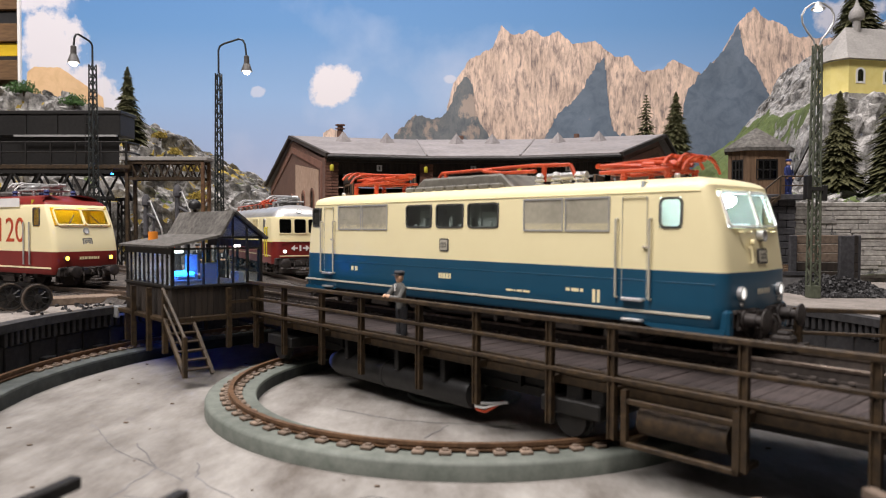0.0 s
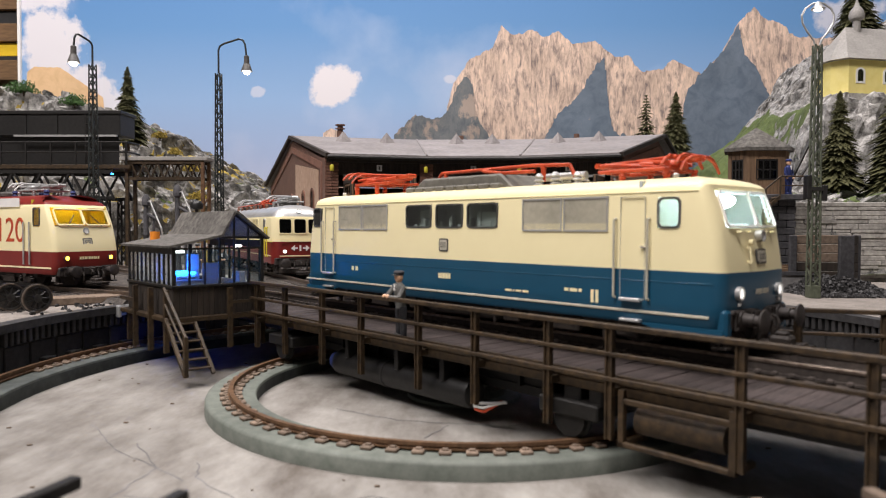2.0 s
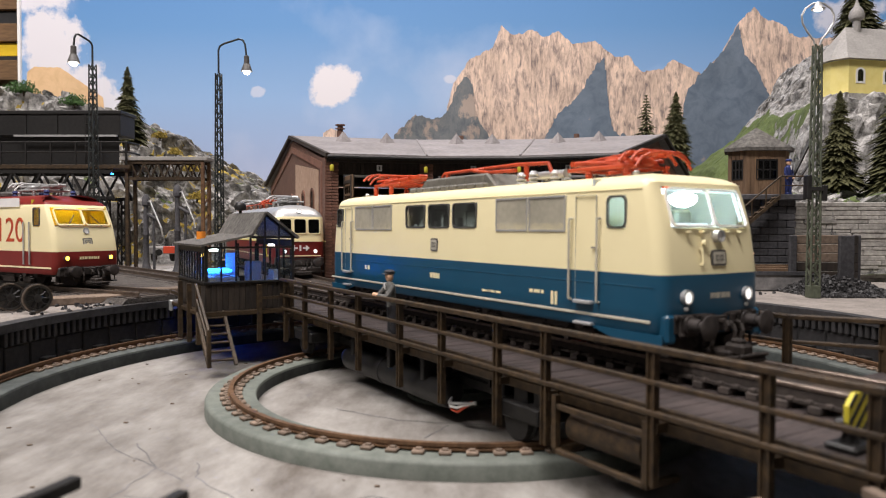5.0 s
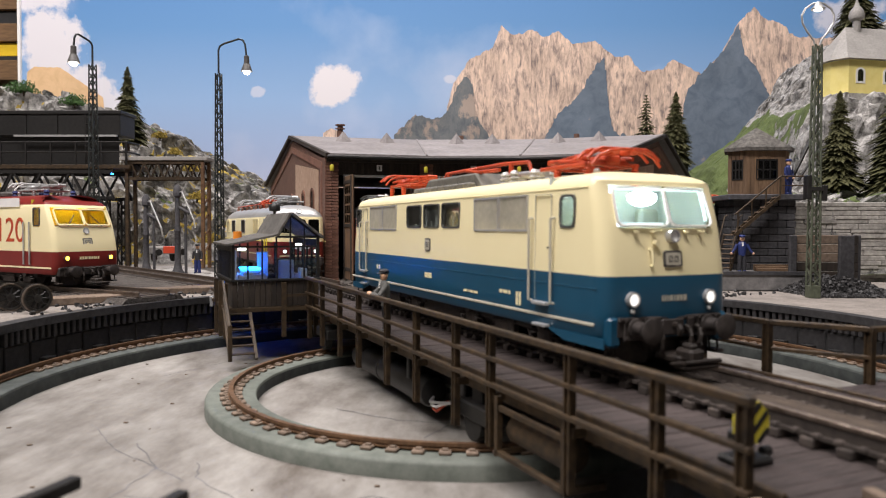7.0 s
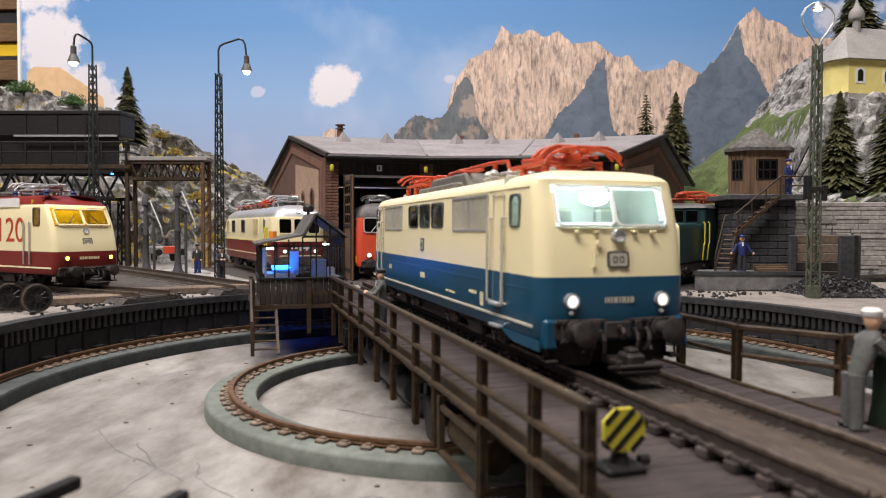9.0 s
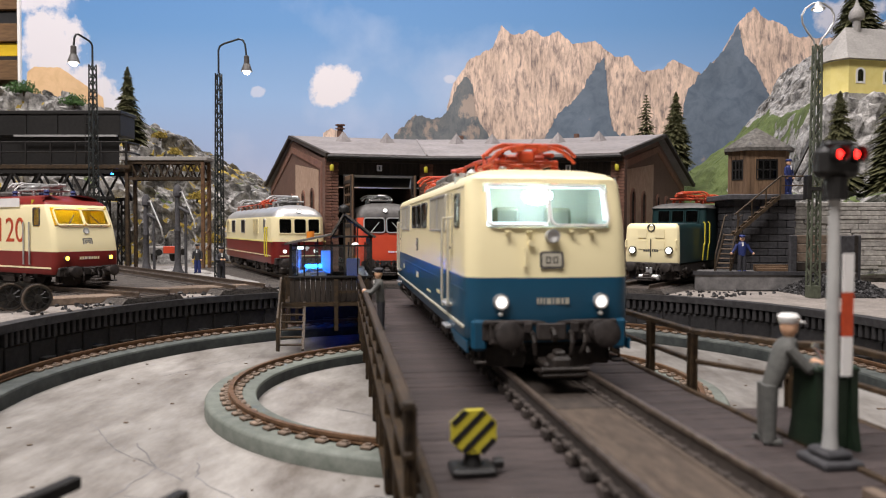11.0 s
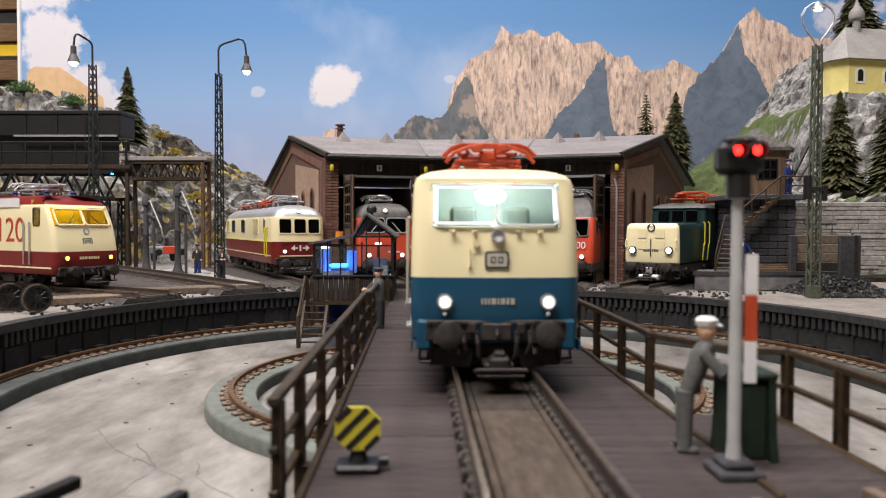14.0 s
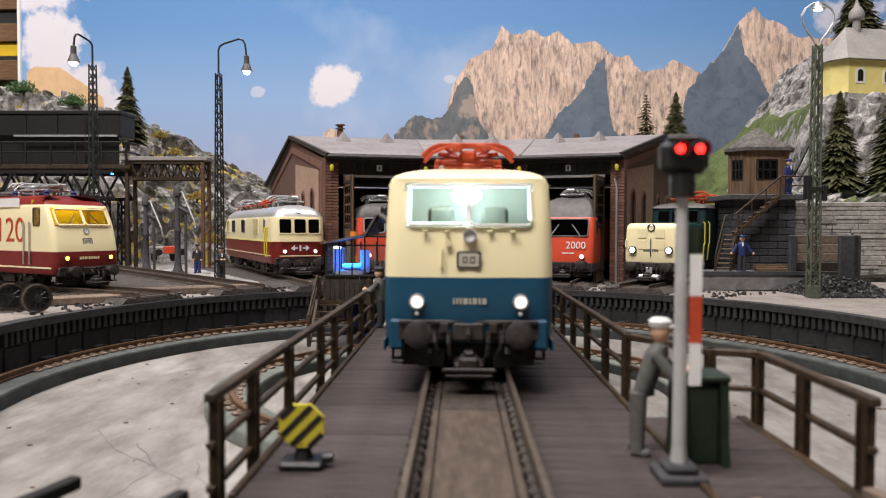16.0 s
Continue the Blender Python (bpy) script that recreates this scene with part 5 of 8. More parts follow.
        rod(bm, R @ Vector((88.4, -4.2, 26.6)), R @ Vector((89.4, -4.2, 26.6)), 0.7, 10)
        part("front_handle", bm, "cream", t)
        bm = fresh()
        for y in (-9, -4.5, 4.5, 9):
            box(bm, 87.6, 88.9, y - 0.5, y + 0.5, 28.9, 29.3, 0.1, turn=R)
        part("clip_row", bm, "cream", t)
        end_gear(t, 88.2, e)
    bogies(t, (-42, 42), 40, 7.2, (2.2, 7.6), 15.2)
    bm = fresh()
    box(bm, -86, 86, -12, 12, 5.0, 8, 0.5)
    box(bm, -16, 16, -14.5, 14.5, 1.8, 6.2, 0.8)
    part("underframe", bm, "bogie", t)
    # roof gear
    pantograph(t, 58, 42.7, -1, "panto_red", 0.0, 21.0, 32)
    pantograph(t, -58, 44.2, 1, "panto_red", 1.2, 21.0, 32)
    bm = fresh()
    m = side_turn(0, 0, 0, -1)
    prism(bm, [(-33, 42.2), (17, 42.2), (11, 47.0), (-26, 47.0)], -8.5, 8.5, turn=m)
    bmesh.ops.recalc_face_normals(bm, faces=bm.faces)
    bmesh.ops.bevel(bm, geom=list(bm.edges), offset=0.5, segments=1, affect="EDGES")
    hood = part("roof_hood", bm, "hood_grey", t, "grey ventilator hood on the roof")
    bm = fresh()
    for k in range(9):
        for s in (-1, 1):
            box(bm, -32 + k * 5.2, -28 + k * 5.2, s * 10.6 - 1.3, s * 10.6 + 1.3, 41.8, 43.9, 0.5)
    part("vent_row", bm, "hood_grey", hood)
    for x0, x1 in ((-25, -13), (-12.4, -1), (4, 10)):
        bm = fresh()
        box(bm, x0, x1, -8.75, -8.45, 43.0, 46.4, 0.15)
        box(bm, x0, x1, 8.45, 8.75, 43.0, 46.4, 0.15)
        part("hood_panel", bm, "hood_grey", hood)
    bm = fresh()
    path_rod(bm, [(-24, -3, 47), (-22, -3, 49), (20, -3, 49.2), (34, -3, 48.6), (36, -3, 45)], 0.6, 8)
    path_rod(bm, [(2, -3, 49.1), (2, -7, 48.2), (10, -7, 47.2), (24, -7, 47.0)], 0.6, 8)
    for x in (-20, 2, 24):
        rod(bm, (x, -3, 44), (x, -3, 49), 0.8, 10)
    part("roof_conductor", bm, "panto_red", t, "red roof conductor", smooth=True)
    for x, y in ((24, -5), (28, 3), (31, -6), (34, 4), (37, -3)):
        bm = fresh()
        lathe(bm, [(1.0, 0), (1.7, 0.6), (0.9, 1.2), (1.7, 1.8), (0.9, 2.4), (1.5, 3.0), (0.7, 4.0)], 12, (x, y, 42.4))
        part("insulator", bm, "silver", t, "grey roof insulator", smooth=True)
    bm = fresh()
    rod(bm, (22, 0, 45.4), (37, 1, 45.6), 1.2, 10)
    part("main_switch", bm, "silver", t, "grey roof switch", smooth=True)
    for x, s in ((-38, -5), (-78, -6), (70, -6)):
        bm = fresh()
        lathe(bm, [(0.9, 0), (0.7, 1.0), (0.9, 2.0), (0.5, 2.4)], 10, (x, s, 41.6))
        part("horn", bm, "silver", t)
    rider(t, at(13.4, 0, 0))


blue_loco()
# ---- radial tracks ----
STALLS = {"tee": 118.3, "redA": 104.6, "mid": 88.3, "redB": 71.6, "green": 56.2, "e120": 151.9}
for name, deg in STALLS.items():
    track("track", deg, 163.5, 470.0, "dark sooty track with worn rails running to the turntable")
track("track", 133.3, 163.5, 620.0, "dark sooty track with worn rails running to the turntable")
for deg in (254.9, 285.2):
    stub = thing("track_stub", "two short rusty rail ends at the pit edge", "track", at(0, 0, 0, deg), group="track stubs")
    for y in (-8.25, 8.25):
        bm = fresh()
        box(bm, 164.5, 215, y - 0.9, y + 0.9, -4.6, -2.9, 0.2)
        part("rail", bm, "steel_dark" if deg < 270 else "sleeper", stub)
    for k in range(6):
        bm = fresh()
        box(bm, 168 + k * 8, 171 + k * 8, -13, 13, GROUND - 0.6, GROUND + 0.5, 0.2)
        part("sleeper", bm, "sleeper_dark", stub)



def cinder_bed(a0, a1, r0, r1):
    """Sooty ballast that fills the ground between tracks."""
    bm = fresh()
    na, nr = int((a1 - a0) / 0.8), int((r1 - r0) / 3)
    rows = []
    for j in range(nr + 1):
        row = []
        for i in range(na + 1):
            r, a = r0 + (r1 - r0) * j / nr + 3 * noise.noise((i * 0.3, j * 0.3, 1)), a0 + (a1 - a0) * i / na
            x, y = polar(r, a)
            edge = min(1.0, j / 4, (nr - j) / 4, i / 3, (na - i) / 3)
            row.append(bm.verts.new((x, y, GROUND - 0.8 + edge * (2.2 + 0.7 * noise.noise((x * 0.2, y * 0.2, 0))))))
        rows.append(row)
    for a, b in zip(rows, rows[1:]):
        for i in range(na):
            bm.faces.new((a[i], b[i], b[i + 1], a[i + 1]))
    tagged(part("cinder_bed", bm, "ballast", smooth=True), "dark sooty cinder ballast between the tracks", "ground", kind="structure")


cinder_bed(113.0, 172.0, 182.0, 420.0)
cinder_bed(50.0, 66.0, 176.0, 330.0)
cinder_bed(66.0, 113.0, 188.0, 226.0)


# ---- engine shed: three wedge-shaped stalls round the turntable ----
SHED_R, SHED_A0, SHED_DA = 231.0, 112.3, -15.75


def yard_path():
    """A low pale strip that carries the lamp, the cranes and the figurines."""
    bm = fresh()
    prism(bm, [(-113, 152), (-125, 180), (-188, 275), (-240, 352), (-292, 352), (-212, 263)], GROUND - 1.0, GROUND + 1.6)
    bmesh.ops.recalc_face_normals(bm, faces=bm.faces)
    bmesh.ops.bevel(bm, geom=list(bm.edges), offset=0.4, segments=1, affect="EDGES")
    tagged(part("pavement", bm, "path"), "pale gritty path strip between two sooty tracks", "path", kind="structure")


yard_path()


def shed():
    t = thing("engine_shed", "brown brick roundhouse with grey felt roof and three open bays", "engine shed")
    ang = [SHED_A0 + SHED_DA * k for k in range(4)]
    EAVE, RIDGE, BACK = 77.0, 104.5, 74.0
    RF, RM, RB = SHED_R, SHED_R + 138, SHED_R + 292
    # side walls (radial)
    for k, a in ((0, ang[0]), (3, ang[3])):
        bm = fresh()
        s = 1 if k == 0 else -1
        T = Matrix.Rotation(radians(a), 4, "Z") @ Matrix(((1, 0, 0, 0), (0, 0, 1, 0), (0, 1, 0, 0), (0, 0, 0, 1)))
        prism(bm, [(RF, GROUND), (RB - 4, GROUND), (RB - 4, BACK - 2), (RM, RIDGE - 3), (RF, EAVE - 3)], 0, 4, turn=T)
        bmesh.ops.recalc_face_normals(bm, faces=bm.faces)
        w = part("side_wall", bm, "brick_wall", t, "brown brick gable wall")
        # raised brick frame and rendered field
        o = -0.8 if k == 3 else 4.8
        for pts, mat, name in (([(RF + 8, GROUND), (RF + 13, GROUND), (RF + 13, EAVE - 8), (RM, RIDGE - 13), (RB - 20, BACK - 9), (RB - 20, GROUND), (RB - 15, GROUND), (RB - 15, BACK - 5), (RM, RIDGE - 8), (RF + 8, EAVE - 4)], "brick", "brick_frame"),):
            bm = fresh()
            prism(bm, pts, min(o, 2), max(o, 2), turn=T)
            bmesh.ops.recalc_face_normals(bm, faces=bm.faces)
            part(name, bm, mat, w)
        bm = fresh()
        prism(bm, [(RF + 22, 2), (RF + 120, 2), (RF + 120, RIDGE - 24), (RF + 22, EAVE - 8)], 2, 4.5 if k == 0 else -0.5, turn=T)
        bmesh.ops.recalc_face_normals(bm, faces=bm.faces)
        part("rendered_field", bm, "plaster", w)
        for xw in (42, 80, 140, 180, 220):
            bm = fresh()
            arch = [(-7, 24)] + [(-7 * math.cos(radians(q)), 51 + 7 * math.sin(radians(q))) for q in range(0, 181, 20)] + [(7, 24)]
            inner = [(x * 0.72, 24.8 if z == 24 else 51 + (z - 51) * 0.72) for x, z in arch]
            TT = T @ Matrix.Translation((RF + xw, 0, 0))
            hoop(bm, arch, inner, 3.5 if k == 0 else 0.5, 5.4 if k == 0 else -1.4, turn=TT)
            bmesh.ops.recalc_face_normals(bm, faces=bm.faces)
            f = part("arched_window", bm, "brick", w)
            bm = fresh()
            prism(bm, inner, 4.0 if k == 0 else 0.0, 4.7 if k == 0 else -0.7, turn=TT)
            bmesh.ops.recalc_face_normals(bm, faces=bm.faces)
            part("pane", bm, "glass_dark", f)
            bm = fresh()
            for q in (-2, 2):
                box(bm, q - 0.3, q + 0.3, 25, 55, 4.6 if k == 0 else -1.1, 5.1 if k == 0 else -0.6, turn=TT)
            for q in (32, 40, 48):
                box(bm, -5, 5, q - 0.3, q + 0.3, 4.6 if k == 0 else -1.1, 5.1 if k == 0 else -0.6, turn=TT)
            part("glazing_bar", bm, "timber", f)
    # front bays
    for k in range(3):
        p0, p1 = Vector((*polar(RF, ang[k]), 0)), Vector((*polar(RF, ang[k + 1]), 0))
        d = (p1 - p0)
        w = d.length
        F = Matrix.Translation(p0) @ Matrix.Rotation(math.atan2(d.y, d.x), 4, "Z")  # x along the front, -y outwards
        bm = fresh()
        box(bm, 4.2, w - 4.2, 0.6, 4, 64.5, EAVE - 1.5, turn=F)
        lint = part("lintel", bm, "timber", t)
        bm = fresh()
        box(bm, 8, w - 8, -0.2, 4.2, 62.9, 64.6, 0.2, turn=F)
        part("lintel_beam", bm, "silver", t)
        for q in range(22):
            bm = fresh()
            x = 4.4 + (w - 8.8) * q / 22
            box(bm, x, x + (w - 8.8) / 22 - 0.25, -0.1, 0.7, 64.9, EAVE - 2, turn=F)
            part("board", bm, "timber", lint)
        bm = fresh()
        box(bm, w / 2 - 1.8, w / 2 + 1.8, -0.8, -0.1, 67.2, 71.2, 0.2, turn=F)
        pl = part("number_plate", bm, "white", t, "small white bay plate")
        bm = fresh()
        box(bm, w / 2 - 0.5, w / 2 + 0.5, -0.95, -0.8, 68, 70.4, turn=F)
        part("numeral_bar", bm, "rubber", pl)
        # open door leaves, folded outwards
        for x, s in ((9.0, 1), (w - 9.0, -1)):
            leaf = fresh()
            D = F @ Matrix.Translation((x, 0.5, 0)) @ Matrix.Rotation(radians(-83 if s > 0 else -97), 4, "Z")
            box(leaf, 0, 24, -0.6, 0.6, -3.5, 63, 0.2, turn=D)
            door = part("door_leaf", leaf, "wood", t, "open brown timber door leaf")
            bm = fresh()
            for z in (2, 30, 58):
                box(bm, 0.6, 23.4, -1.1, 1.1, z, z + 2.2, 0.2, turn=D)
            for xx in (0.4, 21.4):
                box(bm, xx, xx + 2.2, -1.1, 1.1, -3, 62.6, 0.2, turn=D)
            part("door_rail", bm, "timber", door)
            for a in range(3):
                for b in range(4):
                    bm = fresh()
                    box(bm, 4 + a * 5.6, 8.4 + a * 5.6, -0.75, 0.75, 33 + b * 6.2, 37.8 + b * 6.2, turn=D)
                    part("pane", bm, "glass_dark", door)
    for k in range(4):
        # brick pillars, course by course
        p = Vector((*polar(RF - 0.5, ang[k]), 0))
        P = Matrix.Translation(p) @ Matrix.Rotation(radians(ang[k] - 90), 4, "Z")
        bm = fresh()
        box(bm, -4.4, 4.4, -1.0, 7, GROUND, 75.5, turn=P)
        pil = part("pillar", bm, "brick_wall", t)
        bm = fresh()
        box(bm, -2.1, 2.1, -0.55, 0.55, 0, 1.55, 0.15)
        b0 = None
        for row in range(40):
            for q in range(2):
                m = P @ Matrix.Translation((-2.25 + q * 4.5 + (0.0 if row % 2 else 0.35), -1.1, GROUND + 0.3 + row * 1.98))
                m = Matrix.Translation(m.translation * MM) @ m.to_3x3().to_4x4()
                b0 = part("brick", bm, "brick", pil, at=m) if b0 is None else again(b0, m) and b0
        # yellow shed lamp under the eave
        bm = fresh()
        lathe(bm, [(1.1, 0), (1.4, 0.6), (1.4, 3.2), (1.0, 4.0)], 12, P @ Vector((-0.5 if k < 3 else 0.5, -5.0, 66.5)))
        lp = part("bay_lamp", bm, "yellow", t, "small yellow lamp under the eave", smooth=True)
        bm = fresh()
        rod(bm, P @ Vector((0, -5.0, 70.5)), P @ Vector((0, -3.0, 75)), 0.5, 6)
        part("bracket", bm, "black", lp)
        if k == 3:
            bm = fresh()
            rod(bm, P @ Vector((0, -2.6, GROUND)), P @ Vector((0, -2.6, 56)), 0.7, 8)
            rod(bm, P @ Vector((0, -2.6, 56)), P @ Vector((-1.6, -2.6, 62)), 0.7, 8)
            part("downpipe", bm, "silver", t, smooth=True)
    # back wall, closing the bays
    for k in range(3):
        p0, p1 = Vector((*polar(RB - 4, ang[k]), 0)), Vector((*polar(RB - 4, ang[k + 1]), 0))
        d = p1 - p0
        F = Matrix.Translation(p0) @ Matrix.Rotation(math.atan2(d.y, d.x), 4, "Z")
        bm = fresh()
        box(bm, 0, d.length, 0, 4, GROUND, BACK - 2, turn=F)
        part("back_wall", bm, "brick_wall", t)
    # roof: two slabs to a bay, butted along the seams
    a0x, a3x = ang[0] + 0.9, ang[3] - 0.9
    edges = [a0x, ang[1], ang[2], a3x]
    for k in range(3):
        for (ra, za), (rb, zb), nm in (((RF - 7, EAVE - 1.0), (RM, RIDGE), "front_slope"), ((RM, RIDGE), (RB + 4, BACK - 1), "back_slope")):
            bm = fresh()
            vs = []
            da = 0.10 if k else 0.0
            for (r, z) in ((ra, za), (rb, zb)):
                for a in (edges[k] - da, edges[k + 1] + 0.10):
                    x, y = polar(r, a)
                    vs += [bm.verts.new((x, y, z)), bm.verts.new((x, y, z + 1.6))]
            for f in ((0, 2, 6, 4), (1, 5, 7, 3), (0, 1, 3, 2), (4, 6, 7, 5), (0, 4, 5, 1), (2, 3, 7, 6)):
                bm.faces.new([vs[i] for i in f])
            bmesh.ops.recalc_face_normals(bm, faces=bm.faces)
            part(nm, bm, "roof_felt", t, "grey roofing felt")
        # fascia and gutter
        bm = fresh()
        p0, p1 = Vector((*polar(RF - 7, edges[k]), EAVE - 1.6)), Vector((*polar(RF - 7, edges[k + 1]), EAVE - 1.6))
        rod(bm, p0, p1, 1.3, 8)
        part("gutter", bm, "steel_dark", t)
        bm = fresh()
        p0, p1 = Vector((*polar(RF - 4, edges[k]), EAVE - 3.4)), Vector((*polar(RF - 4, edges[k + 1]), EAVE - 3.4))
        rod(bm, p0, p1, 1.6, 4)
        part("fascia", bm, "timber", t)
    for k in (0, 3):
        bm = fresh()
        a = edges[k]
        for (ra, za), (rb, zb) in (((RF - 7, EAVE - 0.6), (RM, RIDGE + 0.4)), ((RM, RIDGE + 0.4), (RB + 4, BACK - 0.6))):
            rod(bm, (*polar(ra, a), za), (*polar(rb, a), zb), 1.9, 4)
        part("verge_board", bm, "timber", t)
    for k in (1, 2):
        bm = fresh()
        rod(bm, (*polar(RF - 7, ang[k]), EAVE + 0.7), (*polar(RM, ang[k]), RIDGE + 1.7), 0.8, 6)
        part("roof_seam", bm, "roof_felt", t)
    # pyramid smoke vents and chimneys on the roof
    for a in (107.3, 101.2, 91.3, 86.2, 77.0, 71.4):
        bm = fresh()
        x, y = polar(RF + 92, a)
        z = EAVE + (RIDGE - EAVE) * 99 / 145
        lathe(bm, [(7.5, -2), (7.5, 0.6), (0.3, 9.5)], 4, (x, y, z))
        part("smoke_vent", bm, "roof_felt", t, "small grey pyramid vent")
    for a, r, hh in ((106.6, RM + 8, 15), (90.6, RM + 14, 9), (75.5, RM + 14, 9)):
        bm = fresh()
        x, y = polar(r, a)
        lathe(bm, [(3.0, -6), (3.0, hh - 5), (2.4, hh - 5), (2.4, hh)], 12, (x, y, RIDGE - 2))
        if hh > 10:
            lathe(bm, [(4.2, hh), (4.2, hh + 0.8)], 12, (x, y, RIDGE - 2))
            lathe(bm, [(4.2, hh - 3), (4.2, hh - 2.4)], 12, (x, y, RIDGE - 2))
        part("chimney", bm, "brick_wall", t, smooth=True)


shed()


# ---- printed backdrop of sky and mountains ----
def backdrop():
    Y = 750.0
    m = bpy.data.materials.new("printed_sky")
    m.use_nodes = True
    nt = m.node_tree
    bs = nt.nodes["Principled BSDF"]
    tc = nt.nodes.new("ShaderNodeTexCoord")
    sep = nt.nodes.new("ShaderNodeSeparateXYZ")
    nt.links.new(tc.outputs["Object"], sep.inputs[0])
    ramp = nt.nodes.new("ShaderNodeValToRGB")
    mr = nt.nodes.new("ShaderNodeMapRange")
    mr.inputs["From Min"].default_value, mr.inputs["From Max"].default_value = 0.05, 0.40
    nt.links.new(sep.outputs["Z"], mr.inputs["Value"])
    nt.links.new(mr.outputs[0], ramp.inputs[0])
    ramp.color_ramp.elements[0].color, ramp.color_ramp.elements[0].position = (0.42, 0.44, 0.58, 1), 0.0
    ramp.color_ramp.elements[1].color, ramp.color_ramp.elements[1].position = (0.085, 0.215, 0.46, 1), 1.0
    e = ramp.color_ramp.elements.new(0.45)
    e.color = (0.26, 0.40, 0.62, 1)
    e = ramp.color_ramp.elements.new(0.75)
    e.color = (0.125, 0.275, 0.52, 1)
    nz = nt.nodes.new("ShaderNodeTexNoise")
    nz.inputs["Scale"].default_value, nz.inputs["Detail"].default_value = 5.0, 7.0
    nt.links.new(tc.outputs["Object"], nz.inputs["Vector"])
    cl = nt.nodes.new("ShaderNodeMapRange")
    cl.inputs["From Min"].default_value, cl.inputs["From Max"].default_value, cl.inputs["To Max"].default_value = 0.56, 0.78, 0.35
    nt.links.new(nz.outputs[0], cl.inputs["Value"])
    mix = nt.nodes.new("ShaderNodeMix")
    mix.data_type = "RGBA"
    mix.inputs[7].default_value = (0.75, 0.74, 0.78, 1)
    nt.links.new(cl.outputs[0], mix.inputs[0])
    nt.links.new(ramp.outputs[0], mix.inputs[6])
    # printed clouds: ragged ellipses (centre x, z, half sizes, weight)
    last = mix.outputs[2]
    rag = nt.nodes.new("ShaderNodeTexNoise")
    rag.inputs["Scale"].default_value, rag.inputs["Detail"].default_value, rag.inputs["Roughness"].default_value = 26.0, 8.0, 0.62
    nt.links.new(tc.outputs["Object"], rag.inputs["Vector"])
    for cx, cz, sx, sz, wt in ((-0.185, 0.229, 0.038, 0.027, 1.0), (-0.294, 0.222, 0.012, 0.009, 0.5), (-0.590, 0.285, 0.045, 0.085, 0.95), (-0.53, 0.215, 0.045, 0.05, 0.9),
                               (0.53, 0.318, 0.05, 0.028, 0.7), (-0.02, 0.238, 0.010, 0.006, 0.5), (0.24, 0.352, 0.03, 0.006, 0.5), (-0.60, 0.36, 0.06, 0.03, 0.9)):
        sub = nt.nodes.new("ShaderNodeVectorMath")
        sub.operation = "SUBTRACT"
        sub.inputs[1].default_value = (cx, 0, cz)
        nt.links.new(tc.outputs["Object"], sub.inputs[0])
        sc = nt.nodes.new("ShaderNodeVectorMath")
        sc.operation = "MULTIPLY"
        sc.inputs[1].default_value = (1 / sx, 0, 1 / sz)
        nt.links.new(sub.outputs[0], sc.inputs[0])
        ln = nt.nodes.new("ShaderNodeVectorMath")
        ln.operation = "LENGTH"
        nt.links.new(sc.outputs[0], ln.inputs[0])
        ad = nt.nodes.new("ShaderNodeMath")
        ad.operation = "MULTIPLY_ADD"
        ad.inputs[1].default_value = 1.9
        nt.links.new(rag.outputs[0], ad.inputs[0])
        nt.links.new(ln.outputs["Value"], ad.inputs[2])
        mk = nt.nodes.new("ShaderNodeMapRange")
        mk.inputs["From Min"].default_value, mk.inputs["From Max"].default_value = 1.98, 1.72
        mk.inputs["To Max"].default_value = wt
        nt.links.new(ad.outputs[0], mk.inputs["Value"])
        mx = nt.nodes.new("ShaderNodeMix")
        mx.data_type = "RGBA"
        mx.inputs[7].default_value = (0.70, 0.675, 0.70, 1)
        nt.links.new(mk.outputs[0], mx.inputs[0])
        nt.links.new(last, mx.inputs[6])
        last = mx.outputs[2]
    nt.links.new(last, bs.inputs["Base Color"])
    bs.inputs["Roughness"].default_value = 0.55
    bs.inputs["Specular IOR Level"].default_value = 0.2
    M["sky"] = m
    b = thing("backdrop", "printed backdrop board of blue sky and rocky mountains", "backdrop", kind="structure")
    bm = fresh()
    box(bm, -632, 1000, Y, Y + 4, -60, 520)
    part("sky_print", bm, "sky", b)
    bm = fresh()
    box(bm, -636, -632.2, Y - 4, Y + 8, -60, 520)
    part("board_edge", bm, "board_white", b)

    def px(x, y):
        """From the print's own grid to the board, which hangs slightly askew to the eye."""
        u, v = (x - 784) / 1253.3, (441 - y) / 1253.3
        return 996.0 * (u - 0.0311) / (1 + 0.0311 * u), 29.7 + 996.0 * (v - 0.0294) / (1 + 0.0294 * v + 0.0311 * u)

    M["mount_light"] = streaked("printed_rock", (0.11, 0.095, 0.105), (0.80, 0.60, 0.465), 80, (1, 1, 0.27))
    M["mount_shade"] = streaked("printed_blue_slope", (0.085, 0.115, 0.155), (0.15, 0.185, 0.23), 24, (1, 1, 1), 0.02)
    M["mount_low"] = streaked("printed_low_slope", (0.075, 0.095, 0.115), (0.17, 0.175, 0.175), 40, (1, 1, 0.7), 0.12)
    M["mount_sand"] = streaked("printed_sand_hill", (0.56, 0.37, 0.20), (0.68, 0.47, 0.27), 20, (1, 1, 1))

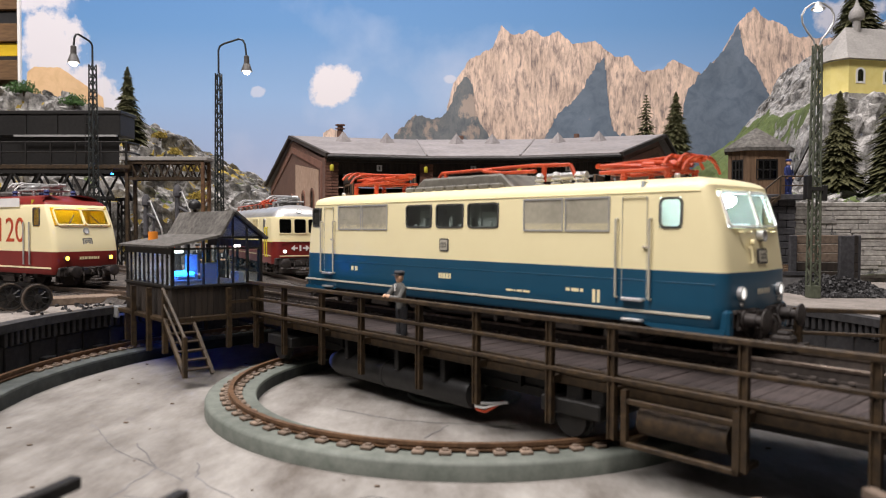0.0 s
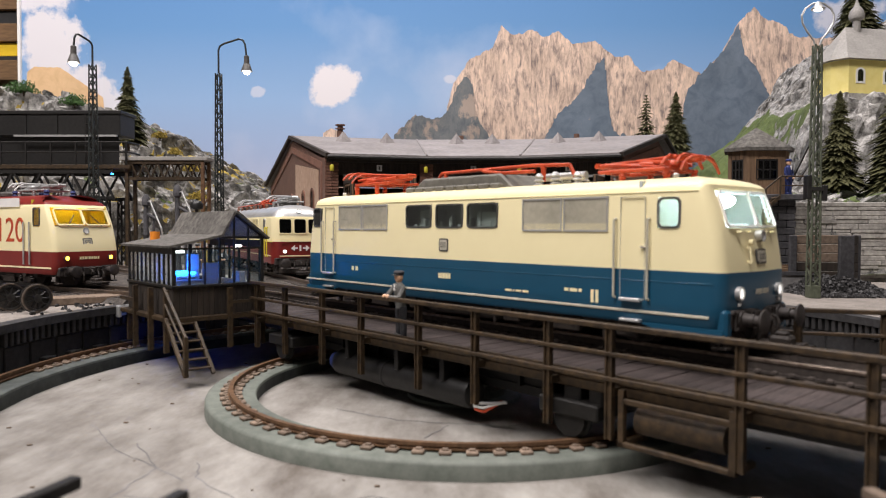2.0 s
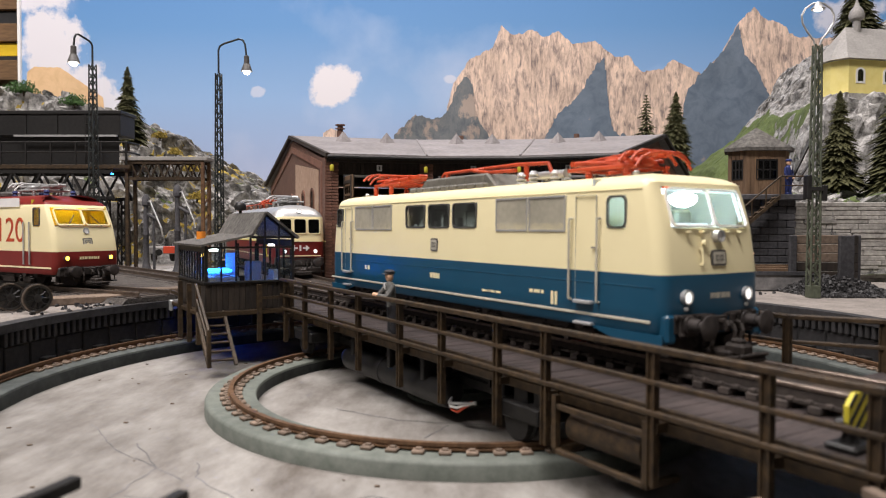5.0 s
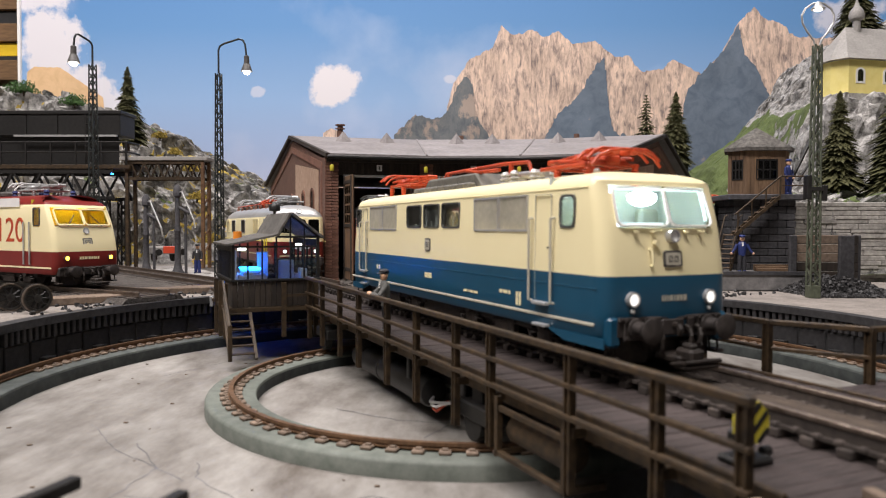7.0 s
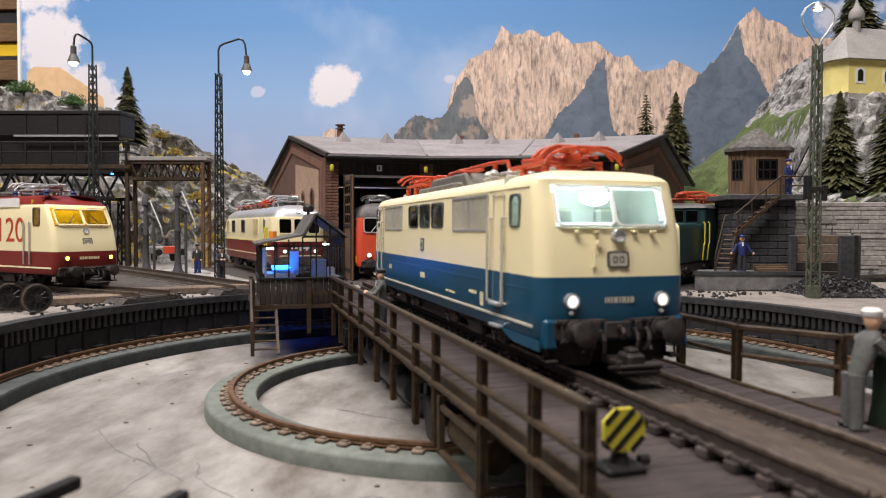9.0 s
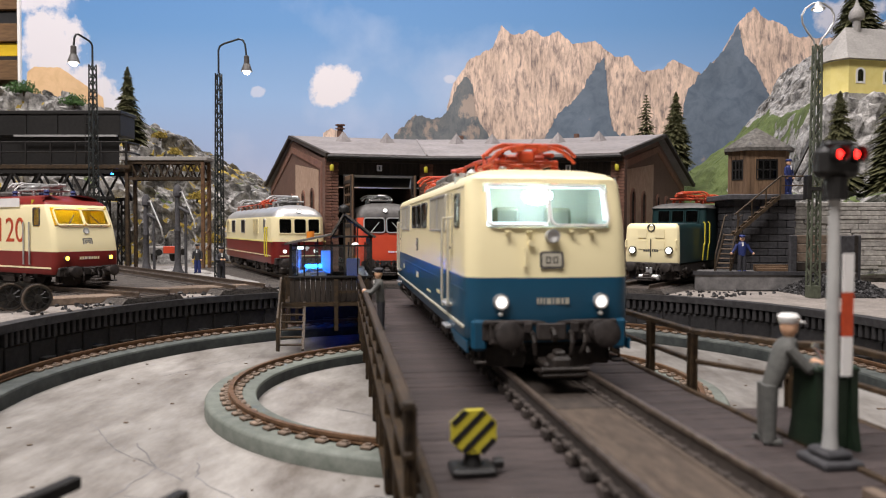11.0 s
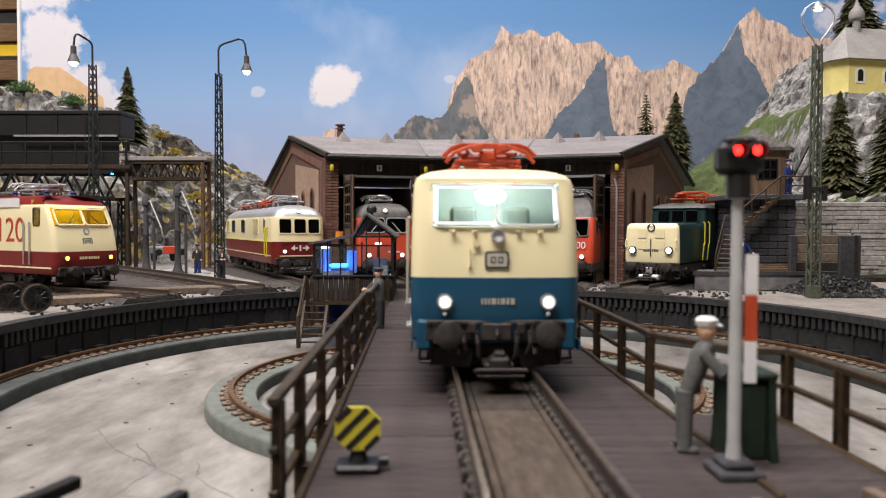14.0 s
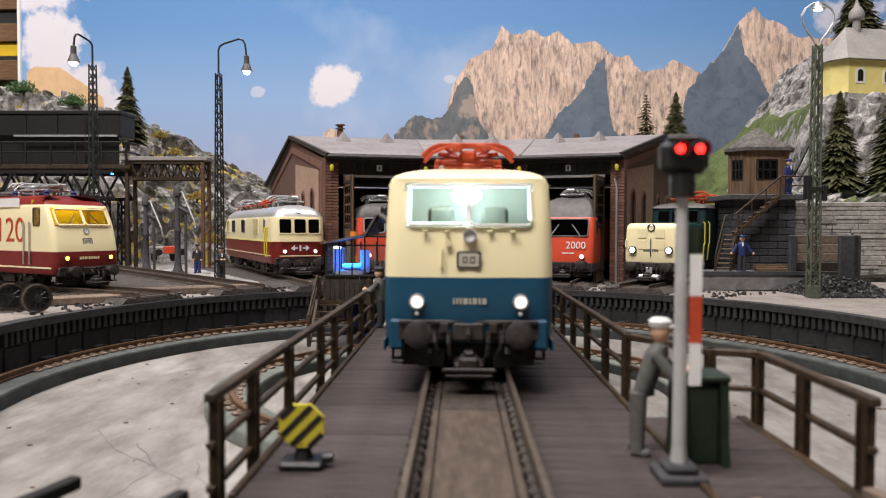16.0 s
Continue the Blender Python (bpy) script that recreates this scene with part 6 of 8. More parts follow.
    def ridge(name, peaks, base, depth, mat, rough, seed):
        """A printed ridge: a few summits joined by a jagged line."""
        random.seed(seed)
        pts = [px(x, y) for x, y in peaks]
        line = []
        for (x0, z0), (x1, z1) in zip(pts, pts[1:]):
            n = max(2, int(math.hypot(x1 - x0, z1 - z0) / 3.0))
            for i in range(n):
                f = i / n
                w = 4 * f * (1 - f)
                line.append((x0 + (x1 - x0) * f + random.uniform(-0.6, 0.6) * rough, z0 + (z1 - z0) * f + w * rough * 5.0 * noise.noise((x0 * 0.07 + f * n * 0.42, seed, 0)) + random.uniform(-0.5, 0.9) * rough))
        line.append(pts[-1])
        for i in range(1, len(line)):
            line[i] = (max(line[i][0], line[i - 1][0] + 0.05), line[i][1])
        bm = fresh()
        top = [bm.verts.new((x, Y - depth, z)) for x, z in line]
        low = [bm.verts.new((x, Y - depth, base)) for x, z in line]
        for i in range(len(line) - 1):
            bm.faces.new((low[i], low[i + 1], top[i + 1], top[i]))
        part(name, bm, mat, b)

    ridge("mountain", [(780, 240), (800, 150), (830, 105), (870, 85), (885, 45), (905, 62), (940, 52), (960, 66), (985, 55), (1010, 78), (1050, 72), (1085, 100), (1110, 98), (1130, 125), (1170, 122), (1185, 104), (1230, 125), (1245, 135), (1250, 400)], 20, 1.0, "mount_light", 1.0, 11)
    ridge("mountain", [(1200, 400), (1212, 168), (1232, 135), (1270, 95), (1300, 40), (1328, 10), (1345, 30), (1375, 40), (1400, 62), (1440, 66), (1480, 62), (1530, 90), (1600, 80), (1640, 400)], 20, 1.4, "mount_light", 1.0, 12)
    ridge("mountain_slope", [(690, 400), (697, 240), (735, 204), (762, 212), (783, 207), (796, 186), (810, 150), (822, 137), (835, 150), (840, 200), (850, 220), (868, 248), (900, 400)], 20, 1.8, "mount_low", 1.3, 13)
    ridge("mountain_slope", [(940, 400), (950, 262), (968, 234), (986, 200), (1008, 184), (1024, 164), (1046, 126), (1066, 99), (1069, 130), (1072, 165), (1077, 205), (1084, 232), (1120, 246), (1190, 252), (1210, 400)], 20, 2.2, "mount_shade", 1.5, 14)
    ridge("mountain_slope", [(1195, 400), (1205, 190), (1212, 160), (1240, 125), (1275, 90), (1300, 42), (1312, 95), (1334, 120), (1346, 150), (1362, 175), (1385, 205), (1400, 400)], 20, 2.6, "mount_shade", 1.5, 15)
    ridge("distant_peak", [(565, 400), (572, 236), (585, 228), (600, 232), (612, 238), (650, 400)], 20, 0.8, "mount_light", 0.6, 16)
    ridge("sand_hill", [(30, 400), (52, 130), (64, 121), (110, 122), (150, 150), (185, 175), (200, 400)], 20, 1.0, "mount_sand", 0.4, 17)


def streaked(name, c1, c2, scale, stretch, patch=0.0):
    """A print of rock or haze: crags of two sizes, lit on one flank, with pale pockets."""
    m = surf(name, c1, c2, scale * 3.2, 0.6, 0.0, stretch=stretch, big=0.16, contrast=0.42, spec=0.2)
    nt = m.node_tree
    L = nt.links.new
    nz = [n for n in nt.nodes if n.type == "TEX_NOISE"][0]
    nz.inputs["Detail"].default_value, nz.inputs["Roughness"].default_value, nz.inputs["Distortion"].default_value = 9.0, 0.72, 0.6
    mix = [n for n in nt.nodes if n.type == "MIX"][0]
    ramp = mix.inputs[0].links[0].from_node
    mp = [n for n in nt.nodes if n.type == "MAPPING"][0]
    big = nt.nodes.new("ShaderNodeTexNoise")
    big.inputs["Scale"].default_value, big.inputs["Detail"].default_value, big.inputs["Roughness"].default_value = scale * 1.7, 8.0, 0.62
    big.inputs["Lacunarity"].default_value, big.inputs["Distortion"].default_value = 2.2, 1.1
    L(mp.outputs[0], big.inputs["Vector"])
    flank = nt.nodes.new("ShaderNodeMapRange")
    flank.inputs["From Min"].default_value, flank.inputs["From Max"].default_value = 0.36, 0.54
    L(big.outputs[0], flank.inputs["Value"])
    both = nt.nodes.new("ShaderNodeMix")
    both.inputs[0].default_value = 0.5
    L(ramp.outputs[0], both.inputs[2])
    L(flank.outputs[0], both.inputs[3])
    L(both.outputs[0], mix.inputs[0])
    if patch:
        pk = nt.nodes.new("ShaderNodeTexNoise")
        pk.inputs["Scale"].default_value, pk.inputs["Detail"].default_value, pk.inputs["Roughness"].default_value = 34.0, 9.0, 0.7
        L(mp.outputs[0], pk.inputs["Vector"])
        cut = nt.nodes.new("ShaderNodeMapRange")
        cut.inputs["From Min"].default_value, cut.inputs["From Max"].default_value, cut.inputs["To Max"].default_value = 0.66 - patch, 0.72 - patch, 0.7
        L(pk.outputs[0], cut.inputs["Value"])
        hsv = mix.outputs[2].links[0].to_node
        over = nt.nodes.new("ShaderNodeMix")
        over.data_type = "RGBA"
        over.inputs[7].default_value = (0.40, 0.31, 0.25, 1)
        L(cut.outputs[0], over.inputs[0])
        L(mix.outputs[2], over.inputs[6])
        L(over.outputs[2], hsv.inputs["Color"])
    return m


backdrop()
# ---- locomotives standing round the turntable ----
def stand(t, deg, r_front, half):
    """Place a locomotive on a radial track, its front towards the pit."""
    x, y = polar(r_front + half, deg)
    t.matrix_basis = at(x, y, 0, deg + 180)


def hull_for(t, L, levels, mats, zones, hole=lambda c: False, cuts=(60.0, -60.0), fr=(13.2,), corner=4.0, vee=0.8, W=17.2, name="body", label=""):
    global REF
    REF = (L, W, corner)
    bm = hull([(z, l, w, corner, vee) for z, l, w in levels], list(fr), list(cuts), hole, zones)
    return part(name, bm, mats, t, label, smooth=True)


def cream_red_loco():
    t = thing("electric_locomotive", "cream and wine-red locomotive with amber-lit cab and number lettering", "locomotive")
    L = 104.0
    lv = [(6.5, 102.5, 16.6), (8, 103.4, 17.2), (12, 104, 17.2), (17.6, 103.9, 17.2), (23, 102.6, 17.2), (29.8, 100.6, 17.1), (34, 98.3, 17.0), (39.2, 95.2, 16.7),
          (40.6, 94.5, 16.3), (42, 92.5, 15.4), (44.2, 84, 13.5), (45.4, 80, 9.5), (45.8, 76, 5)]
    hull_for(t, L, lv, ["cream", "red"], lambda c: 1 if c.z < 17.6 or c.z > 40.6 else 0,
             lambda c: (29.8 < c.z < 39.2 and c.x > 90 and abs(c.y) < 14.6) or (29.8 < c.z < 39.2 and c.y < -16 and 85 < c.x < 91), (60, -60, 85, 91), (14.6,), 3.0, 1.0)
    tilt = math.degrees(math.atan((100.6 - 95.2) / 9.4))
    for k in (-1, 1):
        window(t, 13.2, 8.6, 1.0, front_turn(98.2, k * 7.0, 34.5, tilt, 1, yaw=k * 3), "cream", "glass", 0.5, "windscreen", 0.5)
        window(t, 5.0, 8.2, 0.8, side_turn(88, k * 17.05, 34.5, k), "rubber", "glass", 0.4)
        headlight(t, 1.0, front_turn(103.6, k * 11.6, 14.4, 2), "lamp_amber", "rubber")
        bm = fresh()
        rod(bm, (100.9, k * 9, 30), (98.4, k * 4.5, 35.5), 0.25, 6)
        part("wiper", bm, "rubber", t)
        bm = fresh()
        box(bm, 14, 74, k * 17.25 - 0.1, k * 17.25 + 0.1, 39.6, 44.0, turn=None)
        part("white_panel", bm, "white", t)
        words(t, "E120", 17.5, side_turn(60.8, k * 17.22, 27.4, k), "panto_red")
        for x in (78, 83):
            bm = fresh()
            rod(bm, (x, k * 17.9, 11), (x, k * 17.9, 32), 0.4, 8)
            part("grab_rail", bm, "silver", t)
        bm = fresh()
        box(bm, -100, 100, min(k * 17.1, k * 17.4), max(k * 17.1, k * 17.4), 9.3, 10.1)
        part("sill_stripe", bm, "cream", t)
    headlight(t, 1.2, front_turn(100.9, 0, 27.6, 14), "lens", "silver")
    emblem(t, 5.2, 3.4, front_turn(102.4, 0, 22.4, 12), "white")
    bars(t, front_turn(103.95, 0, 14.4, 0), [1.0, 1.0, 1.0, 0.4, 1.0, 1.0, 1.0, 0.4, 0.8], 1.4, 0.35)
    bm = fresh()
    box(bm, 82, 82.8, -16, 16, 12, 43)
    box(bm, 82.8, 95, 14.8, 15.4, 26, 40)
    part("cab_bulkhead", bm, "yellow", t)
    bm = fresh()
    box(bm, 85, 92.5, -10, 10, 39.4, 39.9)
    part("cab_lamp", bm, "lamp_amber", t, "amber cab ceiling light")
    bm = fresh()
    box(bm, 94, 99.5, -14, 14, 26, 30.4, 0.6)
    part("driver_desk", bm, "wood", t)
    end_gear(t, 102.6, 1, (5.5, 10.5), 15.5, 8.0)
    bogies(t, (-60, 60), 32, 7.0, (2.2, 7.6), 15.2)
    bm = fresh()
    box(bm, -98, 98, -12, 12, 5, 8, 0.4)
    part("underframe", bm, "bogie", t)
    pantograph(t, 66, 46.0, 1, "silver", 0.5, 20.5, 32)
    bm = fresh()
    for x, y in ((52, -7), (52, 7), (80, -7), (80, 7)):
        lathe(bm, [(1.0, 0), (1.5, 0.8), (0.9, 1.6), (1.5, 2.4), (0.9, 3.4)], 10, (x, y, 45))
    part("insulator", bm, "cloth_blue", t, "blue insulators under the pantograph", smooth=True)
    bm = fresh()
    box(bm, 20, 48, -9, 9, 45, 48, 0.8)
    part("roof_equipment", bm, "grey_roof", t)
    stand(t, 151.9, 212.0, 104.0)


cream_red_loco()


def cream_railcar_loco():
    t = thing("electric_locomotive", "cream and dark red locomotive with rounded silver roof beside the shed", "locomotive")
    L = 86.0
    lv = [(7, 84.6, 16.4), (8, 85.5, 16.8), (12.2, 86, 16.9), (21, 86, 16.9), (25.8, 85.8, 16.9), (35.4, 84.9, 16.6), (36.6, 84.6, 16.3), (39, 83.2, 15.0), (41.5, 80.5, 12.2), (43.2, 76.5, 8.4), (44.0, 72, 4)]
    fw = [(-13.0, -5.0), (-4.0, 4.0), (5.0, 13.0)]

    def hole(c):
        if not 25.8 < c.z < 35.4:
            return False
        return (c.x > 79 and abs(c.y) < 12.6 and not 3.9 < abs(c.y) < 5.1)
    hull_for(t, L, lv, ["cream", "red", "silver"], lambda c: 2 if c.z > 36 else 1 if 12.2 < c.z < 21 else (3 if c.z < 12.2 else 0) and 1 if c.z < 21 else 0, hole, (58, 52, 46, 40, -60), (4.0, 5.0, 12.6), 7.0, 1.4, 16.9)
    for a, b in fw:
        y = (a + b) / 2
        window(t, 7.4, 8.8, 1.0, front_turn(85.3 - abs(y) * 0.075, y, 30.6, 5, 1, yaw=y * 0.45), "cream", "glass_dark", 0.45, "windscreen", 0.4)
    for k in (-1, 1):
        for x, w in ((62, 4.0), (-8, 13.0), (-46, 13.0)):
            window(t, w, 8.6, 0.9, side_turn(x, k * 16.8, 30.6, k), "silver", "black", 0.5)
        for x in (36, -70):
            bm = fresh()
            T = side_turn(x, k * 16.9, 30.6, k)
            hoop(bm, round_rect(-7.6, 7.6, -4.8, 4.8, 0.4), round_rect(-7.0, 7.0, -4.3, 4.3, 0.3), -0.2, 0.35, turn=T)
            for q in range(8):
                box(bm, -7.0, 7.0, -4.2 + q * 1.1, -3.6 + q * 1.1, -0.2, 0.25, turn=T)
            bmesh.ops.recalc_face_normals(bm, faces=bm.faces)
            part("side_louvre", bm, "cream", t)
        bm = fresh()
        box(bm, -84, 84, min(k * 16.8, k * 17.15), max(k * 16.8, k * 17.15), 20.7, 21.5)
        part("waist_strip", bm, "yellow_wall", t)
        headlight(t, 1.0, front_turn(85.4, k * 9.6, 15.0, 0), "lamp_white", "silver")
        bm = fresh()
        box(bm, -84, 80, min(k * 16.8, k * 17.1), max(k * 16.8, k * 17.1), 11.9, 12.5)
        part("white_line", bm, "cream", t)
        for x in (66, 72):
            bm = fresh()
            path_rod(bm, [(x, k * 16.8, 30), (x, k * 17.8, 29.4), (x, k * 17.8, 12), (x, k * 16.6, 11)], 0.4, 8)
            part("grab_rail", bm, "yellow", t)
        bm = fresh()
        box(bm, 66, 72, k * 16.0 - 1.5, k * 16.0 + 1.5, 3, 3.8, 0.2)
        box(bm, 66, 72, k * 16.0 - 1.5, k * 16.0 + 1.5, 7, 7.7, 0.2)
        part("footstep", bm, "bogie", t)
    bm = fresh()
    prism(bm, [(-13, -0.4), (13, -0.4), (13, 0.4), (-13, 0.4)], 0, 0.5, turn=front_turn(86.0, 0, 21.4, 0))
    part("waist_strip", bm, "cream", t)
    bm = fresh()
    prism(bm, [(-13, -0.3), (13, -0.3), (13, 0.3), (-13, 0.3)], 0, 0.5, turn=front_turn(86.0, 0, 12.2, 0))
    part("white_line", bm, "cream", t)
    bm = fresh()
    T = front_turn(86.05, 0, 17.0, 0) @ Matrix.Scale(1.35, 4)
    for s in (-1, 1):
        prism(bm, [(s * 1.2, -0.35), (s * 2.6, -0.35), (s * 2.6, -1.4), (s * 4.4, 0), (s * 2.6, 1.4), (s * 2.6, 0.35), (s * 1.2, 0.35)][::s], 0, 0.25, turn=T)
    box(bm, -0.4, 0.4, -1.3, 1.3, 0, 0.25, turn=T)
    part("emblem", bm, "white", t, "pale emblem shapes")
    headlight(t, 1.1, front_turn(82.0, 0, 39.5, 20), "lamp_white", "silver", 1.4)
    end_gear(t, 84.6, 1, (6.5, 11.5), 15.5, 8.0)
    bm = fresh()
    box(bm, 82, 88, -13, 13, 1.2, 5.4, 1.0)
    part("snow_plough", bm, "bogie", t)
    bogies(t, (-48, 48), 34, 6.6, (2.2, 7.6), 15.0)
    bm = fresh()
    box(bm, -82, 82, -12, 12, 4, 8, 0.4)
    part("underframe", bm, "bogie", t)
    bm = fresh()
    box(bm, -70, 66, -7, 7, 43, 44.6, 0.4)
    for k in range(9):
        box(bm, -60 + k * 14, -52 + k * 14, -5, 5, 44.6, 46.2, 0.5)
    part("roof_walkway", bm, "grey_roof", t)
    pantograph(t, 56, 44.0, 1, "silver", 1.0, 22, 34)
    pantograph(t, 8, 44.0, -1, "panto_red", -1.0, 20, 30)
    pantograph(t, -46, 44.0, 1, "silver", 1.6, 20, 32)
    for y in (-8.5, 8.5):
        bm = fresh()
        path_rod(bm, [(-74, y, 43.6), (-72, y, 46.0), (32, y, 46.2), (38, y * 0.5, 45.0)], 0.45, 6)
        part("roof_conductor", bm, "panto_red", t, "red roof conductor")
        for q in range(7):
            bm = fresh()
            lathe(bm, [(0.9, 0), (1.3, 0.7), (0.8, 1.2), (1.2, 1.8), (0.7, 3.4)], 10, (-70 + q * 17, y, 42.4))
            part("insulator", bm, "brick", t, "brown roof insulator", smooth=True)
    stand(t, 118.3, 216.0, 86.0)


cream_railcar_loco()


def red_shed_loco(deg, r, number, label, rounded):
    t = thing("electric_locomotive", label, "locomotive")
    L = 84.0
    if rounded:
        lv = [(4, 83.0, 16.6), (9, 84, 17), (14, 84, 17.1), (24.6, 82.6, 17.0), (35.8, 78.6, 16.4), (36.6, 78.2, 16.2), (42, 74.6, 14.6), (47, 68, 12), (49, 62, 9)]
    else:
        lv = [(6, 83.4, 16.6), (9, 84, 17), (14, 84, 17.0), (26.6, 83.4, 17.0), (36, 81.6, 16.6), (38.6, 81.0, 16.2), (42, 78.4, 14.4), (44.4, 74, 11), (45.2, 70, 7)]
    z0, z1 = (24.6, 35.8) if rounded else (26.6, 36.0)
    hull_for(t, L, lv, ["signal_red", "grey_roof"], lambda c: 1 if c.z > z1 + 0.4 or c.z < (6 if not rounded else 9) else 0,
             lambda c: z0 < c.z < z1 and c.x > 76 and abs(c.y) < 13.6, (60, -60), (13.6,), 3.4, 1.2, 17.1)
    tilt = math.degrees(math.atan((lv[3][1] - lv[4][1]) / (z1 - z0)))
    xm = (lv[3][1] + lv[4][1]) / 2
    zm = (z0 + z1) / 2
    if rounded:
        window(t, 26.4, z1 - z0 - 0.8, 1.2, front_turn(xm - 0.4, 0, zm, tilt), "rubber", "glass_dark", 0.5, "windscreen", 0.6)
        words(t, number, 6.0, front_turn(83.5, 6.5, 19.6, 6), "white")
        bars(t, front_turn(83.9, 2.0, 15.0, 2), [1, 1, 1, 0.6, 1, 1], 0.8, 0.3, "white")
    else:
        for k in (-1, 1):
            window(t, 12.2, z1 - z0 - 0.8, 1.4, front_turn(xm - 0.3, k * 6.9, zm, tilt, 1, yaw=k * 4), "silver", "glass_dark", 0.6, "windscreen", 0.5)
        bars(t, front_turn(84.0, 5.0, 15.0, 2), [1, 1, 1, 0.6, 1, 1], 1.0, 0.3, "white")
        bm = fresh()
        box(bm, 40, 76, -17.3, 17.3, 8, 12)
        part("yellow_band", bm, "orange", t)
    for k in (-1, 1):
        headlight(t, 1.2, front_turn(83.6, k * 10.2, 13.0, 0), "lamp_white", "silver")
        window(t, 6, 8, 0.8, side_turn(68, k * 16.75, 31, k), "rubber", "glass_dark", 0.4)
        bm = fresh()
        rod(bm, (xm + 1.6, k * 9, z0 + 0.6), (xm + 0.6, k * 4, zm + 2), 0.3, 6)
        part("wiper", bm, "silver", t)
    if not rounded:
        headlight(t, 1.1, front_turn(80.2, 0, 40.2, 15), "lamp_white", "silver", 1.2)
    end_gear(t, 82.6, 1, (5, 10), 15.0, 8.0)
    bogies(t, (-48, 48), 34, 6.6, (2.2, 7.6), 15.0)
    bm = fresh()
    box(bm, -82, 82, -12, 12, 4, 8, 0.4)
    part("underframe", bm, "bogie", t)
    pantograph(t, 50, 45.0 if not rounded else 48.6, 1, "silver", 0.6, 21, 32)
    stand(t, deg, r, 84.0)


red_shed_loco(104.6, 193.0, "", "red locomotive with grey roof standing in the shed doorway", False)
red_shed_loco(71.6, 189.0, "2000", "orange-red locomotive with dark sloping roof and white number", True)


def green_loco():
    t = thing("electric_locomotive", "dark green locomotive with a cream front hood and red pantograph", "locomotive")
    # hoods in front and behind, cab block between
    global REF
    for e in (1, -1):
        REF = (30.0, 15.6, 2.2)
        lv = [(10.5, 29.6, 15.4), (12, 30, 15.6), (18, 30, 15.6), (29.5, 29.6, 15.2), (31.5, 29.2, 14.8), (32.8, 28.0, 13.6), (33.2, 26, 11)]
        bm = hull([(z, l, w, 2.2, 0.3) for z, l, w in lv], [10.0], [0.0], lambda c: False, lambda c: 0 if c.x > 27 else 1)
        bmesh.ops.translate(bm, vec=(72, 0, 0), verts=bm.verts)
        if e < 0:
            bmesh.ops.rotate(bm, cent=(0, 0, 0), matrix=Matrix.Rotation(math.pi, 3, "Z"), verts=bm.verts)
        part("hood", bm, ["cream", "bottle_green"], t, "cream-fronted machine hood", smooth=True)
    REF = (54.0, 17.0, 2.4)
    lv = [(10.5, 53.6, 16.8), (12, 54, 17), (33.6, 54, 17.0), (41.4, 53.4, 16.8), (42.6, 54.6, 17.2), (43.8, 53.6, 16.4), (45.4, 50, 12), (46, 46, 6)]
    bm = hull([(z, l, w, 2.4, 0.6) for z, l, w in lv], [12.8], [44, 36], lambda c: 33.6 < c.z < 41.4 and c.x > 50 and abs(c.y) < 12.8, lambda c: 1 if c.z > 42 else 0)
    part("cab_body", bm, ["bottle_green", "grey_roof"], t, "dark green cab block", smooth=True)
    for y in (-8.6, 0, 8.6):
        window(t, 7.2, 7.0, 0.6, front_turn(53.9, y, 37.5, 3), "bottle_green", "glass_dark", 0.5, "windscreen", 0.4)
    for k in (-1, 1):
        headlight(t, 1.7, front_turn(101.8, k * 10.4, 17.6, 0), "lamp_white", "black", 1.6)
        for x in (50, 60):
            bm = fresh()
            path_rod(bm, [(x, k * 17.2, 34), (x, k * 18.2, 33), (x, k * 18.2, 22), (x + 1.6, k * 18.2, 20), (x + 1.6, k * 17.4, 11)], 0.4, 8)
            part("grab_rail", bm, "yellow", t)
        for z in (20.5, 27):
            bm = fresh()
            prism(bm, round_rect(k * 5 - 2.6, k * 5 + 2.6, -2.4, 2.4, 0.3), 0, 0.3, turn=front_turn(101.9, 0, z, 0))
            part("hood_hatch", bm, "cream", t)
        bm = fresh()
        path_rod(bm, [(101.4, k * 14.4, 18.6), (103.4, k * 14.4, 19.2), (103.4, k * 14.4, 22.8), (101.0, k * 14.4, 23.6)], 0.3, 6)
        part("front_handle", bm, "cream", t)
    headlight(t, 1.7, front_turn(99.8, 0, 30.4, 0), "lamp_white", "black", 2.4)
    bars(t, front_turn(102.1, 0, 17.6, 0), [1, 1, 1, 0.5, 1, 1, 1], 1.4, 0.3, "rubber")
    bm = fresh()
    rod(bm, (102.3, 0, 14), (102.3, 0, 24), 0.3, 6)
    part("coupling_rod", bm, "black", t)
    end_gear(t, 101.0, 1, (6.0, 11.2), 15.8, 8.4)
    bm = fresh()
    box(bm, 101, 106, -6, 6, 0.8, 4.0, 0.8)
    box(bm, 104, 105, -1.8, 1.8, 4.6, 8.0, 0.3)
    part("snow_plough", bm, "silver", t)
    bogies(t, (-70, 70), 36, 7.0, (2.2, 9.6), 15.2)
    bm = fresh()
    box(bm, -100, 100, -13, 13, 5, 10.8, 0.4)
    part("underframe", bm, "bogie", t)
    pantograph(t, 36, 46.0, 1, "panto_red", 2.0, 21, 30)
    pantograph(t, -20, 46.0, -1, "panto_red", 1.0, 21, 30)
    stand(t, 56.2, 189.0, 102.0)


green_loco()
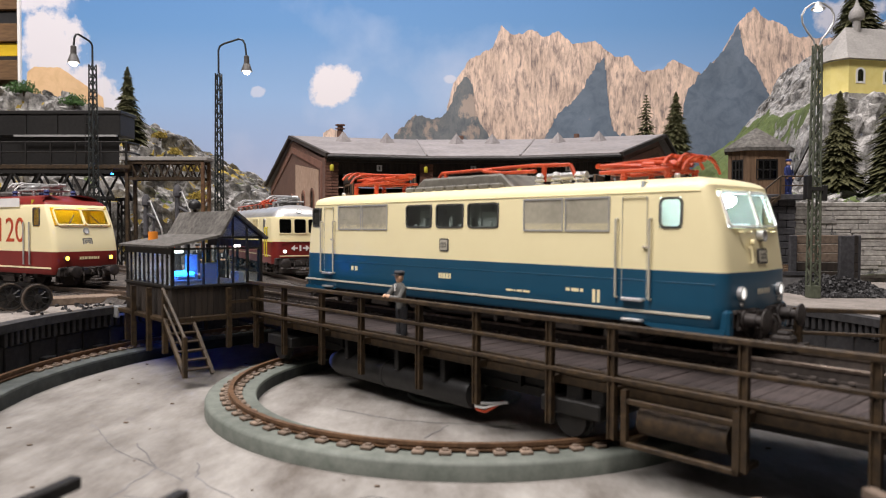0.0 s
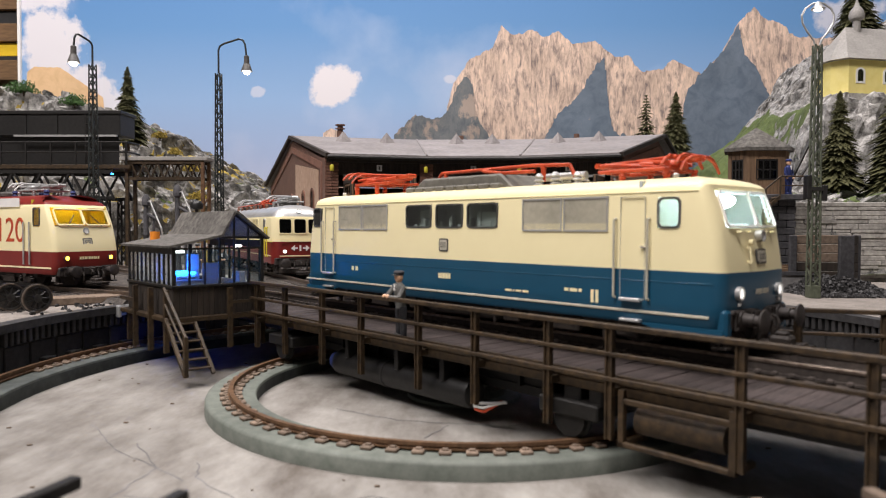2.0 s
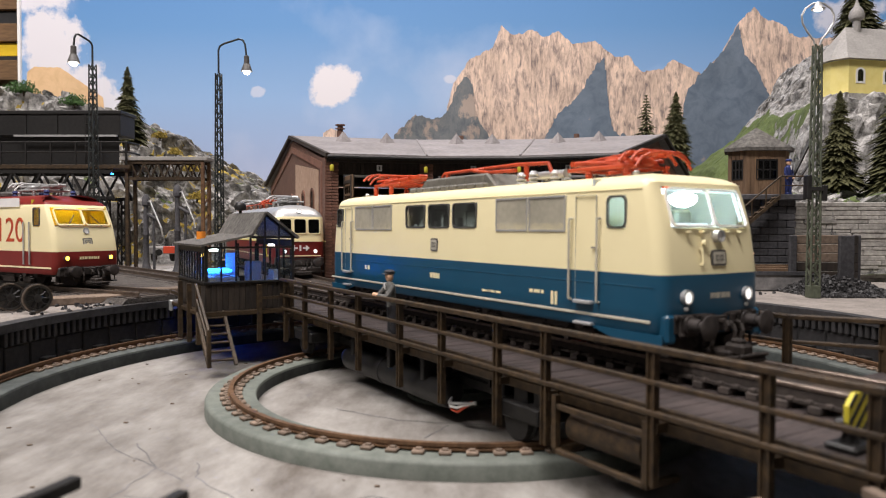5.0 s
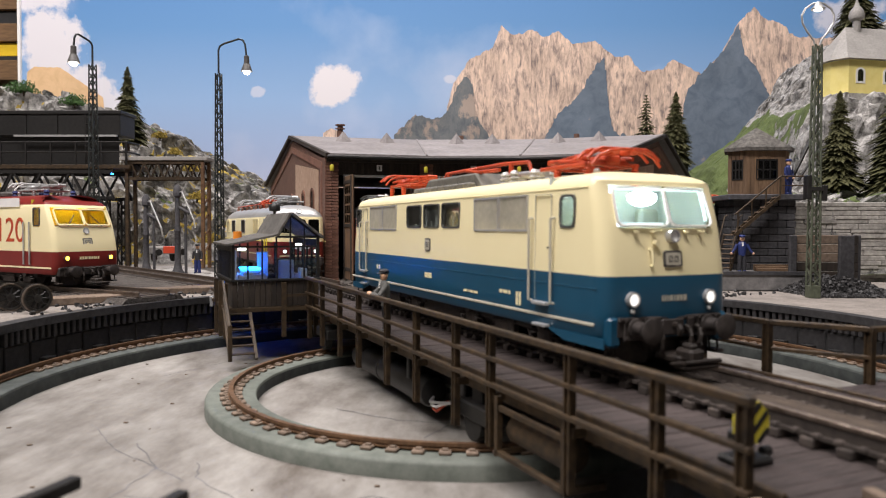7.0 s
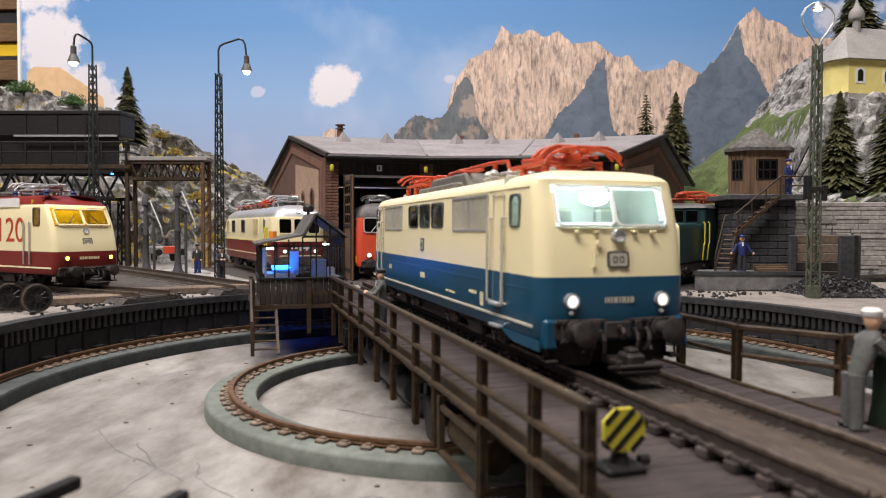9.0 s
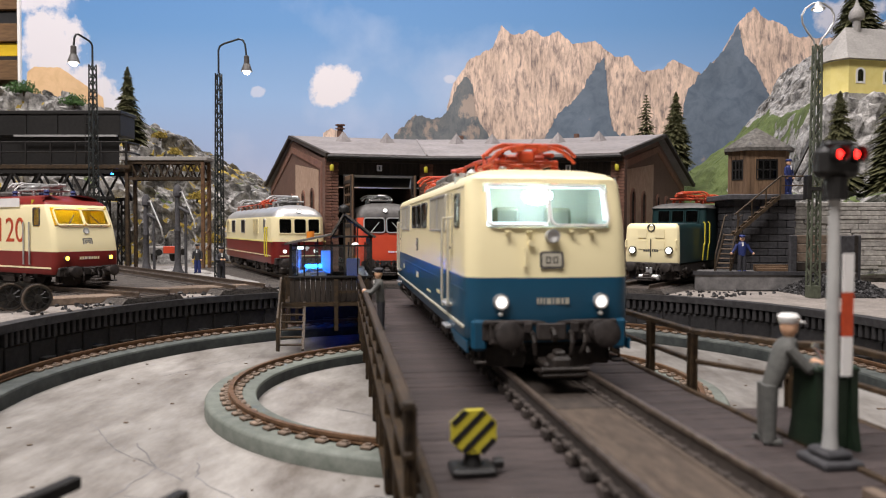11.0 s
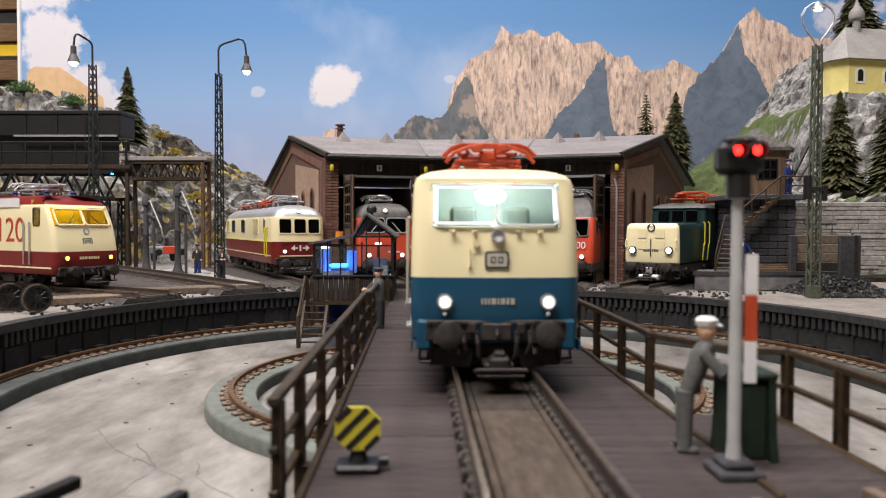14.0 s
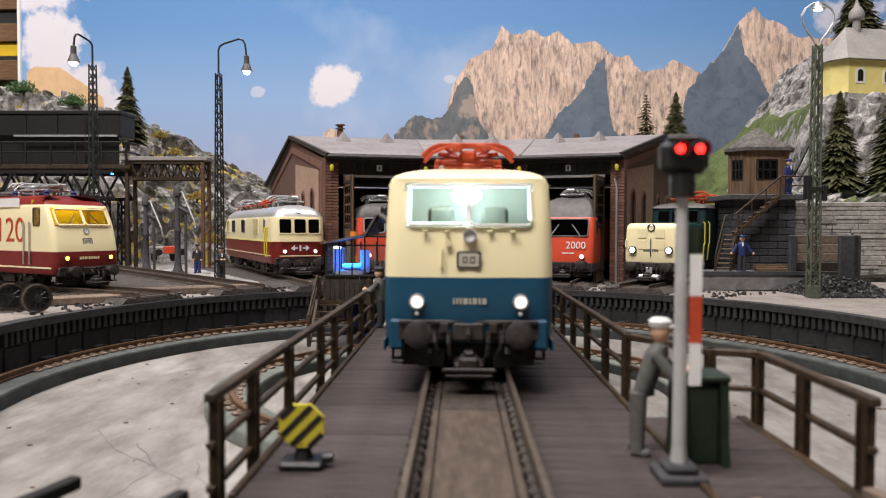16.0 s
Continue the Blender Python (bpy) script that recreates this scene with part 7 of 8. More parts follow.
# ---- hills ----
def rocky(x, y, z, amp, f=0.02):
    v = Vector((x * f, y * f, z * f))
    d = noise.voronoi(v * 2.6 + Vector((0.4 * noise.noise(v * 3), 0.4 * noise.noise(v * 3 + Vector((5, 0, 0))), 0)))[0]
    crack = min(1.0, (d[1] - d[0]) * 2.6) - 0.6
    a = noise.ridged_multi_fractal(v, 1.0, 2.1, 5, 1.0, 2.0) - 1.0
    b = noise.noise(v * 4.3)
    return amp * (a * 0.55 + b * 0.3 + crack * 0.55)


def hill(name, label, xs, ys, height, mats, rule, amp, calm=lambda x, y: 1.0):
    """A modelled hill: a sheet over a plan grid, its front steep and broken."""
    bm = fresh()
    rows = []
    for y in ys:
        row = []
        for x in xs:
            z = height(x, y)
            k = 0.0 if z <= GROUND + 0.5 else min(1.0, (z - GROUND) / 30)
            k *= calm(x, y)
            n = rocky(x, y, z, amp) * k
            row.append(bm.verts.new((x + 0.5 * k * rocky(y + 90, z, x, amp), y - 0.9 * n, max(GROUND - 1, z + 0.7 * n))))
        rows.append(row)
    for a, b in zip(rows, rows[1:]):
        for i in range(len(xs) - 1):
            bm.faces.new((a[i], a[i + 1], b[i + 1], b[i]))
    bm.normal_update()
    for f in bm.faces:
        f.material_index = rule(f.calc_center_median(), f.normal)
    ob = part(name, bm, mats, None)
    return tagged(ob, label, "hill", kind="structure")


def sstep(a, b, x):
    t = min(1.0, max(0.0, (x - a) / (b - a)))
    return t * t * (3 - 2 * t)


LX = [-760, -640, -511, -436, -367, -298, -218, -160, -110, -60]
LZ = [196, 190, 184, 172, 150, 114, 74, 40, 16, GROUND - 2]


def left_height(x, y):
    crest = float(np.interp(x, LX, LZ))
    front = 395 + 0.16 * (x + 300) * (-1 if x < -300 else 1)
    return GROUND - 2 + (crest - GROUND) * (0.55 * sstep(front, front + 40, y) + 0.45 * sstep(front + 60, 530, y)) * (1 - 0.25 * sstep(560, 740, y))


def step_range(a, b, s):
    return [a + s * i for i in range(int((b - a) / s) + 1)]


hill("hill_west", "grey carved plaster rock hill with mossy ledges", step_range(-600, -60, 2.3), step_range(365, 640, 2.3), left_height, ["rock", "moss", "grass"],
     lambda c, n: 1 if n.z > 0.45 and noise.noise(c * 0.05) + 0.25 * noise.noise(c * 0.4) > 0.2 else 2 if n.z > 0.55 and noise.noise(c * 0.04 + Vector((9, 0, 0))) > 0.42 else 0, 21.0)


def right_height(x, y):
    # grassy slope behind, rock knoll under the chapel, ledge with firs in front
    slope = float(np.interp(x, [180, 232, 271, 330, 363, 390, 470, 900], [GROUND - 2, 60, 96, 140, 182, 222, 262, 300]))
    back = slope * sstep(430, 560, y)
    ledge = (47 + 0.12 * max(0, y - 235)) * sstep(205, 232, x - 0.25 * (y - 232)) * sstep(231, 236, y)
    knoll = 152 * sstep(352, 408, y) * sstep(282, 325, x - 0.10 * (y - 350))
    return max(GROUND - 2, back, ledge, knoll)


def soft_east(x, y):
    return 0.35 if y > 440 and x < 350 else 1.0


hill("hill_east", "grey rock and green turf hillside with a chapel knoll", step_range(190, 560, 2.4), step_range(226, 640, 2.4), right_height, ["rock", "grass", "grass"],
     lambda c, n: 1 if (n.z > 0.25 and c.y > 440 and c.x < 338 + 0.1 * (c.y - 440) + 30 * noise.noise(c * 0.03)) or (n.z > 0.8 and c.y < 350 and noise.noise(c * 0.05) > -0.1) else 0, 13.0, soft_east)


def stone_wall():
    t = thing("retaining_wall", "grey layered stone retaining wall below the fir ledge", "wall", kind="structure")
    bm = fresh()
    box(bm, 190, 420, 232.5, 240, GROUND, 46)
    part("wall_core", bm, "stone_grey", t)
    random.seed(8)
    meshes = {}
    z = GROUND
    while z < 47:
        h = random.choice((2.4, 3.0, 3.6))
        x = 190 + random.uniform(-8, 0)
        while x < 330:
            w = random.choice((13, 21, 29, 38))
            if (w, h) not in meshes:
                bm = fresh()
                box(bm, 0.1, w - 0.1, -1.2, 2.5, 0.06, h - 0.06, 0.4)
                meshes[(w, h)] = part("stone", bm, "stone_grey", t, at=at(x, 232 + random.uniform(-0.5, 0.5), z))
            else:
                again(meshes[(w, h)], at(x, 232 + random.uniform(-0.9, 0.6), z, random.uniform(-0.6, 0.6)))
            x += w
        z += h


stone_wall()


# ---- firs and shrubs ----
def fir(name, label, x, y, z, h, r, seed, thin=False):
    t = thing(name, label, "tree", at(x, y, z, seed * 37.0))
    bm = fresh()
    rod(bm, (0, 0, -2), (0, 0, h * 0.97), r * 0.09, 8, 0.25)
    part("trunk", bm, "bark", t, smooth=True)
    random.seed(seed)
    bm = fresh()
    tiers = int(h / (3.4 if thin else 1.45))
    for k in range(tiers):
        f = k / tiers
        zz = h * (0.10 + 0.90 * f)
        rr = r * (1 - f) ** 0.8 * random.uniform(0.62, 1.15) + 0.5
        n = int((8 if thin else 16) + rr * (0.5 if thin else 1.3))
        for i in range(n):
            a = 2 * math.pi * (i + random.random()) / n
            q = rr * random.uniform(0.42, 1.18)
            d = Vector((math.cos(a), math.sin(a), 0))
            s = Vector((-d.y, d.x, 0)) * (0.11 * q + 0.45)
            z0 = zz + random.uniform(-0.7, 0.7)
            base = Vector((0, 0, z0 + q * 0.10))
            mid = d * q * 0.6 + Vector((0, 0, z0 - q * 0.08))
            tip = d * q + Vector((0, 0, z0 - q * random.uniform(0.16, 0.38)))
            vb, vl, vr, vt, vu = (bm.verts.new(p) for p in (base, mid + s, mid - s, tip, mid + Vector((0, 0, 0.9))))
            for tri in ((vb, vl, vu), (vb, vu, vr), (vl, vt, vu), (vu, vt, vr)):
                bm.faces.new(tri)
            # side twigs
            for m in (0.45, 0.75):
                p = d * q * m + Vector((0, 0, z0 - q * 0.12 * m))
                for sg in (-1, 1):
                    tw = (d * 0.6 + Vector((-d.y, d.x, 0)) * sg).normalized() * (q * 0.24 + 0.6)
                    bm.faces.new([bm.verts.new(v) for v in (p + d * 0.6, p + tw + Vector((0, 0, -0.6)), p - d * 0.4)])
    part("crown", bm, "needle", t, "dark green needle crown")


FIR = "dark green model fir with layered branches"
fir("fir_tree", FIR + " on the west rocks", -338, 455, 108, 82, 20, 1)
fir("fir_tree", FIR + " behind the shed, sparse", 203, 560, 126, 56, 17, 2, True)
fir("fir_tree", FIR + " behind the shed", 227, 530, 86, 92, 24, 3)
fir("fir_tree", FIR + " on the ledge", 292, 318, 54, 84, 21, 4)
fir("fir_tree", FIR + " on the ledge", 326, 300, 52, 98, 27, 5)
fir("fir_tree", FIR + " above the chapel", 402, 500, 215, 90, 26, 6)
fir("fir_tree", FIR + " on the ledge", 352, 275, 50, 70, 16, 7)


def shrub(x, y, z, r, seed, mat="leaf", label="small green shrub on the rocks"):
    random.seed(seed)
    t = thing("shrub", label, "shrub", at(x, y, z - r * 0.35))
    bm = fresh()
    for _ in range(int(500 + r * 40)):
        v = Vector((random.gauss(0, 1), random.gauss(0, 1), random.gauss(0, 1))).normalized() * r * random.uniform(0.2, 1.05)
        v.z = abs(v.z) * 0.75
        v *= 1 + 0.35 * noise.noise(v * (2.0 / r) + Vector((seed, 0, 0)))
        q = Euler((random.uniform(0, 6), random.uniform(0, 6), 0)).to_matrix()
        s = random.uniform(0.7, 1.4)
        bm.faces.new([bm.verts.new(v + q @ Vector(p) * s) for p in ((-1, 0, 0), (0, -0.6, 0.2), (1, 0, 0), (0, 0.6, 0.2))])
    part("leaves", bm, mat, t)
    bm = fresh()
    rod(bm, (0, 0, -4), (0, 0, r * 0.5), 0.8, 6)
    part("stem", bm, "bark", t)


shrub(-485, 520, 183, 17, 31)
shrub(-420, 505, 166, 14, 32)
shrub(-325, 500, 128, 8, 33, "moss", "tuft of dry yellow scrub on the rocks")
shrub(-300, 480, 108, 7, 34, "moss", "tuft of dry yellow scrub on the rocks")
shrub(-268, 440, 88, 9, 35, "moss", "tuft of dry yellow scrub on the rocks")
shrub(-255, 420, 60, 9, 36, "moss", "tuft of dry yellow scrub on the rocks")
shrub(-235, 400, 20, 12, 37, "moss", "tuft of dry yellow scrub on the rocks")
shrub(-205, 395, 14, 12, 38, "moss", "tuft of dry yellow scrub on the rocks")
shrub(262, 262, 47, 6, 39, "moss", "tuft of dry yellow scrub on the rocks")


# ---- lattice lamp posts ----
def lattice(bm, h, w0, w1, step, r=0.35, z0=0.0):
    def c(z, i):
        w = (w0 + (w1 - w0) * (z - z0) / h) / 2
        return Vector((w * (1, 1, -1, -1)[i], w * (1, -1, -1, 1)[i], z))
    for i in range(4):
        rod(bm, c(z0, i), c(z0 + h, i), r, 4)
    n = int(h / step)
    for k in range(n):
        za, zb = z0 + h * k / n, z0 + h * (k + 1) / n
        for i in range(4):
            j = (i + 1) % 4
            rod(bm, c(za, i if k % 2 else j), c(zb, j if k % 2 else i), r * 0.7, 4)


def arm_lamp(x, y, rz, mast=133.0, reach=1.0, rise=1.0):
    t = thing("yard_lamp", "dark lattice yard lamp post with a curved arm and lit shade", "street lamp", at(x, y, GROUND, rz), group="yard lamps")
    bm = fresh()
    box(bm, -3, 3, -3, 3, 0, 3, 0.4)
    part("foot", bm, "kerb", t)
    bm = fresh()
    lattice(bm, mast - 3, 4.6, 2.9, 4.4, 0.50, 3)
    part("mast", bm, "mast_dark", t, "dark lattice mast")
    bm = fresh()
    pts = [(0, 0, mast), (0, 0, mast + 15), (1.2, 0, mast + 17.6), (4, 0, mast + 19), (13.5, 0, mast + 21.6), (16.2, 0, mast + 20.8), (17.6, 0, mast + 18), (18.6, 0, mast + 10)]
    pts = [(px * reach, py, mast + (pz - mast) * rise) for px, py, pz in pts]
    path_rod(bm, pts, 0.6, 8)
    part("arm", bm, "mast_dark", t, smooth=True)
    bm = fresh()
    lathe(bm, [(1.0, 12), (1.6, 11.6), (1.7, 7.0), (2.0, 6.8), (3.6, 2.0), (3.3, 2.0), (1.8, 6.4)], 16, (18.6 * reach, 0, mast - 1 - 10 * (1 - rise)), cap=False)
    part("shade", bm, "grey_roof", t, smooth=True)
    bm = fresh()
    lathe(bm, [(1.0, 5.5), (2.3, 3.2), (2.4, 1.6), (1.4, 0.3), (0.3, 0)], 14, (18.6 * reach, 0, mast - 1 - 10 * (1 - rise)))
    part("bulb", bm, "lamp_street", t, "glowing white bulb", smooth=True)


arm_lamp(-158, 204, -4)
arm_lamp(-226, 178, 248, 133.0, 0.7, 0.73)


def loop_lamp(x, y):
    t = thing("yard_lamp", "olive lattice lamp post with a wire loop round its lit lamp", "street lamp", at(x, y, GROUND), group="yard lamps")
    bm = fresh()
    box(bm, -2.8, 2.8, -2.8, 2.8, 0, 6.5, 0.3)
    lattice(bm, 121, 4.6, 3.0, 4.6, 0.58, 6)
    part("mast", bm, "green_steel", t, "olive lattice mast")
    bm = fresh()
    for s in (-1, 1):
        path_rod(bm, [(s * 1.2, 0, 127), (s * 2.0, 0, 129.5), (s * 5.4, 0, 134), (s * 7.6, 0, 138), (s * 8.0, 0, 141.5), (s * 6.4, 0, 145), (s * 2.8, 0, 147.5), (0, 0, 148.2)], 0.5, 8)
    part("wire_loop", bm, "silver", t, smooth=True)
    bm = fresh()
    lathe(bm, [(1.4, 148), (2.0, 146.6), (3.4, 145.0), (3.2, 144.6)], 16)
    part("shade", bm, "silver", t, smooth=True)
    bm = fresh()
    lathe(bm, [(1.9, 145.0), (1.9, 144.4), (1.2, 143.9), (0.3, 143.7)], 14)
    part("bulb", bm, "lamp_street", t, "glowing white bulb", smooth=True)
    bm = fresh()
    box(bm, -5.0, -2.6, -3.0, 2.0, 50, 62, 0.4)
    box(bm, 2.6, 5.4, -2.4, 2.0, 49, 57, 0.4)
    box(bm, -3, 3, -3.2, -2.4, 54, 56, 0.2)
    part("switch_box", bm, "black", t)


loop_lamp(176, 116)


# ---- signal cabin on its block base, with platform, stair and coal bunkers ----
def block_tower():
    t = thing("lookout_cabin", "brown boarded hexagonal cabin on a sooty block base with a stair", "cabin", at(0, 0, 0))
    x0, x1, y0, y1 = 160.5, 197.5, 182.0, 214.0
    bm = fresh()
    box(bm, x0 + 1, x1 - 1, y0 + 1, y1 - 1, GROUND, 47)
    base = part("base_core", bm, "stone_dark", t)
    random.seed(12)
    meshes = {}
    for face in range(2):
        for row in range(11):
            off = 0 if row % 2 else 5.0
            span = x1 - x0 if face == 0 else y1 - y0
            u = -off
            while u < span:
                a, b = max(0, u), min(span, u + 10.4)
                u += 10.4
                if b - a < 1:
                    continue
                key = (face, round(b - a, 2))
                m = at(x0 + a, y0, 1.0 + row * 4.25) if face == 0 else at(x0, y0 + b, 1.0 + row * 4.25, -90)
                if key not in meshes:
                    bm = fresh()
                    box(bm, 0.15, b - a - 0.15, -0.3, 1.4, 0.15, 4.1, 0.35)
                    meshes[key] = part("block", bm, "stone_dark", base, at=m)
                else:
                    again(meshes[key], m)
    bm = fresh()
    box(bm, x0 - 5, x1 + 3.5, y0 - 5, y1 + 2, 47, 50.4, 0.5)
    part("deck_slab", bm, "stone_dark", t)
    # cabin
    cx, cy = 179.5, 199.0
    hexa = [(cx - 18, cy - 4), (cx - 10, cy - 13), (cx + 13, cy - 13), (cx + 19, cy - 4), (cx + 17, cy + 12), (cx - 11.5, cy + 12)]
    for (xa, ya), (xb, yb) in zip(hexa, hexa[1:] + hexa[:1]):
        d = Vector((xb - xa, yb - ya, 0))
        F = Matrix.Translation((xa, ya, 50.4)) @ Matrix.Rotation(math.atan2(d.y, d.x), 4, "Z")
        n = int(d.length / 2.2)
        for k in range(n):
            a, b = d.length * k / n, d.length * (k + 1) / n - 0.12
            mid = (a + b) / 2 / d.length
            glazed = (0.25 < mid < 0.78) and d.length > 9 and ya < cy + 5
            for z0, z1 in (((0, 9.5), (21.5, 29)) if glazed else ((0, 29),)):
                bm = fresh()
                box(bm, a, b, 0, 1.0, z0, z1, 0.12, turn=F)
                part("wall_board", bm, "wood", t)
        if d.length > 9 and ya < cy + 5:
            bm = fresh()
            a, b = d.length * 0.25, d.length * 0.78
            for z in (9.5, 15.3, 21.0):
                box(bm, a, b, -0.3, 0.6, z - 0.4, z + 0.4, turn=F)
            for q in range(4):
                xx = a + (b - a) * q / 3
                box(bm, xx - 0.35, xx + 0.35, -0.3, 0.6, 9.5, 21.4, turn=F)
            wf = part("window_frame", bm, "steel_dark", t)
            bm = fresh()
            box(bm, a, b, 0.2, 0.3, 9.5, 21, turn=F)
            part("pane", bm, "glass_dark", wf)
    bm = fresh()
    apex = bm.verts.new((cx, cy - 1, 92.5))
    ring = [bm.verts.new((cx + (x - cx) * 1.15, cy + (y - cy) * 1.2, 79.0)) for x, y in hexa]
    low = [bm.verts.new((v.co.x, v.co.y, 77.0)) for v in ring]
    for i in range(6):
        bm.faces.new((ring[i], ring[(i + 1) % 6], apex))
        bm.faces.new((low[i], low[(i + 1) % 6], ring[(i + 1) % 6], ring[i]))
    bm.faces.new(low[::-1])
    part("cabin_roof", bm, "roof_shingle", t, "grey hipped roof")
    # steep stair from the platform, then a flight along the block face
    for dx in (-4.4, 4.4):
        bm = fresh()
        rod(bm, (150.2 + dx, 170, 5.2), (157 + dx, 175, 27), 0.75, 4)
        part("stair_string", bm, "steel", t)
        bm = fresh()
        path_rod(bm, [(149.6 + dx, 168.6, 5.4), (149.8 + dx, 168.6, 15), (156.6 + dx, 173.6, 37), (158.5 + dx, 175, 38)], 0.45, 6)
        part("stair_handrail", bm, "steel", t)
    for k in range(8):
        f = (k + 0.6) / 8
        bm = fresh()
        box(bm, 150.2 + 6.8 * f - 4.2, 150.2 + 6.8 * f + 4.2, 170 + 5 * f - 1.1, 170 + 5 * f + 1.1, 5.2 + 21.8 * f, 5.9 + 21.8 * f, 0.1)
        part("stair_tread", bm, "sleeper", t)
    for y in (171.5, 176.3):
        bm = fresh()
        rod(bm, (157, y, 26), (183, y, 48.6), 1.2, 4)
        part("stair_string", bm, "steel", t)
    for k in range(8):
        f = (k + 0.5) / 8
        bm = fresh()
        box(bm, 157 + 26 * f - 1.4, 157 + 26 * f + 1.4, 171.6, 176.2, 26.6 + 22.6 * f, 27.3 + 22.6 * f, 0.1)
        part("stair_tread", bm, "sleeper", t)
    for k in range(4):
        bm = fresh()
        rod(bm, (159 + k * 8, 171.3, 28 + k * 6.9), (159 + k * 8, 171.3, 39.6 + k * 6.9), 0.4, 6)
        part("rail_post", bm, "steel", t)
    bm = fresh()
    rod(bm, (186, 177.5, 50.4), (186, 177.5, 61), 0.4, 6)
    part("rail_post", bm, "steel", t)
    bm = fresh()
    rod(bm, (186, 177.5, 55.5), (200, 177.5, 55.5), 0.35, 6)
    part("middle_rail", bm, "steel", t)
    bm = fresh()
    rod(bm, (157, 171.3, 38), (184, 171.3, 61), 0.5, 6)
    path_rod(bm, [(184, 171.3, 61), (186, 177.5, 61), (200, 177.5, 61), (200, 177.5, 50.4)], 0.45, 6)
    part("stair_handrail", bm, "steel", t)
    # crane jib leaning behind
    bm = fresh()
    rod(bm, (205, 205, 62), (224, 212, 96), 1.1, 6)
    rod(bm, (205, 210, 56), (222, 214, 92), 1.1, 6)
    rod(bm, (208, 203, 60), (226, 210, 86), 0.8, 6)
    part("jib", bm, "steel_dark", t)


block_tower()


def platform():
    t = thing("ash_platform", "low sooty concrete loading platform beside the pit", "platform")
    bm = fresh()
    prism(bm, [(129, 154), (192, 157), (196, 186), (140, 184)], GROUND, 5.4)
    bmesh.ops.bevel(bm, geom=list(bm.edges), offset=0.5, segments=2, affect="EDGES")
    part("slab", bm, "kerb", t)
    bm = fresh()
    prism(bm, [(128, 153.2), (193, 156.2), (193, 157.6), (128, 154.6)], 4.0, 6.0)
    part("edge_kerb", bm, "stone_dark", t)
    bm = fresh()
    for k in range(3):
        box(bm, 168 + k * 1.0, 196 - k, 166 + k * 3.4, 169 + k * 3.4, 5.4 + k * 0.1, 7.2 + k * 0.9, 0.2)
    o = part("stacked_board", bm, "wood", None)
    tagged(o, "pile of weathered boards lying on the platform", "boards")


platform()
doll("model_figurine", "small painted figurine in blue uniform with spread arms on the platform", "cloth_blue", "cloth_dark", "cloth_blue", m=at(157.5, 160.5, 5.4, -100), arms="wave")
doll("model_figurine", "small painted figurine in blue overalls on the cabin gallery", "cloth_blue", "cloth_blue", "cloth_blue", m=at(192, 181, 50.4, -60), arms="down")
doll("model_figurine", "small painted figurine in dark clothes beside the lamp post", "cloth_dark", "cloth_dark", "cloth_dark", m=at(-152, 190, GROUND + 1.6, -60), arms="rest")
doll("model_figurine", "small painted figurine in dark clothes by the water cranes", "cloth_dark", "cloth_blue", "cloth_dark", m=at(-193, 258, GROUND + 1.6, -90), arms="down")


def bunker():
    t = thing("coal_bunker", "sooty timber coal bunker with upright posts", "bunker")
    for k in range(6):
        bm = fresh()
        box(bm, 186, 224, 164.5, 166, GROUND + 0.5 + k * 5.2, GROUND + 5.4 + k * 5.2, 0.3)
        part("bunker_board", bm, "sleeper" if k > 2 else "timber", t)
    side = Matrix.Translation((208.5, 145.5, 0)) @ Matrix.Rotation(math.atan2(20.0, 16.0), 4, "Z")
    for k in range(6):
        bm = fresh()
        box(bm, 0, 25, -0.8, 0.8, GROUND + 0.5 + k * 5.2, GROUND + 5.4 + k * 5.2, 0.3, turn=side)
        part("bunker_board", bm, "timber", t)
    for x, y, w in ((207.0, 144.0, 8.0), (224.5, 166, 4), (187, 163, 4)):
        bm = fresh()
        box(bm, x - w / 2, x + w / 2, y - 1.4, y + 1.4, GROUND, 26.5, 0.5)
        part("bunker_post", bm, "stone_dark", t)
    random.seed(14)
    bm = fresh()
    for _ in range(2200):
        x, y = random.uniform(176, 224), random.uniform(117, 160)
        h = 9 * max(0, 1 - ((x - 202) / 24) ** 2) * sstep(114, 140, y)
        s = random.uniform(0.35, 1.0)
        q = Euler((random.uniform(0, 3), random.uniform(0, 3), random.uniform(0, 3))).to_matrix().to_4x4()
        box(bm, -s, s, -s * 0.8, s * 0.8, -s * 0.7, s * 0.7, turn=Matrix.Translation((x, y, GROUND + h * random.random() + s * 0.4)) @ q)
    tagged(part("coal_heap", bm, "coal"), "heap of black coal lumps in the bunker", "coal", kind="stuff")


bunker()


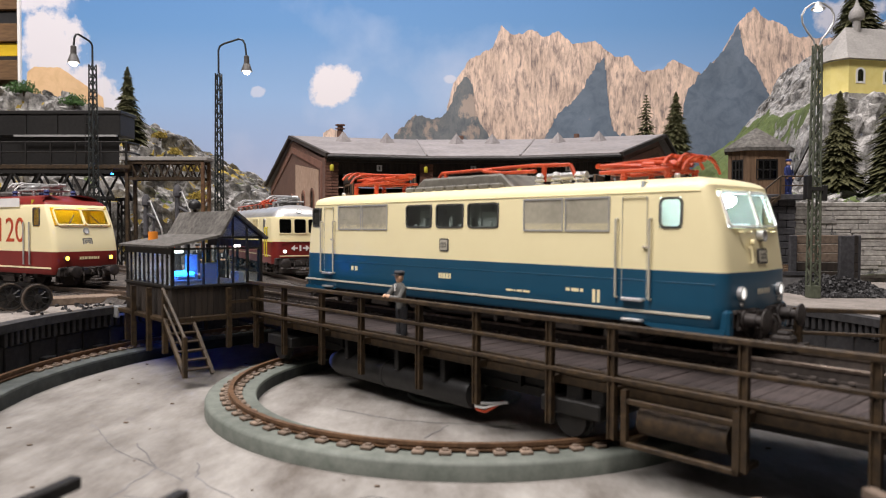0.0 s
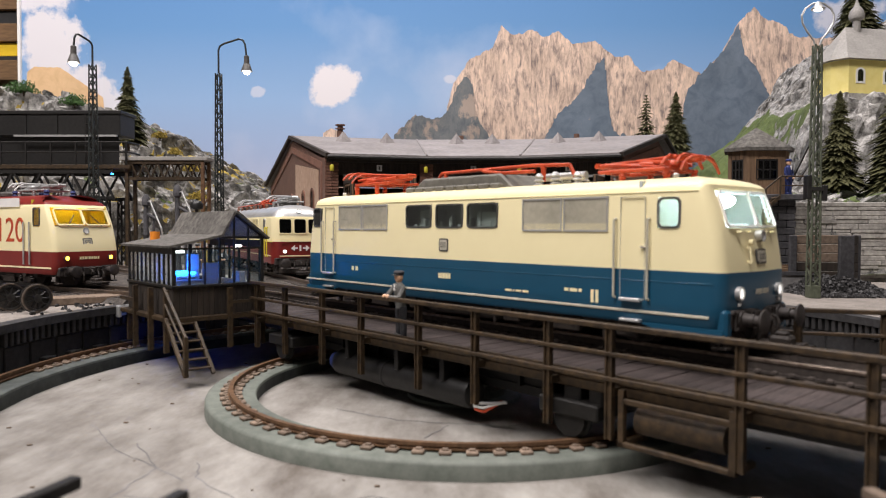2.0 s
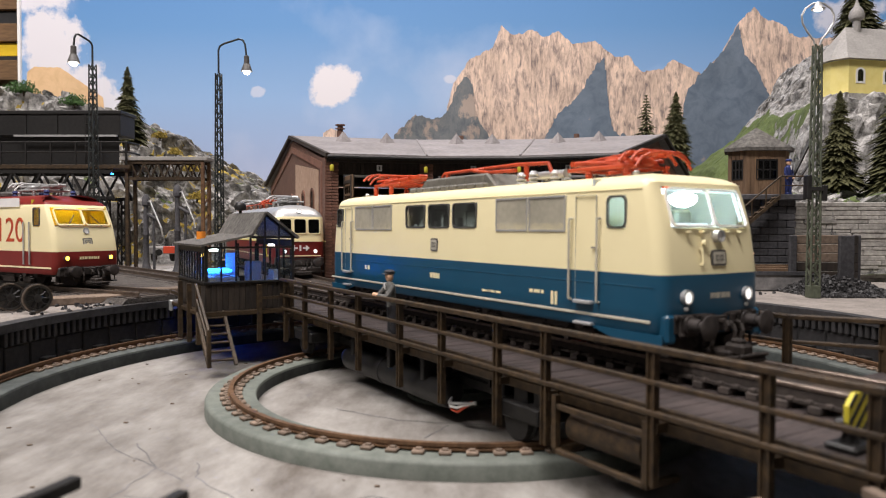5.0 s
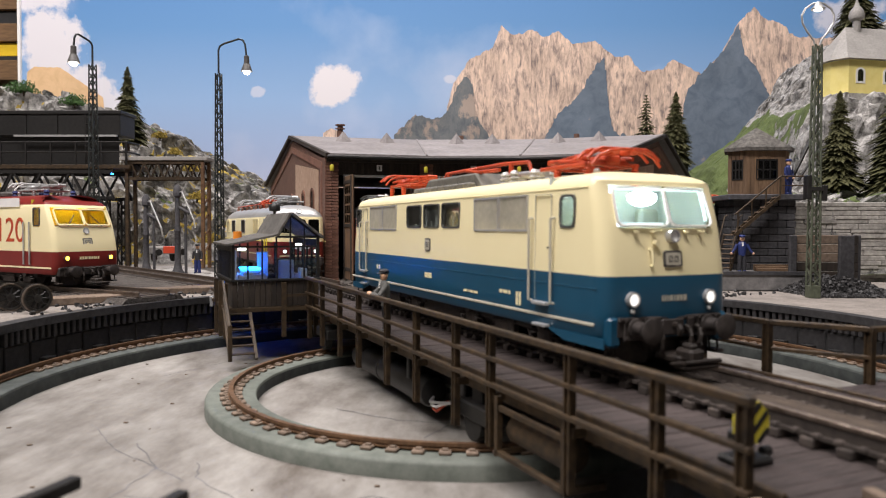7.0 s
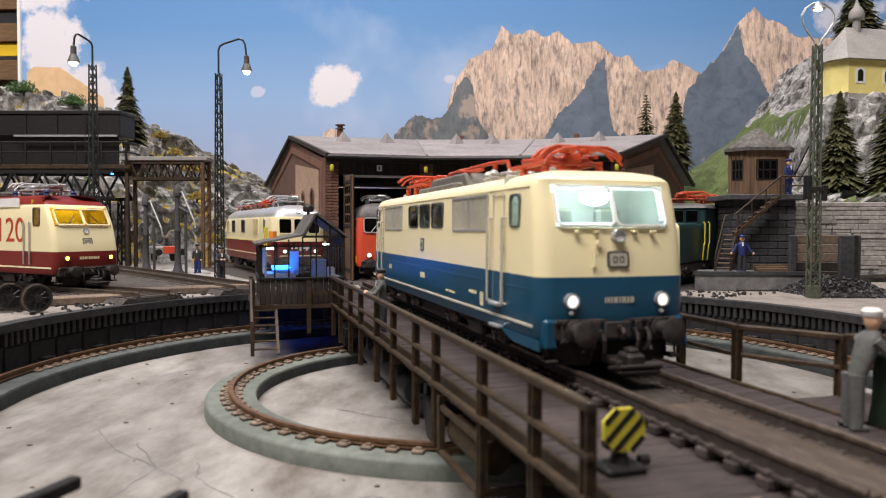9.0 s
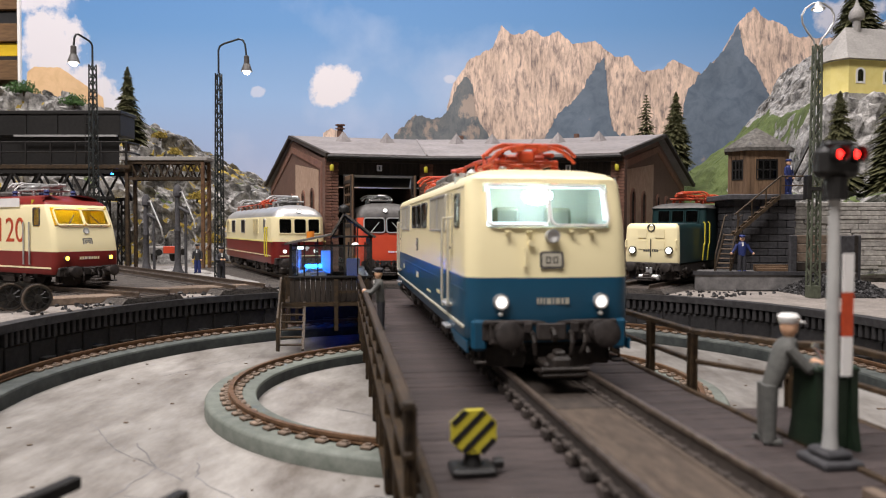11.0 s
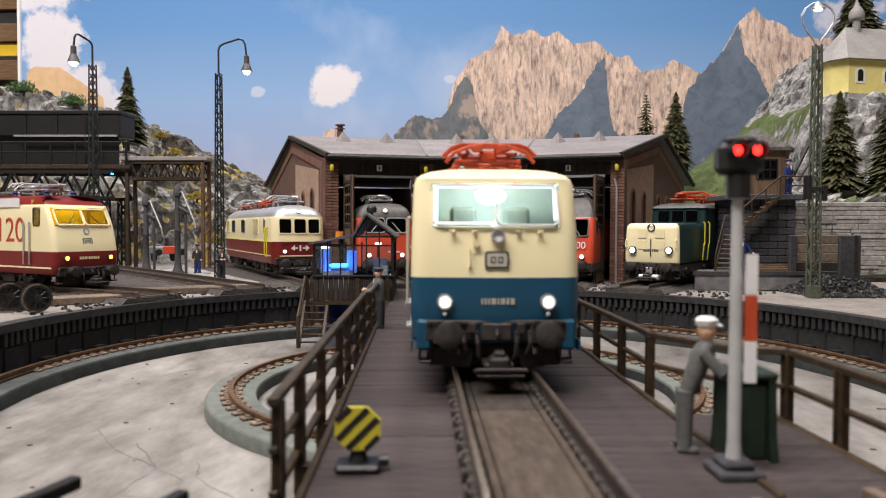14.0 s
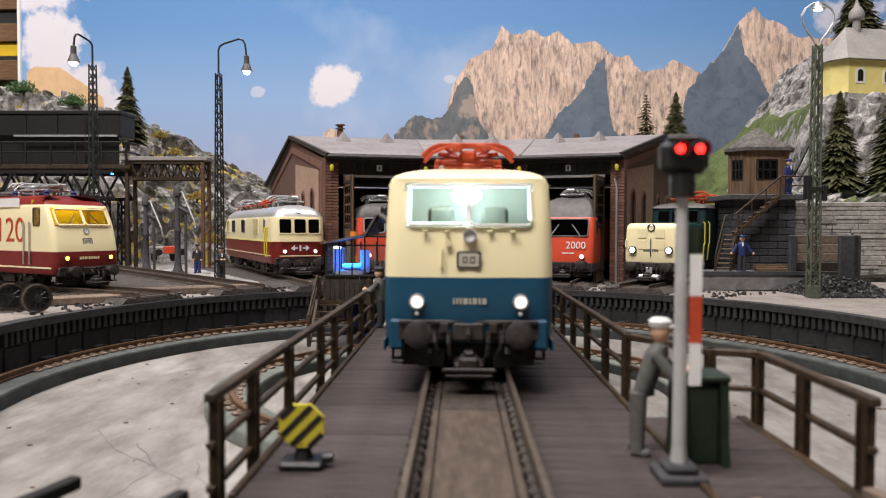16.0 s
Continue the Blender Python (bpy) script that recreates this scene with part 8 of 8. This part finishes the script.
# ---- chapel on the knoll ----
def chapel():
    t = thing("chapel", "small yellow chapel with grey roof and onion turret", "chapel", at(352, 424, 150, 12))
    plan = [(-18, -2), (-10, -15), (12, -15), (60, -15), (60, 26), (-10, 26), (-18, 14)]
    bm = fresh()
    prism(bm, plan, 0, 36)
    part("wall", bm, "yellow_wall", t, "yellow rendered wall")
    bm = fresh()
    prism(bm, [(x * 1.03, y * 1.05) for x, y in plan], -10, 3)
    part("plinth", bm, "stone_grey", t)
    bm = fresh()
    ridge_a, ridge_b = bm.verts.new((2, 5, 68)), bm.verts.new((64, 5, 68))
    eave = [bm.verts.new((x + (-5 if x < 0 else 4), y + (5 if y > 5 else -5), 33.5)) for x, y in plan]
    for a, b, top in ((0, 1, [ridge_a]), (1, 2, [ridge_a]), (2, 3, [ridge_b, ridge_a]), (4, 5, [ridge_a, ridge_b]), (5, 6, [ridge_a]), (6, 0, [ridge_a]), (3, 4, [ridge_b])):
        bm.faces.new([eave[a], eave[b]] + top)
    bm.faces.new(eave[::-1])
    bmesh.ops.recalc_face_normals(bm, faces=bm.faces)
    part("roof", bm, "slate", t, "grey shingled roof")
    bm = fresh()
    lathe(bm, [(3.6, 58), (3.6, 74), (6.4, 76), (7.0, 79), (5.6, 84), (2.6, 88), (1.2, 92), (0.3, 98)], 12, (14, 5, 0))
    part("turret", bm, "slate", t, "small onion turret", smooth=True)
    for x, y, rz in ((2, -15, 0), (30, -15, 0)):
        F = Matrix.Translation((x, y, 20)) @ Matrix.Rotation(radians(90), 4, "X")
        arch = [(-3, -6)] + [(-3 * math.cos(radians(q)), 2 + 3 * math.sin(radians(q))) for q in range(0, 181, 30)] + [(3, -6)]
        bm = fresh()
        hoop(bm, [(a * 1.6, b * 1.3) for a, b in arch], arch, -0.3, 0.6, turn=F)
        bmesh.ops.recalc_face_normals(bm, faces=bm.faces)
        f = part("window", bm, "white", t)
        bm = fresh()
        prism(bm, arch, 0, 0.3, turn=F)
        part("pane", bm, "glass_dark", f)


chapel()


# ---- coaling stage, gantry and water cranes in the west ----
def coaling_stage():
    t = thing("coaling_stage", "black steel coaling stage on trestles with railed walkway", "coaling stage")
    X0, X1, Y = -520.0, -284.0, 330.0
    random.seed(15)
    for k in range(9):
        bm = fresh()
        x = X0 + (X1 - X0) * k / 9
        box(bm, x, x + (X1 - X0) / 9 - 0.25, Y, Y + 26, 105, 123 - (k % 2) * 0.6, 0.5)
        part("bunker_panel", bm, "black", t)
    bm = fresh()
    box(bm, X0, X1 + 1, Y - 1.2, Y + 27, 122.6, 125.6, 0.4)
    part("top_rim", bm, "black", t)
    bm = fresh()
    box(bm, X0, X1 + 14, Y - 14, Y + 24, 76.5, 80, 0.4)
    part("walkway", bm, "steel", t)
    for z in (90, 98):
        bm = fresh()
        rod(bm, (X0, Y - 13.5, z), (X1 + 12, Y - 13.5, z), 0.8, 6)
        rod(bm, (X1 + 12, Y - 13.5, z), (X1 + 12, Y + 8, z), 0.8, 6)
        part("handrail", bm, "steel_dark", t)
    for k in range(13):
        bm = fresh()
        x = X0 + (X1 + 11 - X0) * k / 12
        rod(bm, (x, Y - 13.5, 80), (x, Y - 13.5, 98.5), 0.9, 6)
        part("rail_post", bm, "steel_dark", t)
    bm = fresh()
    box(bm, X0 + 20, X1 - 4, Y + 5, Y + 6, 80, 105)
    part("back_panel", bm, "black", t)
    for yy in (Y - 12, Y + 20):
        bm = fresh()
        box(bm, X0, X1, yy - 1, yy + 1, 73, 76.5)
        box(bm, X0, X1, yy - 1, yy + 1, 52, 54.5)
        for k in range(10):
            x = X0 + (X1 - X0) * k / 10
            w = (X1 - X0) / 10
            rod(bm, (x, yy, 53), (x + w / 2, yy, 75), 1.1, 4)
            rod(bm, (x + w / 2, yy, 75), (x + w, yy, 53), 1.1, 4)
        part("truss", bm, "steel_dark", t)
    for x in (-470, -400, -330, -292):
        for yy in (Y - 12, Y + 20):
            bm = fresh()
            lattice(bm, 54 - GROUND, 8, 6, 9, 0.9, 0)
            bmesh.ops.translate(bm, vec=(x, yy, GROUND), verts=bm.verts)
            part("trestle_leg", bm, "steel_dark", t)
    # ladder
    bm = fresh()
    for x in (-312, -304):
        rod(bm, (x, Y - 2.5, 78), (x, Y - 2.5, 122), 0.7, 6)
    for k in range(9):
        rod(bm, (-312, Y - 2.5, 82 + k * 4.6), (-304, Y - 2.5, 82 + k * 4.6), 0.5, 6)
    part("ladder", bm, "steel_dark", t)
    bm = fresh()
    box(bm, X1 - 2, X1, Y - 13, Y - 12, 72, 73.6, 0.3)
    part("blue_lamp", bm, "lamp_blue", t, "small glowing blue lamp")
    bm = fresh()
    box(bm, -372, -286, Y - 3, Y - 1, 103.8, 105.4)
    part("edge_plank", bm, "silver", t)


coaling_stage()


def gantry():
    t = thing("sand_gantry", "rusty steel gantry with a plank roof on slim legs", "gantry")
    bm = fresh()
    box(bm, -279, -208, 318, 336, 83.5, 86.6, 0.4)
    part("roof_plank", bm, "slate", t)
    for yy in (320, 334):
        bm = fresh()
        box(bm, -276, -211, yy - 0.8, yy + 0.8, 81, 83.4)
        box(bm, -276, -211, yy - 0.8, yy + 0.8, 68, 70.2)
        for k in range(6):
            x = -276 + 65 * k / 6
            rod(bm, (x, yy, 69), (x + 5.4, yy, 82), 0.8, 4)
            rod(bm, (x + 5.4, yy, 82), (x + 10.8, yy, 69), 0.8, 4)
        part("truss", bm, "steel", t)
    for x in (-212, -274):
        for yy in (320, 334):
            bm = fresh()
            box(bm, x - 1.3, x + 1.3, yy - 1.3, yy + 1.3, GROUND, 82, 0.2)
            part("leg", bm, "rail_rust" if x > -220 else "steel", t)
    bm = fresh()
    for k in range(5):
        rod(bm, (-212, 320, 8 + k * 13), (-212, 334, 16 + k * 13), 0.7, 4)
    part("leg_brace", bm, "rail_rust", t)


gantry()


def water_crane(x, y, h, label):
    t = thing("water_crane", label, "water crane", at(x, y, GROUND))
    bm = fresh()
    lathe(bm, [(4.8, 0), (4.6, 2), (3.0, 5), (2.2, 9), (1.9, h * 0.5), (2.5, h * 0.52), (1.8, h * 0.56), (1.7, h - 6), (2.8, h - 5), (2.9, h), (1.0, h + 3)], 14)
    rod(bm, (5.5, 1, 0), (5.5, 1, h * 0.8), 1.0, 8)
    rod(bm, (0, 0, h * 0.8), (9, -1, h * 0.72), 1.1, 8)
    part("column", bm, "stone_dark", t, smooth=True)
    bm = fresh()
    path_rod(bm, [(0, 0, h - 3), (4, -2, h - 2), (14, -6, h - 22), (15, -6, h - 28)], 0.6, 8)
    part("spout", bm, "silver", t, smooth=True)


water_crane(-236, 270, 56, "sooty grey water crane column with spout")
water_crane(-205, 252, 62, "grey water crane column with angled spout pipe")


def small_wagon():
    t = thing("freight_wagon", "small flat wagon with a red end board on the far track", "wagon", at(-262, 360, 0, -48))
    bm = fresh()
    box(bm, -14, 14, -13, 13, 7, 13, 0.6)
    part("body", bm, "slate", t)
    bm = fresh()
    box(bm, 14, 14.8, -5, 5, 7.5, 13.4, 0.2)
    part("end_board", bm, "signal_red", t)
    for s in (-1, 1):
        bm = fresh()
        lathe(bm, [(1.5, 14), (1.5, 18), (2.8, 18), (2.8, 19)], 12, (0, s * 10, 8.5), "X")
        part("buffer", bm, "black", t)
        bm = fresh()
        lathe(bm, [(5.4, -1), (5.4, 1)], 16, (0, s * 8, 5.4), "Y")
        part("wheel", bm, "bogie", t)


small_wagon()


# ---- loose wheelsets at the pit edge ----
def wheelset(x, y, rz):
    t = thing("loose_wheelset", "dark spoked wheelset lying on the yard edge", "wheelset", at(x, y, GROUND, rz), group="loose wheelsets")
    bm = fresh()
    rod(bm, (0, -9, 6), (0, 9, 6), 0.9, 10)
    part("axle", bm, "wheel", t)
    for s in (-1, 1):
        bm = fresh()
        lathe(bm, [(1.0, -0.4), (4.2, -0.2), (4.4, -0.6), (6.0, -0.6), (6.0, -0.1), (5.4, 0.0), (5.3, 1.4), (4.4, 1.4), (4.2, 0.5), (1.8, 0.9), (1.6, 1.7), (0.8, 1.8)], 28, (0, 0, 0), "Y")
        if s < 0:
            bmesh.ops.scale(bm, vec=(1, -1, 1), verts=bm.verts)
        bmesh.ops.translate(bm, vec=(0, s * 7.8, 6), verts=bm.verts)
        bmesh.ops.recalc_face_normals(bm, faces=bm.faces)
        wheel = part("wheel", bm, "wheel_dark", t, smooth=True)
        bm = fresh()
        lathe(bm, [(5.3, 0.2), (5.75, 0.2), (5.65, 1.6), (5.2, 1.6)], 28, (0, 0, 0), "Y", cap=False)
        bmesh.ops.transform(bm, matrix=Matrix.Translation((0, s * 7.8, 6)) @ Matrix.Diagonal((1, s, 1, 1)), verts=bm.verts)
        part("tyre", bm, "rail_top", wheel, "worn steel tyre", smooth=True)
        bm = fresh()
        for q in range(9):
            a = 2 * math.pi * q / 9
            rod(bm, (1.2 * math.cos(a), s * 8.9, 6 + 1.2 * math.sin(a)), (4.5 * math.cos(a), s * 8.7, 6 + 4.5 * math.sin(a)), 0.45, 5)
        part("spoke_star", bm, "black", wheel)


wheelset(-178, 36, 52)
wheelset(-191, 40, 48)


# ---- small yard clutter: planks over the rails, cinders ----
def clutter():
    for x, y, rz, L, w in ((-178, 66, 40, 46, 12), (-150, 118, 25, 60, 9), (-136, 132, 30, 40, 6), (112, 168, -35, 26, 8)):
        bm = fresh()
        box(bm, -L / 2, L / 2, -w / 2, w / 2, 0, 3.4, 0.4)
        tagged(part("crossing_plank", bm, "sleeper", at=at(x, y, GROUND, rz)), "weathered plank crossing laid between the rails", "plank", group="crossing planks")
    random.seed(21)
    bm = fresh()
    for _ in range(1500):
        a, r = random.uniform(40, 172), 166 + 190 * random.random() ** 1.4
        x, y = polar(r, a)
        if x > 125 and y > 150 or (abs(x) < 95 and y > 205):
            continue
        s = random.uniform(0.3, 1.1)
        q = Euler((random.uniform(0, 3), random.uniform(0, 3), random.uniform(0, 3))).to_matrix().to_4x4()
        box(bm, -s, s, -s * 0.8, s * 0.8, -s * 0.6, s * 0.6, turn=Matrix.Translation((x, y, GROUND + s * 0.4)) @ q)
    tagged(part("cinders", bm, "coal"), "scattered dark cinders and stones on the yard", "cinders", kind="stuff")


clutter()


# ---- shelf of cartons beside the backdrop ----
def shelf():
    t = thing("storage_shelf", "dark wooden storage shelf with boards", "shelf", at(-760, 800, 0))
    for z0, z1 in ((150, 162), (243, 272), (299, 325), (345, 380)):
        bm = fresh()
        box(bm, -120, 118, -30, 120, z0, z1, 0.8)
        part("shelf_board", bm, "shelf_wood", t)
    bm = fresh()
    box(bm, -120, 118, 118, 126, -100, 440)
    part("back_panel", bm, "shelf_wood", t)
    for x0, x1, z0, z1, mat, lab in ((-60, 117, 279, 298, "box_yellow", "yellow cardboard carton on the shelf"), (-80, 116, 325, 344, "box_black", "dark cardboard carton on the shelf"), (-90, 114, 162, 196, "box_black", "dark cardboard carton on the shelf"), (-80, 116, 272, 279, "box_black", "flat dark cardboard carton on the shelf")):
        c = fresh()
        box(c, x0, x1, -24, 100, z0, z1, 0.8)
        tagged(part("carton", c, mat, at=at(-760, 800, 0)), lab, "carton")


shelf()
# ---- everything that turns with the bridge ----
def motions():
    for ob, m in RIDERS:
        walk(ob, [(t, at(0, 0, 0, deg) @ m) for t, deg in PHI])


motions()
